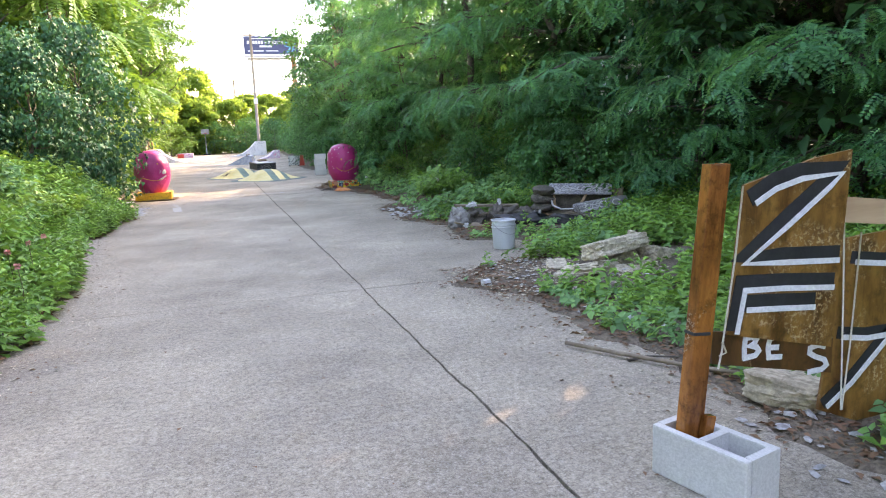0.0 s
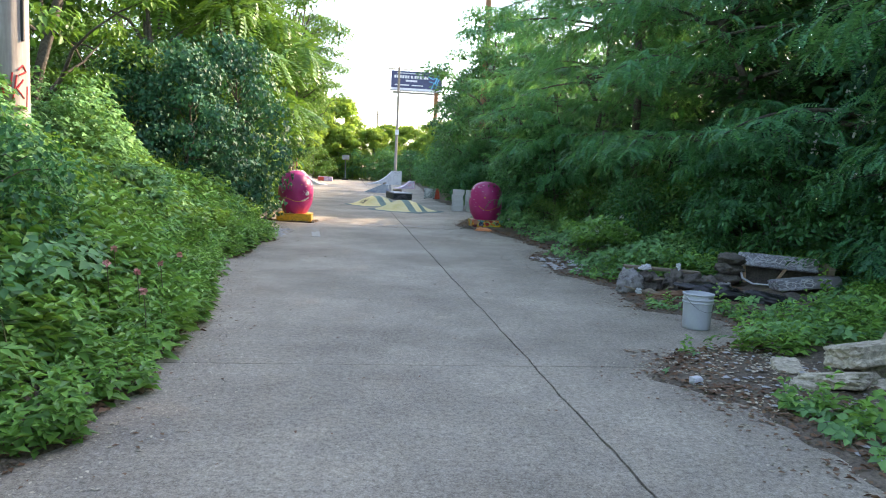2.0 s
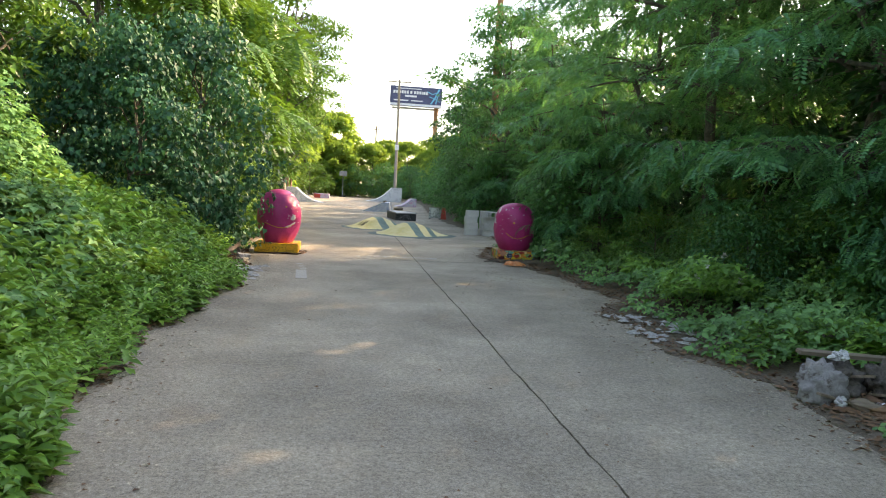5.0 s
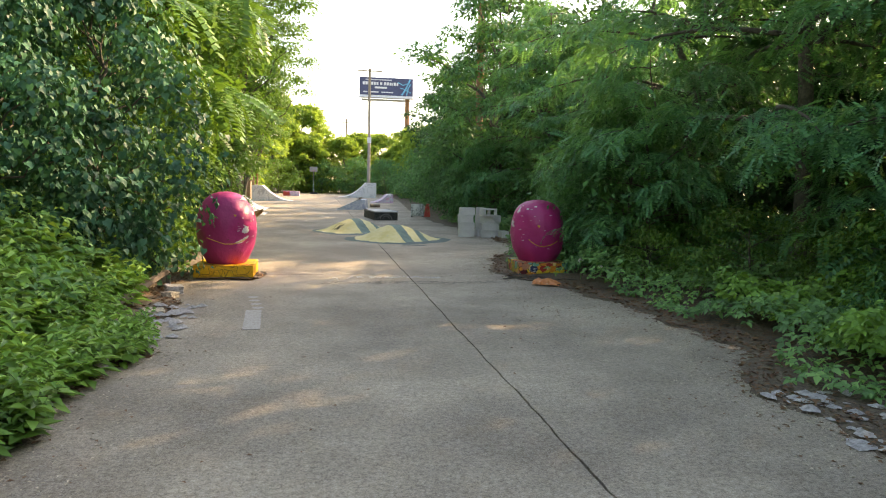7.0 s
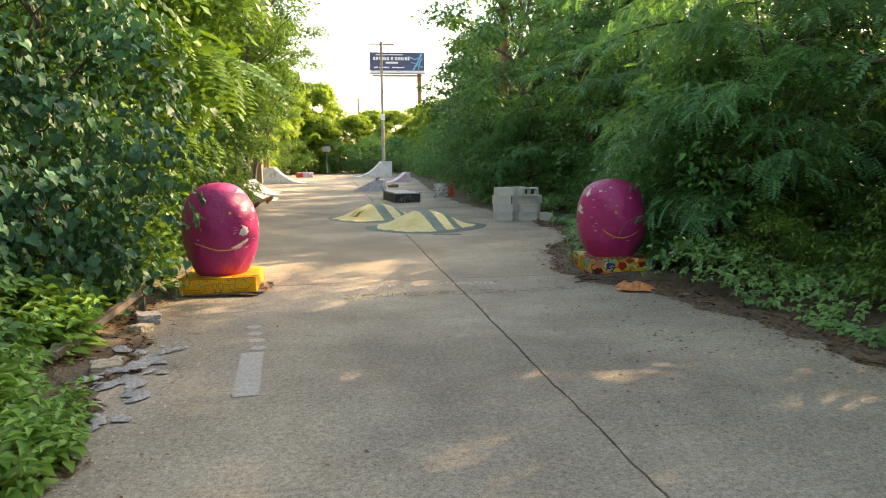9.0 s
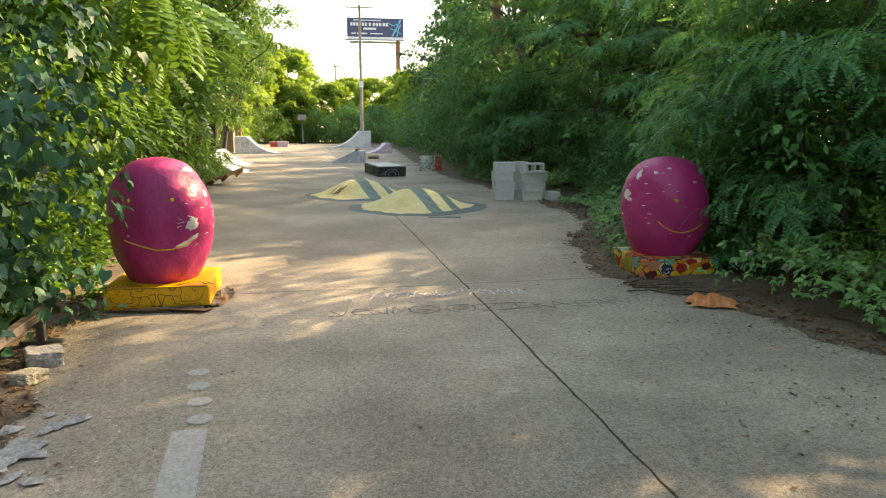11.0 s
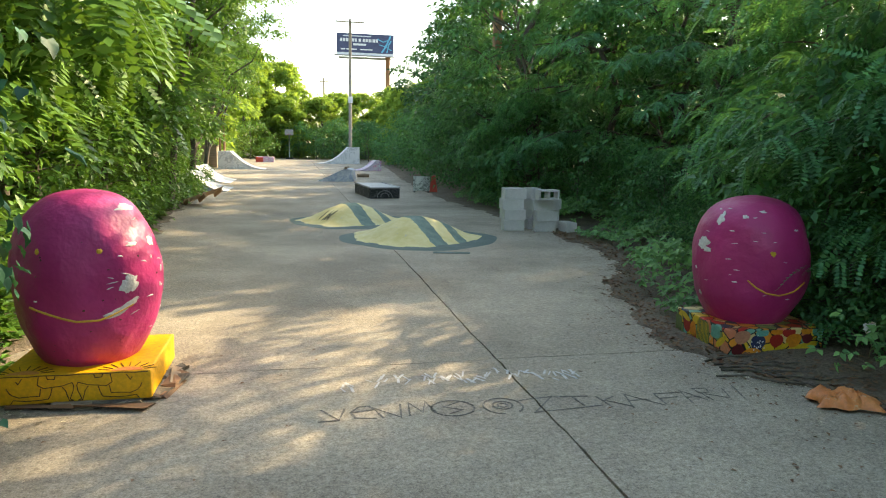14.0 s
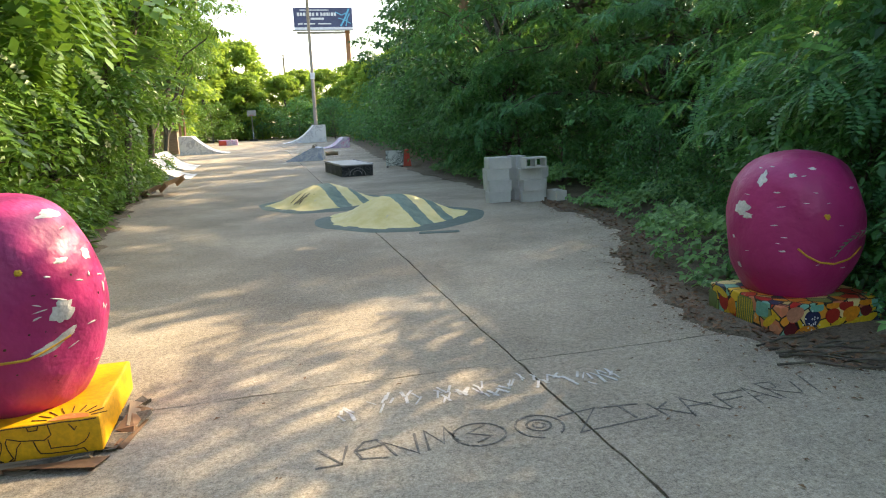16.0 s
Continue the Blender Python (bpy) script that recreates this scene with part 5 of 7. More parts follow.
for k, (colour, cx, cz, w, h, sq, turn) in enumerate([("yellow", 0.2, 0.045, 0.3, 0.07, 2.2, 0.25), ("salmon", -0.28, 0.145, 0.13, 0.1, 2.0, 0.2), ("navy", -0.15, 0.1, 0.12, 0.12, 2.0, 0.5), ("teal", -0.12, 0.18, 0.1, 0.07, 3.0, 0.0), ("orange", 0.0, 0.18, 0.1, 0.05, 2.5, 0.0),
                                                     ("red", 0.1, 0.17, 0.11, 0.08, 2.0, 0.0), ("red", 0.0, 0.11, 0.11, 0.1, 2.0, 0.0), ("orange", 0.14, 0.11, 0.13, 0.1, 2.0, 0.3), ("yellow", 0.04, 0.055, 0.13, 0.045, 2.0, 0.5), ("maroon", -0.31, 0.05, 0.1, 0.08, 2.0, 0.0),
                                                     ("orange", -0.2, 0.03, 0.15, 0.06, 2.0, 0.1), ("orange", 0.24, 0.18, 0.09, 0.05, 2.5, 0.0), ("teal", 0.335, 0.17, 0.09, 0.06, 4.0, 0.0), ("maroon", 0.25, 0.12, 0.09, 0.07, 2.0, 0.0)]):
    fruit_patch(colour, cx, cz, w, h, sq, turn, "front", k)
for k, (colour, cx, cz, w, h, sq, turn) in enumerate([("salmon", 0.33, 0.045, 0.1, 0.07, 2.0, 0.0), ("yellow", 0.28, 0.09, 0.16, 0.05, 2.0, 0.7), ("teal", 0.2, 0.145, 0.12, 0.1, 4.0, 0.0), ("olive", 0.03, 0.1, 0.18, 0.19, 5.0, 0.05), ("orange", -0.11, 0.085, 0.09, 0.12, 2.2, 0.1),
                                                     ("red", -0.2, 0.1, 0.1, 0.12, 2.5, 0.0), ("yellow", -0.24, 0.165, 0.17, 0.05, 2.0, -0.4), ("olive", -0.33, 0.08, 0.1, 0.14, 4.0, 0.0)]):
    fruit_patch(colour, cx, cz, w, h, sq, turn, "side", k)
rr = np.random.default_rng(62)
for i in range(18):
    x, z = -0.15 + rr.normal() * 0.035, 0.09 + rr.normal() * 0.03
    part("white_dab", stroke(bmesh.new(), [(x, z), (x + rr.uniform(-0.006, 0.006), z + 0.006)], 0.007, 0.003, -0.384), WHITE, plinth_r, "small white painted dab")
for q in range(9):
    x = -0.05 + 0.019 * q
    bm = bmesh.new()
    ribbon(bm, [(x, 0.02), (x + 0.006, 0.1), (x - 0.004, 0.18)], 0.004, lambda p, t: (-0.3865 - t, -p.x, p.y), 0.003)
    part("grass_line", bm, PAINTS["yellow"], plinth_r, "thin yellow painted line")


# ---- skate spot: mounds, box, ramps, blocks ----
def mound(label, rx, ry, h, m, seed):
    ob = thing("skate_mound", label, "skate obstacle", "painted mounds", m)
    rr = np.random.default_rng(int(seed * 10))
    seg, bm = 44, bmesh.new()
    rings = []
    for j in range(12):
        t = j / 11
        z = h * (0.5 + 0.5 * math.cos(math.pi * min(1, t * 1.02))) ** 0.85 + 0.006
        ring = []
        for k in range(seg):
            a = k * math.tau / seg
            w = 1 + 0.05 * math.sin(3 * a + seed) + 0.035 * math.sin(5 * a + 2 * seed) + 0.06 * abs(math.cos(2 * a))
            ring.append(bm.verts.new((rx * t * w * math.cos(a), ry * t * w * math.sin(a), z + (rr.normal() * 0.005 if j < 11 else 0))))
        rings.append(ring)
    for r0, r1 in zip(rings[1:], rings[2:]):
        for k in range(seg):
            bm.faces.new((r0[k], r1[k], r1[(k + 1) % seg], r0[(k + 1) % seg]))
    top = bm.verts.new((0, 0, h + 0.006))
    for k in range(seg):
        bm.faces.new((top, rings[1][k], rings[1][(k + 1) % seg]))
    part("dome", bm, MOUND, ob, "yellow dome with green stripes", True)
    bm = bmesh.new()
    a_, b_ = [], []
    for k in range(seg):
        a = k * math.tau / seg
        w = 1.2 + 0.09 * math.cos(a + 0.7) + 0.04 * math.sin(4 * a + seed) + 0.02 * math.sin(9 * a)
        a_.append(bm.verts.new((rx * w * math.cos(a), ry * w * math.sin(a), 0.003)))
        b_.append(bm.verts.new((rx * 0.93 * math.cos(a), ry * 0.93 * math.sin(a), 0.016)))
    for k in range(seg):
        bm.faces.new((a_[k], a_[(k + 1) % seg], b_[(k + 1) % seg], b_[k]))
    part("skirt", bm, SKIRT, ob, "faded dark green painted skirt")
    return ob


mound("low concrete mound painted yellow with dark green stripes", 1.06, 1.16, 0.35, pose(0.52, 23.5, 0, 0, 0, -8), 1.0)
second = mound("low yellow and green striped mound with dead twigs on it", 1.04, 1.16, 0.35, pose(-0.32, 26.15, 0, 0, 0, -6), 2.2)
twigs = thing("dead_twigs", "small heap of dead brown twigs on the mound", "twigs")
rr = np.random.default_rng(63)
for i in range(9):
    x, y = -0.85 + rr.uniform(-0.12, 0.2), 25.45 + rr.uniform(-0.1, 0.2)
    a = rr.uniform(0.5, 1.3)
    part("twig", tube(bmesh.new(), [(x, y, 0.09), (x + 0.14 * math.cos(a), y + 0.1, 0.13 + rr.uniform(0, 0.06)), (x + 0.3 * math.cos(a), y + 0.16, 0.16 + rr.uniform(0, 0.1))], [0.008, 0.007, 0.004], 5), BARK, twigs)

grind = thing("grind_box", "long low black skate box with grey top", "skate box", "", pose(1.1, 32.05, 0, 0, 0, 5))
part("body", one_box((0.88, 2.5, 0.29), pose(0, 1.25, 0.146), 0.012), BOXBLACK, grind)
part("top_sheet", one_box((0.9, 2.52, 0.03), pose(0, 1.25, 0.308), 0.006), BOXTOP, grind, "worn grey riding surface")
for sx in (-0.445, 0.445):
    bm = bmesh.new()
    tube(bm, [(sx, 0.0, 0.325), (sx, 2.5, 0.325)], 0.018, 8)
    part("coping", bm, STEEL, grind, "steel edge", True)
for rad, low in ((0.22, 0.03), (0.12, 0.05)):
    arc = [(rad * math.cos(radians(t)), low + rad * 0.9 * math.sin(radians(t))) for t in range(0, 181, 12)]
    part("painted_arc", stroke(bmesh.new(), arc, 0.02, 0.003, -0.003), STEEL, grind, "faint grey painted arc")


def quarter(name, label, length, height, depth, flat, side_mat, face_mat, m, flip=False, group=""):
    """A curved skate ramp: high at one end, falling in a hollow curve."""
    ob = thing(name, label, "skate ramp", group, m)
    pts = [(0, 0.0), (0, height)]
    pts.append((flat, height))
    n = 12
    for i in range(1, n + 1):
        t = i / n
        pts.append((flat + (length - flat) * t, height * (1 - t) ** 2.1 + 0.012))
    pts.append((length, 0.0))
    if flip:
        pts = [(-x, z) for x, z in pts][::-1]
    part("side_wall", prism(pts, depth), side_mat, ob)
    bm = bmesh.new()
    line = [p for p in pts[1:-1]] if not flip else [p for p in pts[1:-1]]
    a = [bm.verts.new((x, -0.02, z + 0.006)) for x, z in line]
    b = [bm.verts.new((x, depth + 0.02, z + 0.006)) for x, z in line]
    a2 = [bm.verts.new((x, -0.02, z - 0.02)) for x, z in line]
    for i in range(len(line) - 1):
        bm.faces.new((a[i], a[i + 1], b[i + 1], b[i]))
        bm.faces.new((a2[i], a2[i + 1], a[i + 1], a[i]))
    bmesh.ops.recalc_face_normals(bm, faces=bm.faces)
    part("riding_face", bm, face_mat, ob, "smooth curved riding surface")
    return ob


quarter("quarter_pipe", "pale grey concrete quarter pipe with black tags", 2.7, 1.05, 2.2, 0.7, RAMP, RAMP, pose(-5.9, 55.0, 0))
quarter("bank_ramp", "small pale skate bank with blue tags at road edge", 1.25, 0.62, 2.2, 0.15, RAMP_BLUE, RAMP, pose(-4.75, 34.8, 0))
quarter("bank_ramp", "pale low skate bank at the road edge", 1.35, 0.62, 3.4, 0.15, RAMP, RAMP, pose(-5.2, 39.5, 0))
quarter("launch_ramp", "large white painted launch ramp under the pole", 3.4, 1.38, 2.4, 0.9, RAMP, RAMP, pose(3.75, 70.0, 0), True)
quarter("launch_ramp", "pale ramp with pink and purple tags", 1.5, 0.6, 2.0, 0.35, RAMP_PINK, RAMP_PINK, pose(3.7, 54.5, 0), True)
kick = thing("kicker_ramp", "blue-grey tagged wedge ramp with rough coping", "skate ramp", "", pose(-0.5, 41.6, 0, 0, 0, -8))
part("wedge", prism([(0, 0), (1.5, 0), (1.42, 0.5), (1.1, 0.53), (0.0, 0.02)], 1.5), RAMP_BLUE, kick)
bm = bmesh.new()
tube(bm, [(1.15, -0.05, 0.56), (1.1, 0.8, 0.57), (1.12, 1.55, 0.56)], 0.06, 8)
part("coping", bm, GREYWOOD, kick, "rough log coping", True)
single("log", tube(bmesh.new(), [(-0.28, 0, 0.09), (0.0, 0.05, 0.1), (0.28, 0.0, 0.09)], [0.09, 0.1, 0.085], 9), GREYWOOD, "short grey log lying on the road", "log", "", pose(1.75, 45.5, 0), smooth=True)
slabbox = thing("painted_block", "low concrete ledge with red and white paint", "ledge", "", pose(-4.0, 73.5, 0))
part("body", one_box((1.5, 1.0, 0.45), pose(0, 0, 0.226), 0.02), RAMP_PINK, slabbox)
part("red_panel", one_box((0.6, 0.02, 0.4), pose(-0.45, -0.513, 0.22), 0.004), RED, slabbox, "red painted panel")
cabin = thing("plywood_hut", "weathered brown plywood box under the trees", "shed", "", pose(-7.2, 58.5, 0))
part("wall", one_box((1.9, 1.4, 1.35), pose(0, 0, 0.676), 0.01), GREYWOOD, cabin)
part("roof", one_box((2.1, 1.6, 0.06), pose(0, 0, 1.385), 0.008), RUST, cabin)
for k, x in enumerate((-6.0, -5.75)):
    single("fence_post", tube(bmesh.new(), [(0, 0, -0.1), (0.03, 0, 1.6), (0.0, 0, 2.9 - 0.3 * k)], [0.08, 0.075, 0.07], 8), POLE_BROWN, "tall brown wooden post beside the ramp", "post", "posts by the ramp", pose(x, 57.2, 0), smooth=True)

pallet = thing("pallet", "broken wooden pallet leaning on the weeds", "pallet", "", pose(-3.6, 29.9, 0.13, -14, -18, 22))
for i in range(6):
    part("plank", one_box((0.95, 0.09, 0.018), pose(0, -0.35 + 0.14 * i, 0.1, 0, 0, (-1) ** i * 2.0), 0.002), RAWWOOD, pallet)
for i in range(3):
    part("stringer", one_box((0.04, 0.85, 0.085), pose(-0.4 + 0.4 * i, 0, 0.045), 0.003), RAWWOOD, pallet)


def cinder(m, label, group):
    """A hollow two-cell block."""
    ob = thing("cinder_block", label, "concrete block", group, m)
    for sy in (-1, 1):
        part("face_shell", one_box((0.39, 0.032, 0.19), pose(0, sy * 0.079, 0.095), 0.007), BLOCK, ob)
    for sx in (-0.1795, 0, 0.1795):
        part("web", one_box((0.031, 0.126, 0.188), pose(sx, 0, 0.095)), BLOCK, ob)
    return ob


first = cinder(pose(2.5, 24.4, 0.0), "grey hollow concrete block in a stack", "stacked concrete blocks")
rr = np.random.default_rng(64)
COLS = [(2.5, 24.4, 4, 0), (2.96, 24.72, 4, 90), (3.02, 24.18, 3, 0), (2.55, 24.66, 4, 0), (3.36, 24.62, 3, 90), (3.4, 24.0, 1, 90)]
for ci, (x, y, n, turn) in enumerate(COLS):
    for k in range(n):
        if ci == 0 and k == 0:
            continue
        copy_thing(first, pose(x + rr.uniform(-0.028, 0.028), y + rr.uniform(-0.02, 0.02), 0.191 * k, 0, 0, rr.uniform(-8, 8) + turn))
cinder(pose(3.02, 24.16, 0.191 * 3 + 0.096, 90, 0, 3), "grey hollow block laid on its side on the stack", "stacked concrete blocks")

barrier = thing("barricade", "white tagged board barricade with red plastic end", "barrier", "", pose(2.75, 34.8, 0, 0, 0, -12) @ Matrix.Scale(0.88, 4))
part("panel", one_box((0.62, 0.05, 0.55), pose(-0.1, 0, 0.33, -12), 0.006), TAGGED, barrier)
part("red_end", prism([(0.2, 0.02), (0.5, 0.02), (0.42, 0.62), (0.28, 0.62)], 0.3), RED, barrier, "red plastic end")
for sx in (-0.36, 0.16):
    part("foot", one_box((0.05, 0.34, 0.06), pose(sx, 0.02, 0.031), 0.004), BLACK, barrier)


# ---- foreground sign in its block ----
base_block = cinder(pose(0.485, 0.70, 0, 0, 0, -76), "grey hollow concrete block holding the sign post", "")
sign = thing("painted_sign", "hand-painted brown plywood sign on a stained post", "sign", "", pose(0, 0, 0))
bm = bmesh.new()
box(bm, (0.066, 0.05, 1.0), None, 0.004)
part("post", bm, STAINED, sign, "glossy stained wooden post").matrix_basis = pose(0.487, 0.79, 0.645, 0, 5.5, 0)
bm = bmesh.new()
box(bm, (0.03, 0.05, 0.97), None, 0.003)
part("batten", bm, STAINED, sign, "darker stained batten").matrix_basis = pose(0.535, 0.805, 0.66, 0, 5.5, 0)
part("post_band", one_box((0.073, 0.056, 0.012), None, 0.003), BLACK, sign, "black band").matrix_basis = pose(0.478, 0.79, 0.545, 0, 5.5, 0)
part("wedge", one_box((0.045, 0.03, 0.13), None, 0.004), STAINED, sign).matrix_basis = pose(0.505, 0.765, 0.17, 0, 12, 8)
panel = part("panel", prism([(0.615, 0.515), (1.115, 0.40), (1.17, 1.165), (0.99, 1.14), (0.675, 1.06)], 0.014), BOARD, sign, "brown painted plywood panel with flaking edge")
panel.matrix_basis = pose(0, 0.80, 0)


def lettering(pts_list, w_black, w_white, dx, dz):
    bm1, bm2 = bmesh.new(), bmesh.new()
    for pts in pts_list:
        k = 0.0008 * pts_list.index(pts)
        stroke(bm1, [(x, z) for x, z in pts], w_black, 0.003, 0.7985 - k)
        stroke(bm2, [(x + dx, z + dz) for x, z in pts], w_white, 0.003, 0.7945 - k)
    part("black_lettering", bm1, BLACK, sign, "thick black painted letters")
    part("white_lettering", bm2, WHITE, sign, "white painted highlights on the letters")


Z_PTS = [(0.715, 1.02), (0.80, 1.065), (0.92, 1.095), (1.11, 1.105), (1.05, 1.055), (0.87, 0.93), (0.67, 0.80), (0.85, 0.788), (1.11, 0.772)]
F_PTS = [[(0.645, 0.545), (0.66, 0.62), (0.675, 0.70), (0.85, 0.69), (1.09, 0.668)], [(0.69, 0.625), (0.85, 0.613), (1.0, 0.60)]]
lettering([Z_PTS] + F_PTS, 0.064, 0.021, 0.012, -0.026)
rail_plank = part("name_plank", prism([(0.56, 0.53), (1.14, 0.43), (1.14, 0.285), (0.565, 0.405)], 0.02), DARKPLANK, sign, "dark stained plank")
rail_plank.matrix_basis = pose(0, 0.815, 0)


PLANK_LETTERS = [[(0.712, 0.488), (0.708, 0.450), (0.71, 0.408)], [(0.712, 0.486), (0.745, 0.486), (0.762, 0.473), (0.752, 0.458), (0.725, 0.452), (0.765, 0.444), (0.775, 0.428), (0.76, 0.412), (0.71, 0.408)],
                 [(0.862, 0.472), (0.825, 0.470), (0.818, 0.435), (0.822, 0.395), (0.88, 0.390)], [(0.822, 0.434), (0.862, 0.430)],
                 [(1.092, 0.402), (1.06, 0.412), (1.022, 0.405), (1.02, 0.384), (1.05, 0.366), (1.095, 0.348), (1.108, 0.325), (1.085, 0.310), (1.02, 0.308)]]
for k, pts in enumerate(PLANK_LETTERS):
    part("plank_letter", stroke(bmesh.new(), pts, 0.021, 0.003, 0.8125 - 0.0006 * k), WHITE, sign, "white brushed letter stroke")
header = part("header_plank", prism([(1.16, 0.985), (1.9, 0.90), (1.9, 0.80), (1.16, 0.885)], 0.022), RAWWOOD, sign, "raw pale wooden plank")
header.matrix_basis = pose(0, 0.84, 0)
panel_b = part("panel", prism([(1.10, 0.13), (1.19, 0.82), (1.9, 0.86), (1.9, 0.06), (1.3, 0.05)], 0.014), BOARD, sign, "brown painted plywood panel with flaking edge")
panel_b.matrix_basis = pose(0, 0.83, 0)
bm1, bm2 = bmesh.new(), bmesh.new()
for pts in [[(1.13, 0.16), (1.25, 0.24), (1.45, 0.42)], [(1.19, 0.44), (1.32, 0.42), (1.6, 0.42)], [(1.24, 0.74), (1.4, 0.72), (1.7, 0.74)]]:
    stroke(bm1, pts, 0.05, 0.003, 0.8285)
    stroke(bm2, [(x + 0.012, z - 0.02) for x, z in pts], 0.022, 0.003, 0.8255)
part("black_lettering", bm1, BLACK, sign, "thick black painted strokes")
part("white_lettering", bm2, WHITE, sign, "white painted highlights on the strokes")
far_post = part("post", one_box((0.07, 0.05, 1.05), pose(1.93, 0.87, 0.52), 0.004), STAINED, sign, "stained wooden post")
for pts in ([(0.66, 0.79, 1.06), (0.63, 0.785, 0.8), (0.585, 0.78, 0.52), (0.575, 0.775, 0.47), (0.56, 0.775, 0.40)], [(0.575, 0.775, 0.50), (0.59, 0.77, 0.46), (0.56, 0.77, 0.45)],
            [(1.165, 0.82, 1.0), (1.18, 0.815, 0.6), (1.20, 0.815, 0.12)], [(1.26, 0.82, 0.84), (1.23, 0.815, 0.4), (1.205, 0.815, 0.12)]):
    part("string", tube(bmesh.new(), pts, 0.0035, 6), STRING, sign, "knotted pale string", True)


# ---- verge: bucket, broken concrete, wrecked sofa, rubbish ----
bucket = thing("bucket", "pale grey plastic five-gallon bucket standing upside-up", "bucket", "", pose(1.87, 5.82, 0.0, 0, 0, 15) @ Matrix.Scale(0.9, 4))
bm = lathe([(0.0, 0.002), (0.128, 0.002), (0.131, 0.01), (0.137, 0.12), (0.143, 0.245), (0.144, 0.36), (0.138, 0.362), (0.137, 0.25), (0.126, 0.02), (0.0, 0.02)], 36)
part("body", bm, BUCKET, bucket, "", True)
for z, rr_ in ((0.27, 0.153), (0.30, 0.151), (0.352, 0.155)):
    part("rim_ring", lathe([(0.143, z - 0.007), (rr_, z - 0.006), (rr_ + 0.001, z + 0.006), (0.143, z + 0.008)], 36), BUCKET, bucket, "moulded rim ring", True)
for sx in (-1, 1):
    bm = bmesh.new()
    tube(bm, [(sx * 0.142, 0, 0.318), (sx * 0.158, 0, 0.318)], 0.014, 10)
    part("handle_boss", bm, BUCKET, bucket)
pts = [(0.158 * math.cos(radians(a)), -0.012 - 0.15 * math.sin(radians(a)) * 0.98, 0.318 - 0.13 * math.sin(radians(a))) for a in range(0, 181, 15)]
part("handle", tube(bmesh.new(), pts, 0.0025, 6), STEEL, bucket, "thin wire handle", True)


def rock(size, seed, jag=0.16):
    """A broken lump with flat faces and uneven corners."""
    rr = np.random.default_rng(seed)
    bm = bmesh.new()
    bmesh.ops.create_icosphere(bm, subdivisions=4, radius=0.5)
    off = Vector(rr.uniform(-9, 9, 3))
    for v in bm.verts:
        p = v.co.copy()
        q = max(abs(p.x), abs(p.y), abs(p.z)) * 2
        p = p.lerp(p / q, 0.9) * (1 + jag * 1.6 * noise.noise(p * 2.3 + off) + jag * 0.9 * noise.noise(p * 6.0 + off) + jag * 0.5 * noise.noise(p * 15.0 + off))
        v.co = Vector((p.x * size[0], p.y * size[1], p.z * size[2]))
    return bm


def rag(size, seed, rough=0.35):
    """A slumped, creased heap of cloth."""
    bm = bmesh.new()
    bmesh.ops.create_icosphere(bm, subdivisions=4, radius=0.5)
    off = Vector((seed * 1.7, seed * 0.9, seed * 0.4))
    for v in bm.verts:
        p = v.co.copy()
        fold = noise.noise(p * 1.8 + off) * 2.2
        n1 = noise.noise(p * 2.6 + off) * rough * 1.5 + abs(noise.noise(p * 5.0 + off + Vector((fold, 0, fold)))) * rough * 1.9 - abs(noise.noise(p * 9.0 + off + Vector((0, fold, 0)))) * rough * 0.5
        p = p * (0.75 + n1)
        p.z = max(p.z, -0.42)
        v.co = Vector((p.x * size[0], p.y * size[1], p.z * size[2]))
    return bm


ROCKS = [((2.24, 4.12, 0.235), (0.6, 0.3, 0.14), (-14, -5, 10), RUBBLE), ((1.9, 4.0, 0.07), (0.44, 0.36, 0.11), (-14, 9, 35), RUBBLE), ((2.32, 4.3, 0.11), (0.4, 0.34, 0.15), (4, 0, -20), RUBBLE),
         ((1.74, 4.3, 0.06), (0.24, 0.18, 0.08), (0, -12, 70), RUBBLE), ((2.68, 4.15, 0.1), (0.3, 0.26, 0.17), (0, 14, 15), RUBBLE), ((1.66, 3.98, 0.04), (0.2, 0.16, 0.08), (0, 0, 40), RUBBLE),
         ((2.12, 3.86, 0.05), (0.3, 0.16, 0.09), (-12, 0, 130), RUBBLE), ((2.4, 3.9, 0.06), (0.22, 0.14, 0.11), (10, 12, 80), RUBBLE), ((2.58, 4.4, 0.25), (0.07, 0.06, 0.12), (12, 4, 0), RUBBLE), ((1.36, 1.22, 0.05), (0.42, 0.34, 0.13), (4, 8, 30), RUBBLE),
         ((0.965, 4.1, 0.035), (0.075, 0.055, 0.05), (0, 0, 20), WHITE_TRASH), ((-3.0, 15.22, 0.055), (0.2, 0.16, 0.1), (4, 5, 20), RUBBLE_GREY), ((-2.82, 11.75, 0.06), (0.12, 0.1, 0.1), (0, 0, 50), RUBBLE_GREY),
         ((-2.9, 13.75, 0.04), (0.2, 0.15, 0.08), (6, 0, 15), RUBBLE), ((-2.98, 14.9, 0.04), (0.18, 0.14, 0.07), (0, 6, 70), RUBBLE), ((2.35, 2.6, 0.08), (0.26, 0.2, 0.14), (0, 0, 10), RUBBLE_GREY)]
for i, (p, s, a, mt) in enumerate(ROCKS):
    lab = {"broken_concrete": "broken lump of tan concrete among the weeds", "grey_rubble": "grey lump of broken concrete by the road", "white_scrap": "small white stone on the litter"}[mt.name]
    single("stone" if mt is WHITE_TRASH else "concrete_chunk", rock(s, 200 + i, 0.1), mt, lab, "rubble", "broken concrete pieces", pose(*p, *a))

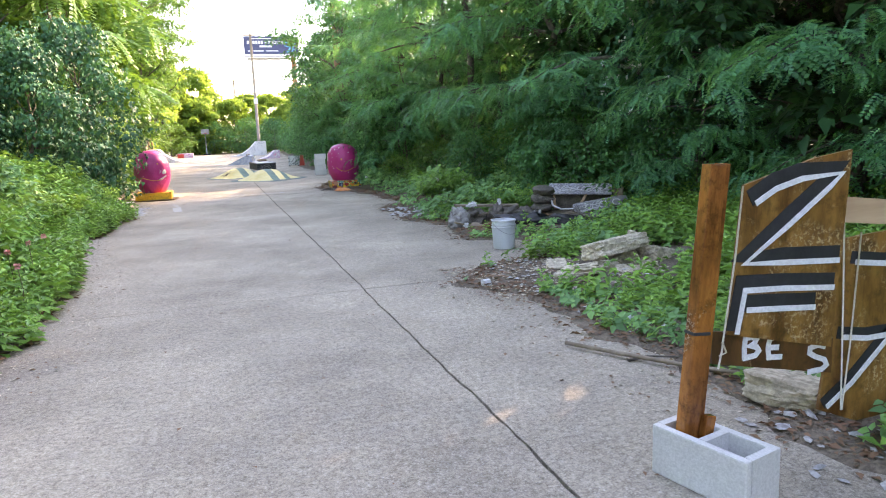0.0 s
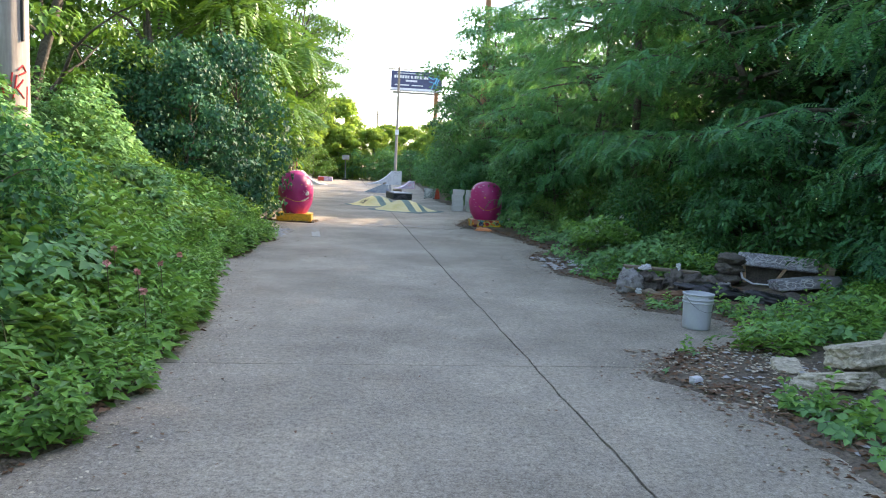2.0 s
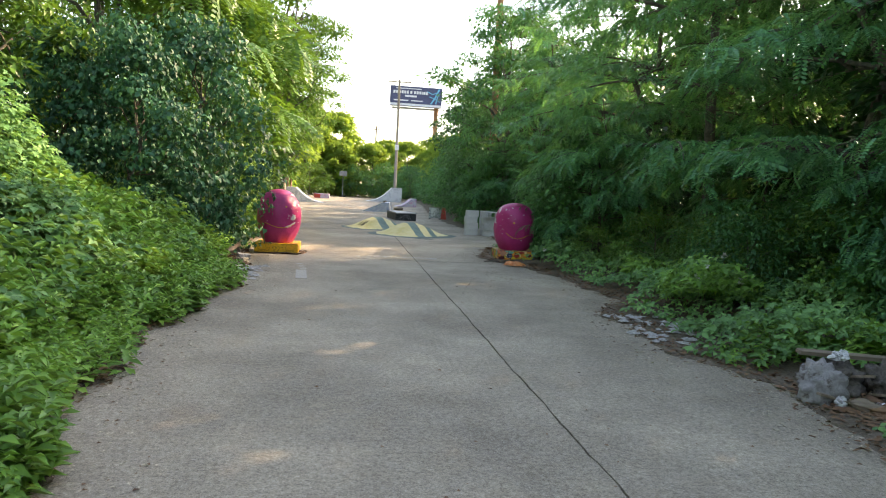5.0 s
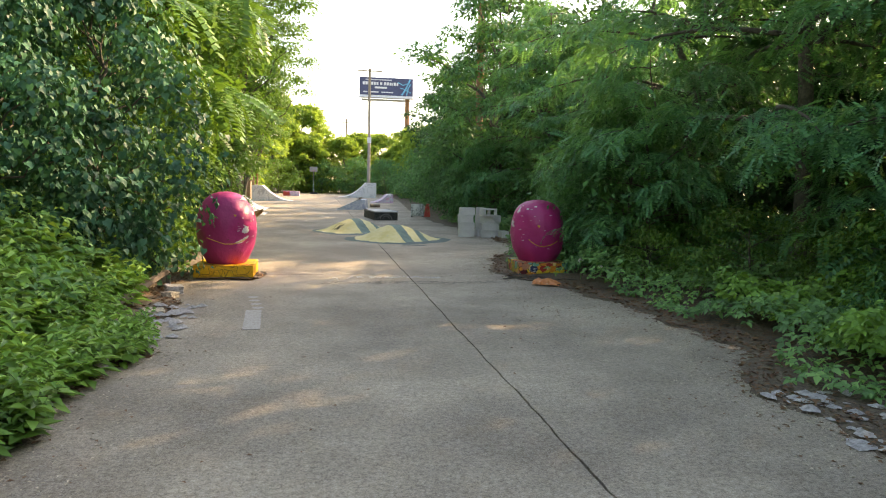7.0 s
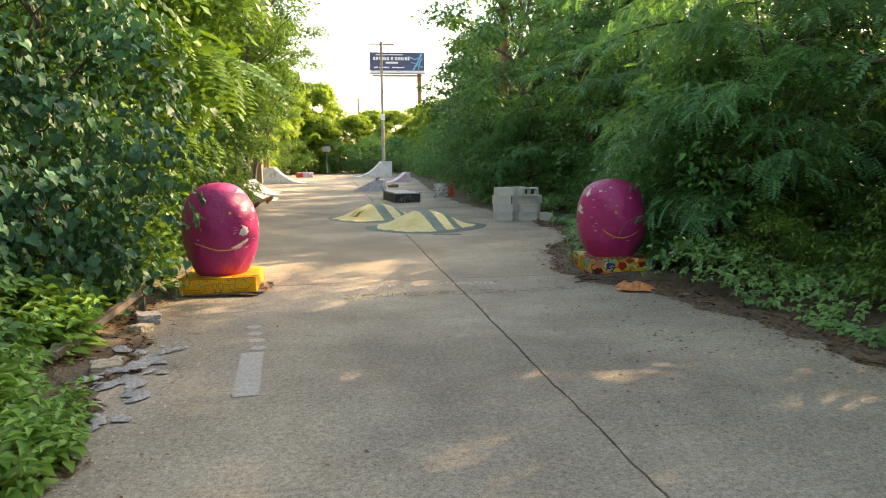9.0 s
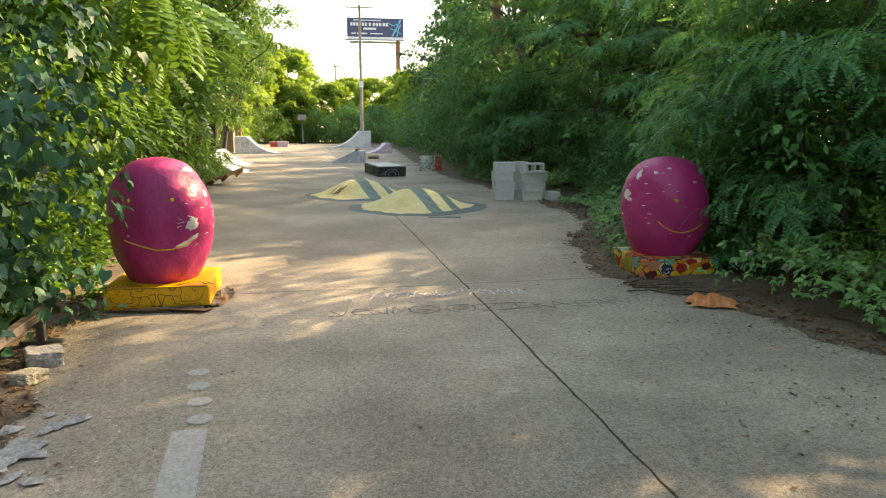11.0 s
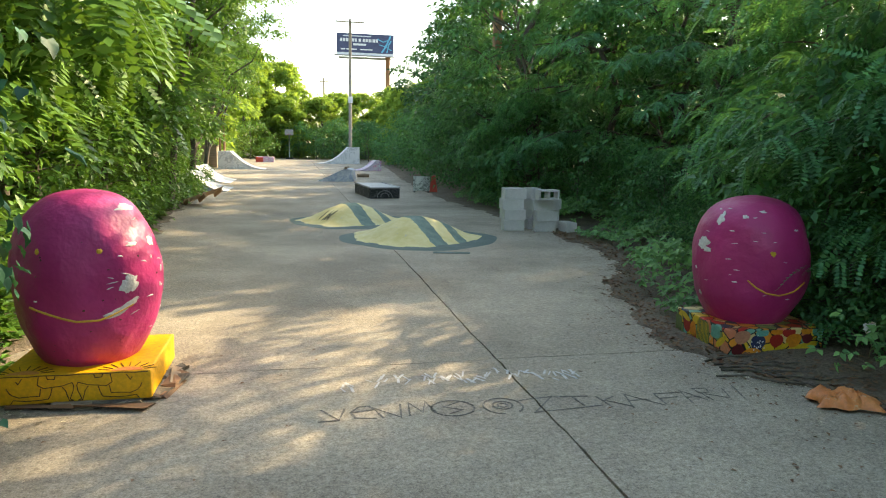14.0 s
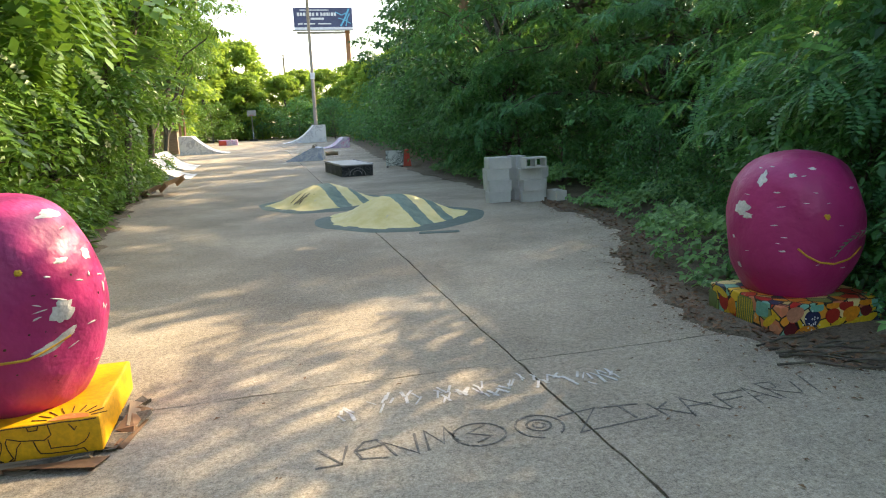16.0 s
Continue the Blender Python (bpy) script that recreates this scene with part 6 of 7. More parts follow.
single("pole_stick", tube(bmesh.new(), [(0, 0, 0.025), (0.17, -0.31, 0.028), (0.36, -0.62, 0.03), (0.62, -1.02, 0.045)], [0.012, 0.0125, 0.0115, 0.01], 8), GREYWOOD, "long weathered wooden pole lying on the concrete", "stick", "", pose(0.78, 2.35, 0), smooth=True)
single("branch", tube(bmesh.new(), [(0, 0, 0.012), (0.12, 0.05, 0.018), (0.3, 0.03, 0.014)], [0.008, 0.007, 0.004], 6), BARK, "thin dead branch on the concrete", "stick", "", pose(0.95, 1.95, 0, 0, 0, -20), smooth=True)

sofa = thing("wrecked_sofa", "rotten grey upholstered sofa, torn open and tagged white", "sofa", "", pose(3.86, 7.8, 0.03, 0, 0, -22) @ Matrix.Diagonal((1.0, 1.0, 0.66, 1.0)))
part("back_panel", one_box((0.92, 0.10, 0.26), pose(0.08, 0.02, 0.57, -24, 3, 0), 0.03), FABRIC, sofa, "sagging grey fabric back with white scribbles")
part("inner_board", one_box((0.95, 0.05, 0.5), pose(0.1, 0.16, 0.28), 0.01), FABRIC_DARK, sofa, "dark bare inner frame")
for k in range(3):
    part("arm_roll", rag((0.42 - 0.02 * k, 0.55, 0.3), 301 + k, 0.12), FABRIC_DARK, sofa, "slumped padded arm fold", True).matrix_basis = pose(-0.5 + 0.015 * k, 0.0, 0.2 + 0.19 * k, 0, -8 + 6 * k, 8 * k)
part("seat_cushion", one_box((0.74, 0.36, 0.2), pose(0.33, -0.26, 0.27, -8, -12, 10), 0.05), FABRIC, sofa, "tilted grey seat cushion")
part("arm_board", one_box((0.07, 0.4, 0.48), pose(0.62, 0.0, 0.36, 0, 4, 0), 0.01), GREYWOOD, sofa)
part("slat", one_box((0.035, 0.03, 0.3), pose(0.12, -0.04, 0.36, 0, 22, 0), 0.003), RAWWOOD, sofa)
part("slat", one_box((0.035, 0.03, 0.36), pose(-0.3, -0.02, 0.34, 0, -4, 0), 0.003), RAWWOOD, sofa)
bm = bmesh.new()
tube(bm, [(-0.36, -0.12, 0.42), (-0.34, -0.16, 0.26), (-0.22, -0.18, 0.17), (0.02, -0.2, 0.18)], [0.01, 0.016, 0.018, 0.008], 8)
part("torn_lining", bm, WHITE_TRASH, sofa, "hanging strip of torn white lining", True)

SCRIBBLE = [[(-0.4, -0.03), (-0.36, 0.05), (-0.3, -0.04), (-0.25, 0.06), (-0.2, 0.0), (-0.12, 0.04), (-0.15, -0.05), (-0.05, -0.02), (-0.02, 0.06)], [(0.0, -0.05), (0.05, 0.06), (0.1, -0.04), (0.16, 0.05), (0.14, -0.02), (0.24, 0.03), (0.3, -0.05), (0.38, 0.02)],
            [(-0.33, -0.07), (-0.1, 0.0), (0.12, -0.07), (0.26, 0.07)]]
for k, pts in enumerate(SCRIBBLE):
    part("scribble", stroke(bmesh.new(), pts, 0.009, 0.003, -0.053 - 0.0008 * k), CHIP, sofa, "white sprayed scribble").matrix_basis = pose(0.08, 0.02, 0.57, -24, 3, 0)
for k in range(3):
    ring = [(-0.22 + 0.2 * k + 0.07 * math.cos(t) * (1 - 0.06 * t), 0.06 * math.sin(t)) for t in np.linspace(0.4, 6.4, 12)]
    part("scribble", stroke(bmesh.new(), ring, 0.009, 0.003, -0.185), CHIP, sofa, "white sprayed scribble").matrix_basis = pose(0.33, -0.26, 0.27, -8, -12, 10)

HEAP = [((2.08, 7.9, 0.12), (0.34, 0.3, 0.36), CLOTH), ((2.38, 8.15, 0.12), (0.5, 0.4, 0.26), FABRIC_DARK), ((2.66, 8.0, 0.13), (0.3, 0.26, 0.34), FABRIC_DARK), ((2.9, 8.1, 0.12), (0.5, 0.36, 0.28), FABRIC_DARK), ((3.1, 7.95, 0.12), (0.34, 0.26, 0.26), FABRIC_DARK),
        ((2.5, 7.6, 0.04), (0.6, 0.4, 0.13), LITTER), ((2.85, 7.4, 0.11), (0.8, 0.26, 0.24), BAGBLACK), ((3.3, 7.1, 0.09), (0.62, 0.24, 0.2), BAGBLACK), ((3.15, 7.75, 0.1), (0.26, 0.18, 0.2), CLOTH), ((2.25, 7.65, 0.04), (0.3, 0.12, 0.1), GREYWOOD),
        ((3.7, 7.2, 0.08), (0.45, 0.24, 0.18), FABRIC_DARK)]
for i, (p, sz, mt) in enumerate(HEAP):
    cloth = mt in (CLOTH, FABRIC_DARK)
    single("rubbish_bag" if mt is BAGBLACK else "rag" if cloth else "debris", rag(sz, 320 + i), mt, "slumped black plastic rubbish bag in the heap" if mt is BAGBLACK else "dirty crumpled rag in the rubbish heap" if cloth else "weathered debris in the rubbish heap", "rubbish", "rubbish heap by the sofa",
           pose(p[0] - 0.1, p[1] - 0.3, p[2], 6 * (i % 3), 5 * (i % 2), 37 * i if i not in (6, 7) else -28), smooth=True)
single("plank", one_box((0.95, 0.07, 0.03), pose(2.5, 7.9, 0.26, 8, 3, -4), 0.004), GREYWOOD, "grey weathered plank across the rubbish heap", "plank")
for k, (x, y, a) in enumerate(((2.2, 7.7, 30), (2.4, 7.5, 75), (2.75, 7.62, 10), (2.3, 7.8, 120), (2.05, 7.5, 15), (2.6, 7.4, 150), (2.95, 7.35, 62), (3.2, 7.1, 168))):
    single("broken_lath", one_box((0.42, 0.04, 0.018), pose(x, y, 0.06 + 0.025 * (k % 4), 6, 14, a), 0.002), GREYWOOD, "thin broken lath in the rubbish heap", "lath", "broken laths")
for i, (p, s) in enumerate([((2.22, 7.75, 0.3), (0.14, 0.09, 0.08)), ((2.62, 7.72, 0.32), (0.07, 0.07, 0.1)), ((2.35, 7.45, 0.03), (0.13, 0.08, 0.04)), ((2.02, 7.45, 0.05), (0.09, 0.06, 0.12)), ((1.5, 2.35, 0.03), (0.10, 0.07, 0.035)), ((1.62, 2.12, 0.03), (0.10, 0.06, 0.03)),
                            ((1.4, 2.62, 0.03), (0.14, 0.1, 0.04)), ((-2.62, 3.3, 0.05), (0.1, 0.06, 0.04)), ((3.6, 19.6, 0.22), (0.15, 0.08, 0.08))]):
    single("scrap", rag(s, 350 + i, 0.38), WHITE_TRASH, "crumpled scrap of white litter", "litter", "white litter scraps", pose(*p, 0, 0, 50 * i))


def chips(name, label, x0, x1, y0, y1, count, size, seed, mat_c, z=0.012, flat=0.45):
    """Loose small pieces strewn over a patch of ground."""
    rr = np.random.default_rng(seed)
    V, Fc = [], []
    base = np.array([(1, 0, 0), (0.2, 0.9, 0.1), (-0.9, 0.3, 0), (-0.5, -0.8, 0.05), (0.4, -0.7, 0), (0.0, 0.0, 0.7)])
    tri = np.array([(0, 1, 5), (1, 2, 5), (2, 3, 5), (3, 4, 5), (4, 0, 5)])
    for i in range(count):
        s = size * rr.uniform(0.3, 1.2) * np.array((1, rr.uniform(0.4, 1), flat))
        a = rr.uniform(0, math.tau)
        p = base * rr.uniform(0.7, 1.2, (6, 1)) * s
        q = np.stack([p[:, 0] * math.cos(a) - p[:, 1] * math.sin(a), p[:, 0] * math.sin(a) + p[:, 1] * math.cos(a), p[:, 2]], 1)
        px, py = rr.uniform(x0, x1), rr.uniform(y0, y1)
        out_r, out_l = px - float(right_edge(py)), float(left_edge(py)) - px
        low = float(bank_right(out_r, py)) if out_r > 0 else float(bank_left(out_l, py)) if out_l > 0 else 0.0
        V.append(q + (px, py, z * 0.5 + low))
        Fc.append(tri + 6 * i)
    return single(name, mesh_from(name, np.concatenate(V), np.concatenate(Fc)), mat_c, label, "debris", kind="stuff")


def edge_grit(name, label, edge, side, y0, y1, count, size, seed, mat_c):
    """Fine loose grit washed up along the road's edge."""
    rr = np.random.default_rng(seed)
    y = rr.uniform(y0, y1, count)
    x = edge(y) - side * (rr.random(count) ** 2.2 * 0.55 - 0.04)
    p = np.stack([x, y, np.full(count, 0.003)], 1)
    a = rr.uniform(0, math.tau, count)
    way = np.stack([np.cos(a), np.sin(a), np.full(count, 0.12)], 1)
    single(name, scatter(name, p, way, np.tile((0.0, 0.0, 1.0), (count, 1)), size * rr.uniform(0.4, 1.3, count), BLADE), mat_c, label, "debris", kind="stuff")


edge_grit("grit", "pale sandy grit along the weedy road edge", left_edge, -1, 1.0, 22.0, 3600, 0.026, 421, RUBBLE)
edge_grit("leaf_litter", "dead leaf scraps along the weedy road edge", left_edge, -1, 1.0, 22.0, 500, 0.032, 422, LITTER)
edge_grit("grit", "pale sandy grit along the shaded road edge", right_edge, 1, 1.0, 22.0, 3600, 0.026, 423, RUBBLE)
edge_grit("leaf_litter", "dead leaf scraps along the shaded road edge", right_edge, 1, 1.0, 26.0, 1100, 0.032, 424, LITTER)
chips("gravel", "loose grey and white gravel on the verge", 0.85, 2.5, 3.5, 4.95, 800, 0.021, 401, RUBBLE)
chips("litter_bits", "brown twigs and dead leaf bits on the dirt", 0.8, 2.2, 3.3, 5.0, 800, 0.022, 411, LITTER, 0.014, 0.2)
chips("litter_bits", "brown dead leaves along the shaded road edge", 2.15, 3.5, 8.4, 16.4, 2200, 0.032, 412, LITTER, 0.012, 0.16)
chips("litter_bits", "dead leaves and scraps round the rubbish heap", 1.9, 3.4, 6.7, 8.1, 700, 0.04, 413, LITTER, 0.03, 0.25)
chips("gravel", "loose pale gravel on the dirt", 1.2, 2.3, 3.5, 5.0, 160, 0.03, 406, RUBBLE_GREY, 0.02)
chips("rubble_bits", "pale broken mortar bits along the verge", 1.6, 2.2, 9.3, 10.7, 60, 0.09, 402, RUBBLE_GREY)
chips("rubble_bits", "flat grey broken slates beside the road", -3.0, -2.5, 12.7, 14.4, 60, 0.085, 403, RUBBLE_GREY, 0.02, 0.55)
chips("rubble_bits", "bits of slate and stone by the sign", 0.85, 1.4, 0.4, 1.1, 26, 0.05, 404, RUBBLE_GREY)
chips("gravel", "small stones on the dirt edge", 1.2, 1.9, 2.1, 3.6, 60, 0.03, 405, RUBBLE_GREY)


def litter(name, label, count, seed, spots, size, mat_l):
    """Dry leaves and flakes lying about."""
    rr = np.random.default_rng(seed)
    pos = []
    for (x0, x1, y0, y1, share) in spots:
        n = int(count * share)
        pos.append(np.stack([rr.uniform(x0, x1, n), rr.uniform(y0, y1, n), np.full(n, 0.006) + rr.random(n) * 0.004], 1))
    pos = np.concatenate(pos)
    n = len(pos)
    a = rr.uniform(0, math.tau, n)
    way = np.stack([np.cos(a), np.sin(a), rr.uniform(-0.05, 0.2, n)], 1)
    up = rr.normal(size=(n, 3)) * 0.15 + np.array((0, 0, 1))
    return single(name, scatter(name, pos, way, up, size * rr.uniform(0.4, 1.2, n), BLADE), mat_l, label, "dead leaves", kind="stuff")


def edge_litter(name, label, edge, side, y0, y1, count, seed, width, size, mat_l, lift):
    rr = np.random.default_rng(seed)
    y = rr.uniform(y0, y1, count)
    u = np.abs(rr.normal(size=count)) * width * 1.3 - 0.45 * width * (rr.random(count) < 0.25)
    x = edge(y) + side * u
    z = np.where(u > 0, lift(np.maximum(u, 0), y), 0.0) + 0.006 + rr.random(count) * 0.01
    a = rr.uniform(0, math.tau, count)
    way = np.stack([np.cos(a), np.sin(a), rr.uniform(-0.1, 0.3, count)], 1)
    up = rr.normal(size=(count, 3)) * 0.3 + np.array((0, 0, 1))
    return single(name, scatter(name, np.stack([x, y, z], 1), way, up, size * rr.uniform(0.4, 1.2, count), BLADE), mat_l, label, "dead leaves", kind="stuff")


litter("leaf_litter", "scattered dark dry leaves on the concrete", 300, 411, [(-2.2, 1.0, 0, 10, 0.3), (-2.4, 1.8, 10, 18, 0.35), (-3, 2, 18, 32, 0.15), (0.2, 1.6, 12, 16, 0.2), (0.9, 2.1, 13.2, 16.4, 0.5), (0.9, 2.4, 3.7, 4.9, 0.8), (1.9, 3.4, 7.0, 8.2, 0.8)], 0.034, LITTER)
edge_litter("leaf_litter", "brown leaf litter along the right verge", right_edge, 1, 8.0, 24.0, 3600, 412, 0.2, 0.05, LITTER, bank_right)
edge_litter("leaf_litter", "brown leaf litter along the left verge", left_edge, -1, 0.0, 17.0, 2600, 413, 0.12, 0.06, LITTER, bank_left)
edge_litter("leaf_litter", "dry leaves and twigs on the near verge", right_edge, 1, 0.0, 8.0, 2200, 414, 0.25, 0.05, LITTER, bank_right)

twigs = thing("dead_twigs", "dead black twigs spread over the concrete by the plinth", "twigs")
rr = np.random.default_rng(65)
for i in range(10):
    a = rr.uniform(-0.5, 0.5)
    x, y = 1.3 + rr.uniform(-0.1, 0.4), 16.5 + rr.uniform(-0.25, 0.25)
    pts = [(x, y, 0.01)]
    for k in range(4):
        a += rr.uniform(-0.5, 0.5)
        pts.append((pts[-1][0] + 0.19 * math.cos(a), pts[-1][1] + 0.19 * math.sin(a), 0.012 + rr.uniform(0, 0.025)))
    part("twig", tube(bmesh.new(), pts, [0.008, 0.007, 0.006, 0.005, 0.003], 5), BARK, twigs, "", True)

bm = bmesh.new()
bmesh.ops.create_grid(bm, x_segments=22, y_segments=16, size=0.5)
for v in bm.verts:
    p = v.co.copy()
    edge = 1 - min(1, max(abs(p.x), abs(p.y)) * 2)
    w = 0.78 + 0.1 * math.sin(p.y * 9) + 0.1 * math.sin(p.x * 13 + 1) + 0.25 * noise.noise(p * 4)
    n3 = abs(noise.noise(p * 5)) * 1.5 + abs(noise.noise(p * 12)) * 0.9
    v.co = Vector((p.x * 0.42 * w, p.y * 0.28 * w, max(0.004, 0.03 * min(1, edge * 4) + 0.04 * n3 * min(1, edge * 5) + 0.012)))
single("plastic_bag", bm, BAG, "crumpled orange plastic bag on the leaf litter", "bag", "", pose(1.8, 15.72, 0.01, 0, 0, -24), smooth=True)

rail = thing("skate_rail", "rusty steel grind rail lying half in the weeds", "rail", "", pose(0, 0, 0))
part("bar", one_box((0.062, 2.3, 0.055), pose(-3.16, 14.75, 0.21, 1.5, 0, -1.0), 0.006), RUST, rail)
for x, y in ((-3.175, 14.0), (-3.145, 15.6)):
    part("leg", one_box((0.05, 0.05, 0.18), pose(x, y, 0.09), 0.004), STEEL, rail)
    part("foot", one_box((0.26, 0.05, 0.02), pose(x, y, 0.04), 0.003), STEEL, rail)

# ---- paint on the road ----
paint = single("road_paint", ground_stroke(bmesh.new(), [(-1.91, 13.13), (-1.97, 14.02)], 0.16, 0.0045, 0.003), FADED, "faded white painted bar on the concrete", "road marking")
for k in range(4):
    bm = bmesh.new()
    bmesh.ops.create_circle(bm, cap_ends=True, segments=20, radius=0.062)
    single("painted_dot", bm, FADED, "round white painted dot on the concrete", "road marking", "row of painted dots", pose(-1.945 - 0.037 * k, 14.19 + 0.235 * k, 0.005))


single("road_paint", ground_stroke(bmesh.new(), [(0.56, 21.84), (0.98, 21.75)], 0.16, 0.0045, 0.003), SKIRT, "dark green painted patch on the concrete", "road marking")


def loop(cx, cy, rx, ry, turns=1.0, n=20, a0=0.3):
    return [(cx + rx * (1 - 0.0 * i / n) * math.cos(a0 + i * math.tau * turns / n), cy + ry * math.sin(a0 + i * math.tau * turns / n)) for i in range(n + 1)]


scrawl = thing("chalk_scrawl", "faint charcoal scrawl drawn across the concrete", "graffiti")
def scrawled(width, *lines):
    for pts in lines:
        part("drawn_line", ground_stroke(bmesh.new(), pts, width * 0.85, 0.0025, 0.001), CHALK, scrawl)


scrawled(0.016, [(-1.25, 16.15), (-1.16, 15.99), (-1.12, 16.15)], [(-1.27, 15.985), (-1.16, 15.99)])
scrawled(0.015, [(-1.08, 16.09), (-0.96, 16.11), (-0.98, 16.17), (-1.04, 16.165), (-1.09, 16.09), (-1.07, 16.01), (-0.96, 15.985)])
scrawled(0.016, [(-0.92, 15.99), (-0.96, 16.14), (-0.82, 15.98), (-0.8, 16.17)], [(-0.77, 15.99), (-0.75, 16.19), (-0.69, 16.03), (-0.65, 16.19), (-0.62, 16.03)])
scrawled(0.013, loop(-0.51, 16.065, 0.125, 0.115), [(-0.46, 16.15), (-0.56, 16.09), (-0.46, 16.03), (-0.54, 15.99)])
scrawled(0.014, loop(-0.215, 16.05, 0.115, 0.12, 0.86, 24, -0.9), loop(-0.215, 16.06, 0.058, 0.06), loop(-0.215, 16.06, 0.028, 0.03))
scrawled(0.016, [(-0.09, 16.12), (0.12, 16.15), (-0.06, 15.925), (0.36, 15.965)], [(0.16, 16.14), (0.34, 16.12)], [(0.24, 16.12), (0.26, 15.98)])
scrawled(0.014, [(0.39, 16.1), (0.41, 15.94)], [(0.49, 16.09), (0.41, 16.04), (0.54, 15.915)], [(0.53, 15.9), (0.575, 16.11), (0.73, 15.91)], [(0.56, 16.01), (0.69, 16.01)])
scrawled(0.012, [(0.75, 15.92), (0.76, 16.09), (0.93, 16.09)], [(0.76, 16.01), (0.88, 16.02)], [(0.92, 15.92), (0.95, 16.12), (1.04, 15.93)], [(0.94, 16.0), (1.02, 16.0)])
scrawled(0.01, [(1.07, 15.93), (1.05, 16.14), (1.14, 16.13), (1.12, 16.06), (1.05, 16.06), (1.19, 15.95)], [(1.34, 16.15), (1.28, 15.93)], [(1.24, 16.1), (1.2, 15.96)])
worn = thing("worn_lettering", "worn white painted marks, no longer readable, on concrete", "graffiti")
rr = np.random.default_rng(66)
for k, (x, y) in enumerate([(-1.08, 16.5), (-0.88, 16.56), (-0.72, 16.6), (-0.55, 16.54), (-0.43, 16.55), (-0.31, 16.55), (-0.17, 16.56), (-0.04, 16.58), (0.08, 16.56), (0.2, 16.53), (0.32, 16.52), (0.43, 16.52)]):
    for j in range(7 if k in (3, 5, 11) else 5):
        xx, yy = x + rr.uniform(-0.05, 0.045), y + rr.uniform(-0.1, 0.06)
        part("worn_mark", ground_stroke(bmesh.new(), [(xx, yy), (xx + rr.uniform(-0.05, 0.05), yy + rr.uniform(0.04, 0.1))], rr.uniform(0.008, 0.02), 0.0025 + 0.0004 * j, 0.001), WORN, worn)


# ---- poles, wires, billboard, hoop ----
def pole(label, x, y, h, r0, r1, mat_p, arms=(), lean=0.0):
    ob = thing("utility_pole", label, "utility pole", "", pose(x, y, 0, 0, lean, 0))
    part("shaft", tube(bmesh.new(), [(0, 0, -0.2), (0, 0, h * 0.5), (0, 0, h)], [r0, (r0 + r1) / 2, r1], 16), mat_p, ob, "", True)
    for z, w in arms:
        part("crossarm", one_box((w, 0.09, 0.11), pose(0, -r1 - 0.04, z), 0.008), GREYWOOD, ob)
        for sx in (-0.46, -0.28, 0.28, 0.46):
            part("insulator", lathe([(0.0, 0.0), (0.02, 0.0), (0.045, 0.03), (0.03, 0.06), (0.045, 0.08), (0.02, 0.12), (0, 0.12)], 10), STEEL, ob, "small insulator").matrix_basis = pose(sx * w, -r1 - 0.04, z + 0.055)
    return ob


near_pole = pole("thick weathered grey wooden pole with red spray tag", -5.35, 9.0, 11.5, 0.2, 0.175, POLE)
bm = bmesh.new()
for pts in [[(-0.10, 1.90), (-0.06, 1.70)], [(-0.10, 1.90), (-0.02, 1.74), (0.0, 1.92)], [(0.0, 1.66), (0.03, 1.9)], [(0.08, 1.86), (0.03, 1.77), (0.09, 1.68)], [(0.11, 1.6), (0.12, 1.8)], [(0.04, 1.95), (0.08, 2.0), (0.11, 1.94), (0.05, 1.9)], [(0.02, 1.6), (0.1, 1.58)]]:
    for (x0, z0), (x1, z1) in zip(pts, pts[1:]):
        q = []
        for i in range(4):
            t = i / 3
            ang = (x0 + (x1 - x0) * t) * 1.5 / 0.2 + radians(-62)
            q.append((0.193 * math.cos(ang), 0.193 * math.sin(ang), 2.02 + 1.2 * (z0 - 1.75 + (z1 - z0) * t)))
        tube(bm, q, 0.011, 5)
part("spray_tag", bm, SPRAY, near_pole, "red sprayed tag strokes")
part("cable_guard", one_box((0.04, 0.035, 6.0), pose(0.17, -0.09, 5.6), 0.006), BLACK, near_pole, "dark cable guard strip")
far_pole = pole("tall slim wooden utility pole with one crossarm", 3.45, 76.0, 12.6, 0.17, 0.12, POLE, [(12.35, 2.5)])
part("sign_plate", one_box((0.4, 0.03, 0.55), pose(0, -0.2, 5.6), 0.004), WHITE_TRASH, far_pole, "small white plate")
pole("tall brown wooden pole among the roadside trees", 5.3, 35.4, 12.5, 0.17, 0.14, POLE_BROWN, [(12.0, 2.2)])
pole("thin distant wooden pole behind the trees", 2.5, 112.0, 10.9, 0.16, 0.12, POLE, [(10.3, 1.2)])
for k, (x0, x1) in enumerate(((4.3, 2.3), (4.9, 2.9), (5.8, 4.0), (6.3, 4.6))):
    pts = [(x0 + (x1 - x0) * t, 35.3 + 40.6 * t, 12.15 + 0.3 * t - 2.2 * t * (1 - t)) for t in np.linspace(0, 1, 15)]
    single("overhead_wire", tube(bmesh.new(), pts, 0.009, 5), WIRE, "thin sagging overhead wire between the poles", "wire", "overhead wires")
    pts = [(x0 + 1.5 * t, 35.3 - 55 * t, 12.15 - 2.2 * t * (1 - t)) for t in np.linspace(0, 1, 15)]
    single("overhead_wire", tube(bmesh.new(), pts, 0.009, 5), WIRE, "thin sagging overhead wire above the trees", "wire", "overhead wires")

board = thing("billboard", "large navy billboard on a steel post above the trees", "billboard", "", pose(11.0, 140, 0))
part("panel", one_box((10.25, 0.4, 3.3), pose(0, 0, 19.75), 0.03), NAVY, board)
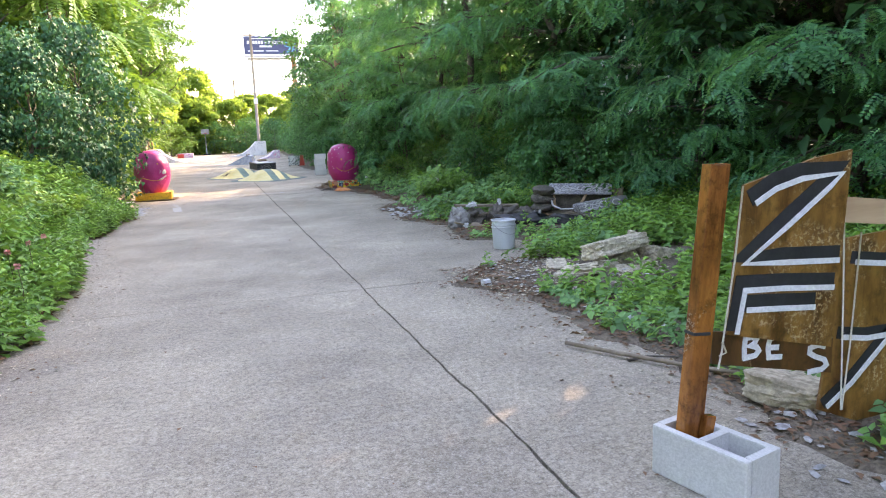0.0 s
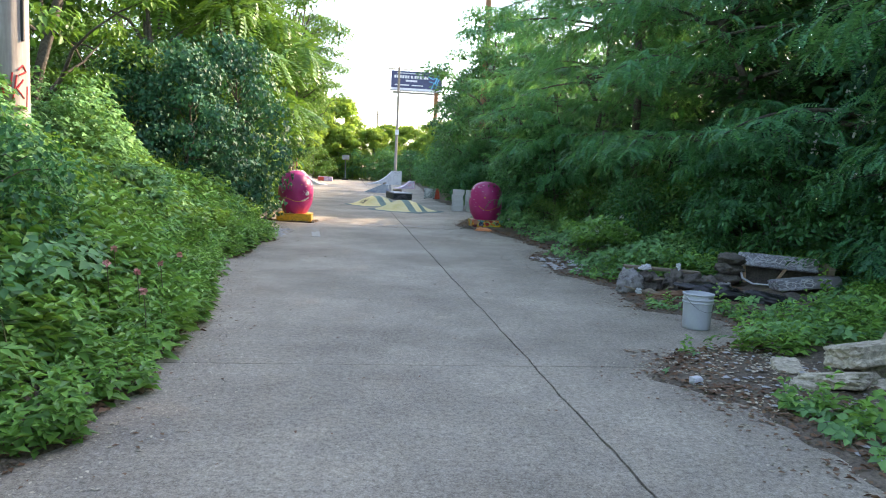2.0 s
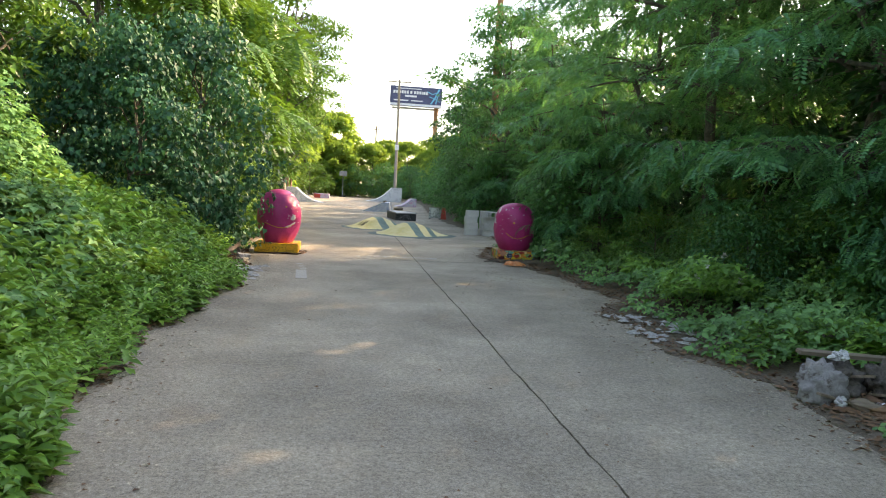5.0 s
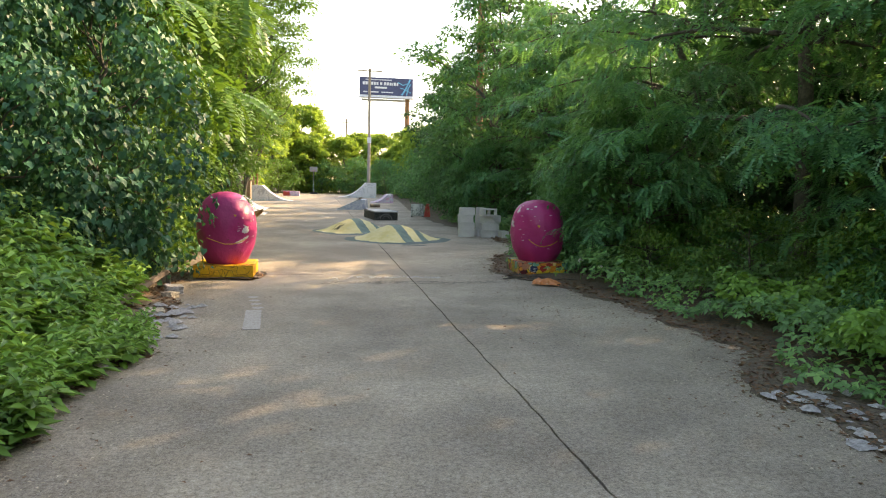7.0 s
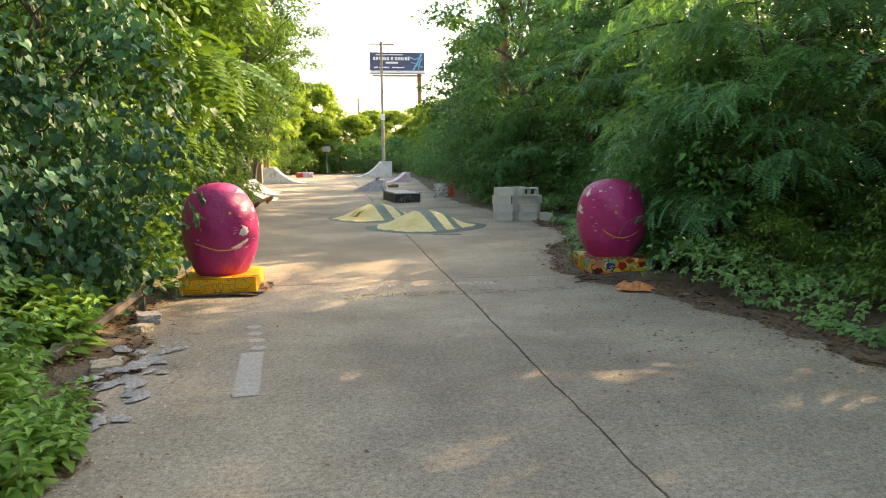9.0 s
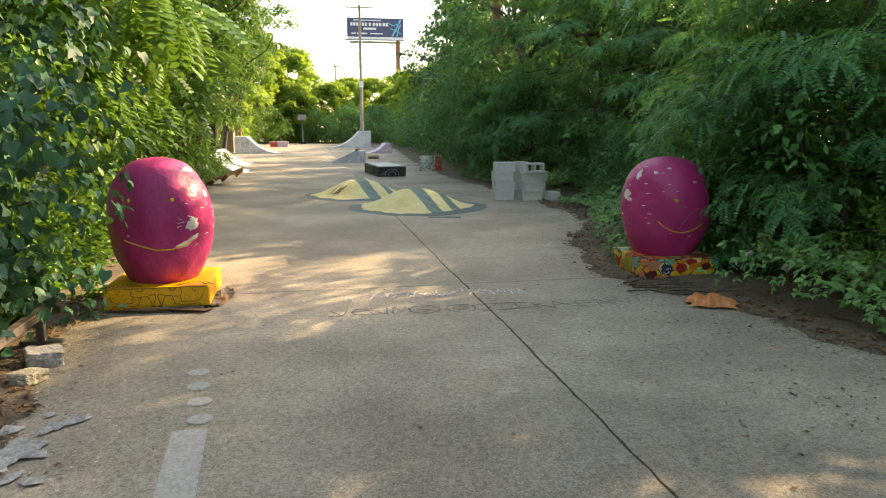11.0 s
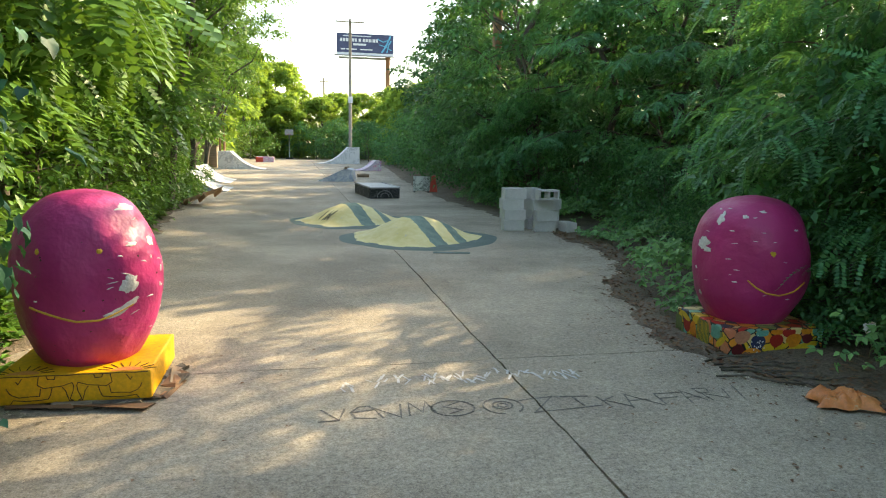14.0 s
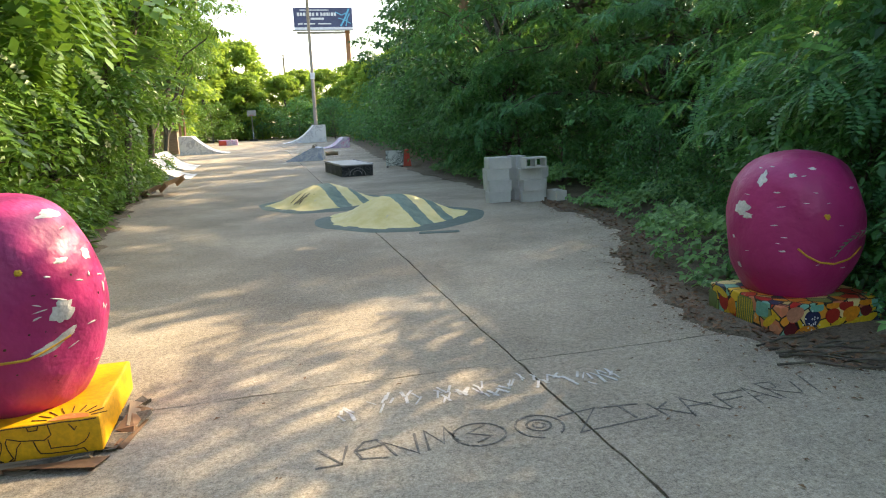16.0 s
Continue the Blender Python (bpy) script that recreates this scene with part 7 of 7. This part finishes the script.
part("base_trim", one_box((10.25, 0.45, 0.42), pose(0, -0.02, 17.86), 0.02), PRINT, board, "pale trim strip")
part("catwalk", one_box((10.8, 1.0, 0.12), pose(-0.2, -0.6, 17.5), 0.01), STEEL, board)
part("post", tube(bmesh.new(), [(4.1, 0.3, -0.2), (4.1, 0.3, 18)], 0.42, 14), POLE_BROWN, board, "rust-brown steel post", True)
part("beam", one_box((9.4, 0.3, 0.4), pose(0, 0.3, 17.2), 0.02), STEEL, board)
x = -4.5
for wd in (0.38, 0.4, 0.42, 0.38, 0.36, 0.38, 0.0, 0.4, 0.0, 0.38, 0.42, 0.38, 0.16, 0.4, 0.34):
    if wd:
        part("headline_bar", one_box((wd, 0.02, 0.55), pose(x + wd / 2, -0.215, 20.25)), PRINT, board, "pale printed letter block")
        x += wd + 0.13
    else:
        x += 0.2
bm = bmesh.new()
for x0, x1, z, h in ((-2.2, 0.1, 19.5, 0.34), (-4.4, -3.6, 18.65, 0.22), (-3.4, -1.5, 18.65, 0.22), (-1.0, 1.3, 18.65, 0.18), (-4.0, 1.0, 20.95, 0.16)):
    box(bm, (x1 - x0, 0.02, h), pose((x0 + x1) / 2, -0.215, z))
part("small_print", bm, PRINT, board, "pale unreadable printed lines")
bm = bmesh.new()
for pts, w in (([(2.2, 20.6), (3.2, 20.1), (4.2, 20.5)], 0.16), ([(3.0, 18.3), (3.7, 19.4), (4.5, 21.1)], 0.3), ([(2.6, 19.6), (3.6, 19.3), (4.7, 18.7)], 0.14), ([(3.9, 18.3), (4.2, 19.6), (4.6, 20.3)], 0.2)):
    stroke(bm, pts, w, 0.02, -0.215)
part("cyan_streaks", bm, CYAN, board, "cyan printed streaks")

hoop = thing("basketball_hoop", "small freestanding basketball hoop at the road's end", "basketball hoop", "", pose(-2.1, 88.0, 0))
part("post", tube(bmesh.new(), [(0, 0, 0), (0, 0, 2.6)], 0.06, 10), STEEL, hoop, "", True)
part("backboard", one_box((0.9, 0.05, 0.6), pose(0, -0.1, 2.8), 0.02), STEEL, hoop)
ring = [(0.23 * math.cos(a), -0.4 + 0.23 * math.sin(a), 2.6) for a in np.linspace(0, math.tau, 17)]
part("rim", tube(bmesh.new(), ring, 0.015, 6, False), RED, hoop)
part("base", one_box((0.8, 0.9, 0.15), pose(0, 0.1, 0.075), 0.03), BLACK, hoop)


# ---- flowers and stray stems ----
def flower(name, label, x, y, z, size, petal, seed):
    ob = thing(name, label, "flower", "roadside flowers", pose(x, y, 0))
    part("stem", tube(bmesh.new(), [(0, 0, 0.0), (0.02, 0, z * 0.6), (0, 0.01, z)], 0.003, 5), STEM, ob)
    rr = np.random.default_rng(seed)
    n = 14
    d = unit(rr.normal(size=(n, 3)) + np.array((0, 0, 0.3)))
    me = scatter("petals", np.tile(np.array((0.0, 0.01, z)), (n, 1)) + d * size * 0.15, d, rr.normal(size=(n, 3)), np.full(n, size), HEART)
    part("petals", me, petal, ob)


for i, (x, y, z) in enumerate([(-2.62, 5.1, 0.55), (-2.75, 5.0, 0.5), (-2.58, 4.55, 0.45), (-2.85, 4.7, 0.6), (-3.0, 5.3, 0.62), (-2.7, 6.0, 0.5)]):
    flower("pink_flower", "small pink flower among the weeds", x, y, z, 0.028, PETAL, 500 + i)
for i, (x, y, z) in enumerate([(2.55, 16.35, 0.28), (2.75, 16.1, 0.2), (2.65, 10.6, 0.5), (2.9, 10.9, 0.6), (3.05, 10.4, 0.5), (3.3, 11.2, 0.7)]):
    flower("white_flower", "cluster of small white blossom on the brambles", x, y, z, 0.045, BLOSSOM, 520 + i)

rr = np.random.default_rng(68)
d = unit(rr.normal(size=(70, 3)) + np.array((-0.9, -0.7, 0.2)))
spot = np.array((6.0, 7.7, 2.0)) + d * np.array((1.5, 1.5, 1.6))
spot = np.repeat(spot, 5, axis=0) + rr.normal(size=(350, 3)) * 0.025
single("honeysuckle_blossom", scatter("honeysuckle_blossom", spot, rr.normal(size=(350, 3)), rr.normal(size=(350, 3)), rr.uniform(0.03, 0.055, 350), HEART), BLOSSOM, "cream honeysuckle blossom hanging in the dark vines", "blossom", kind="stuff")

bm = bmesh.new()
rr = np.random.default_rng(67)
for i in range(46):
    y = rr.uniform(-1, 9)
    u = rr.uniform(0.4, 2.6)
    x = float(left_edge(y)) - u
    z = float(bank_left(u, y))
    h = rr.uniform(0.5, 1.0)
    dx, dy = rr.uniform(-0.2, 0.2, 2)
    tube(bm, [(x, y, z), (x + dx * 0.4, y + dy * 0.4, z + h * 0.6), (x + dx, y + dy, z + h)], [0.005, 0.004, 0.002], 4)
single("dry_stems", bm, STEM, "thin dry stalks standing in the weeds", "weeds", kind="stuff")

dead = thing("dead_branch_tree", "bare grey branches reaching out from the trees", "tree", "", pose(-4.2, 29.0, 0))
bm = bmesh.new()
rr = np.random.default_rng(68)
pts = limb(bm, (0, 0, -0.1), (0.9, 0, 8.6), 0.08, 0.015, rr, 8, 0.08)
part("trunk", bm, BARK, dead, "", True)
for k in range(12):
    bm = bmesh.new()
    p = pts[3 + k % 5]
    a = rr.uniform(-1.2, 1.2)
    q = p + Vector((math.cos(a), math.sin(a) * 0.6, rr.uniform(0.2, 0.9))) * rr.uniform(0.7, 1.5)
    end = limb(bm, p, q, 0.02, 0.004, rr, 5, 0.2)
    limb(bm, end[3], q + Vector((0.4, 0.1, 0.4)), 0.008, 0.002, rr, 3, 0.2)
    part("branch", bm, BARK, dead)
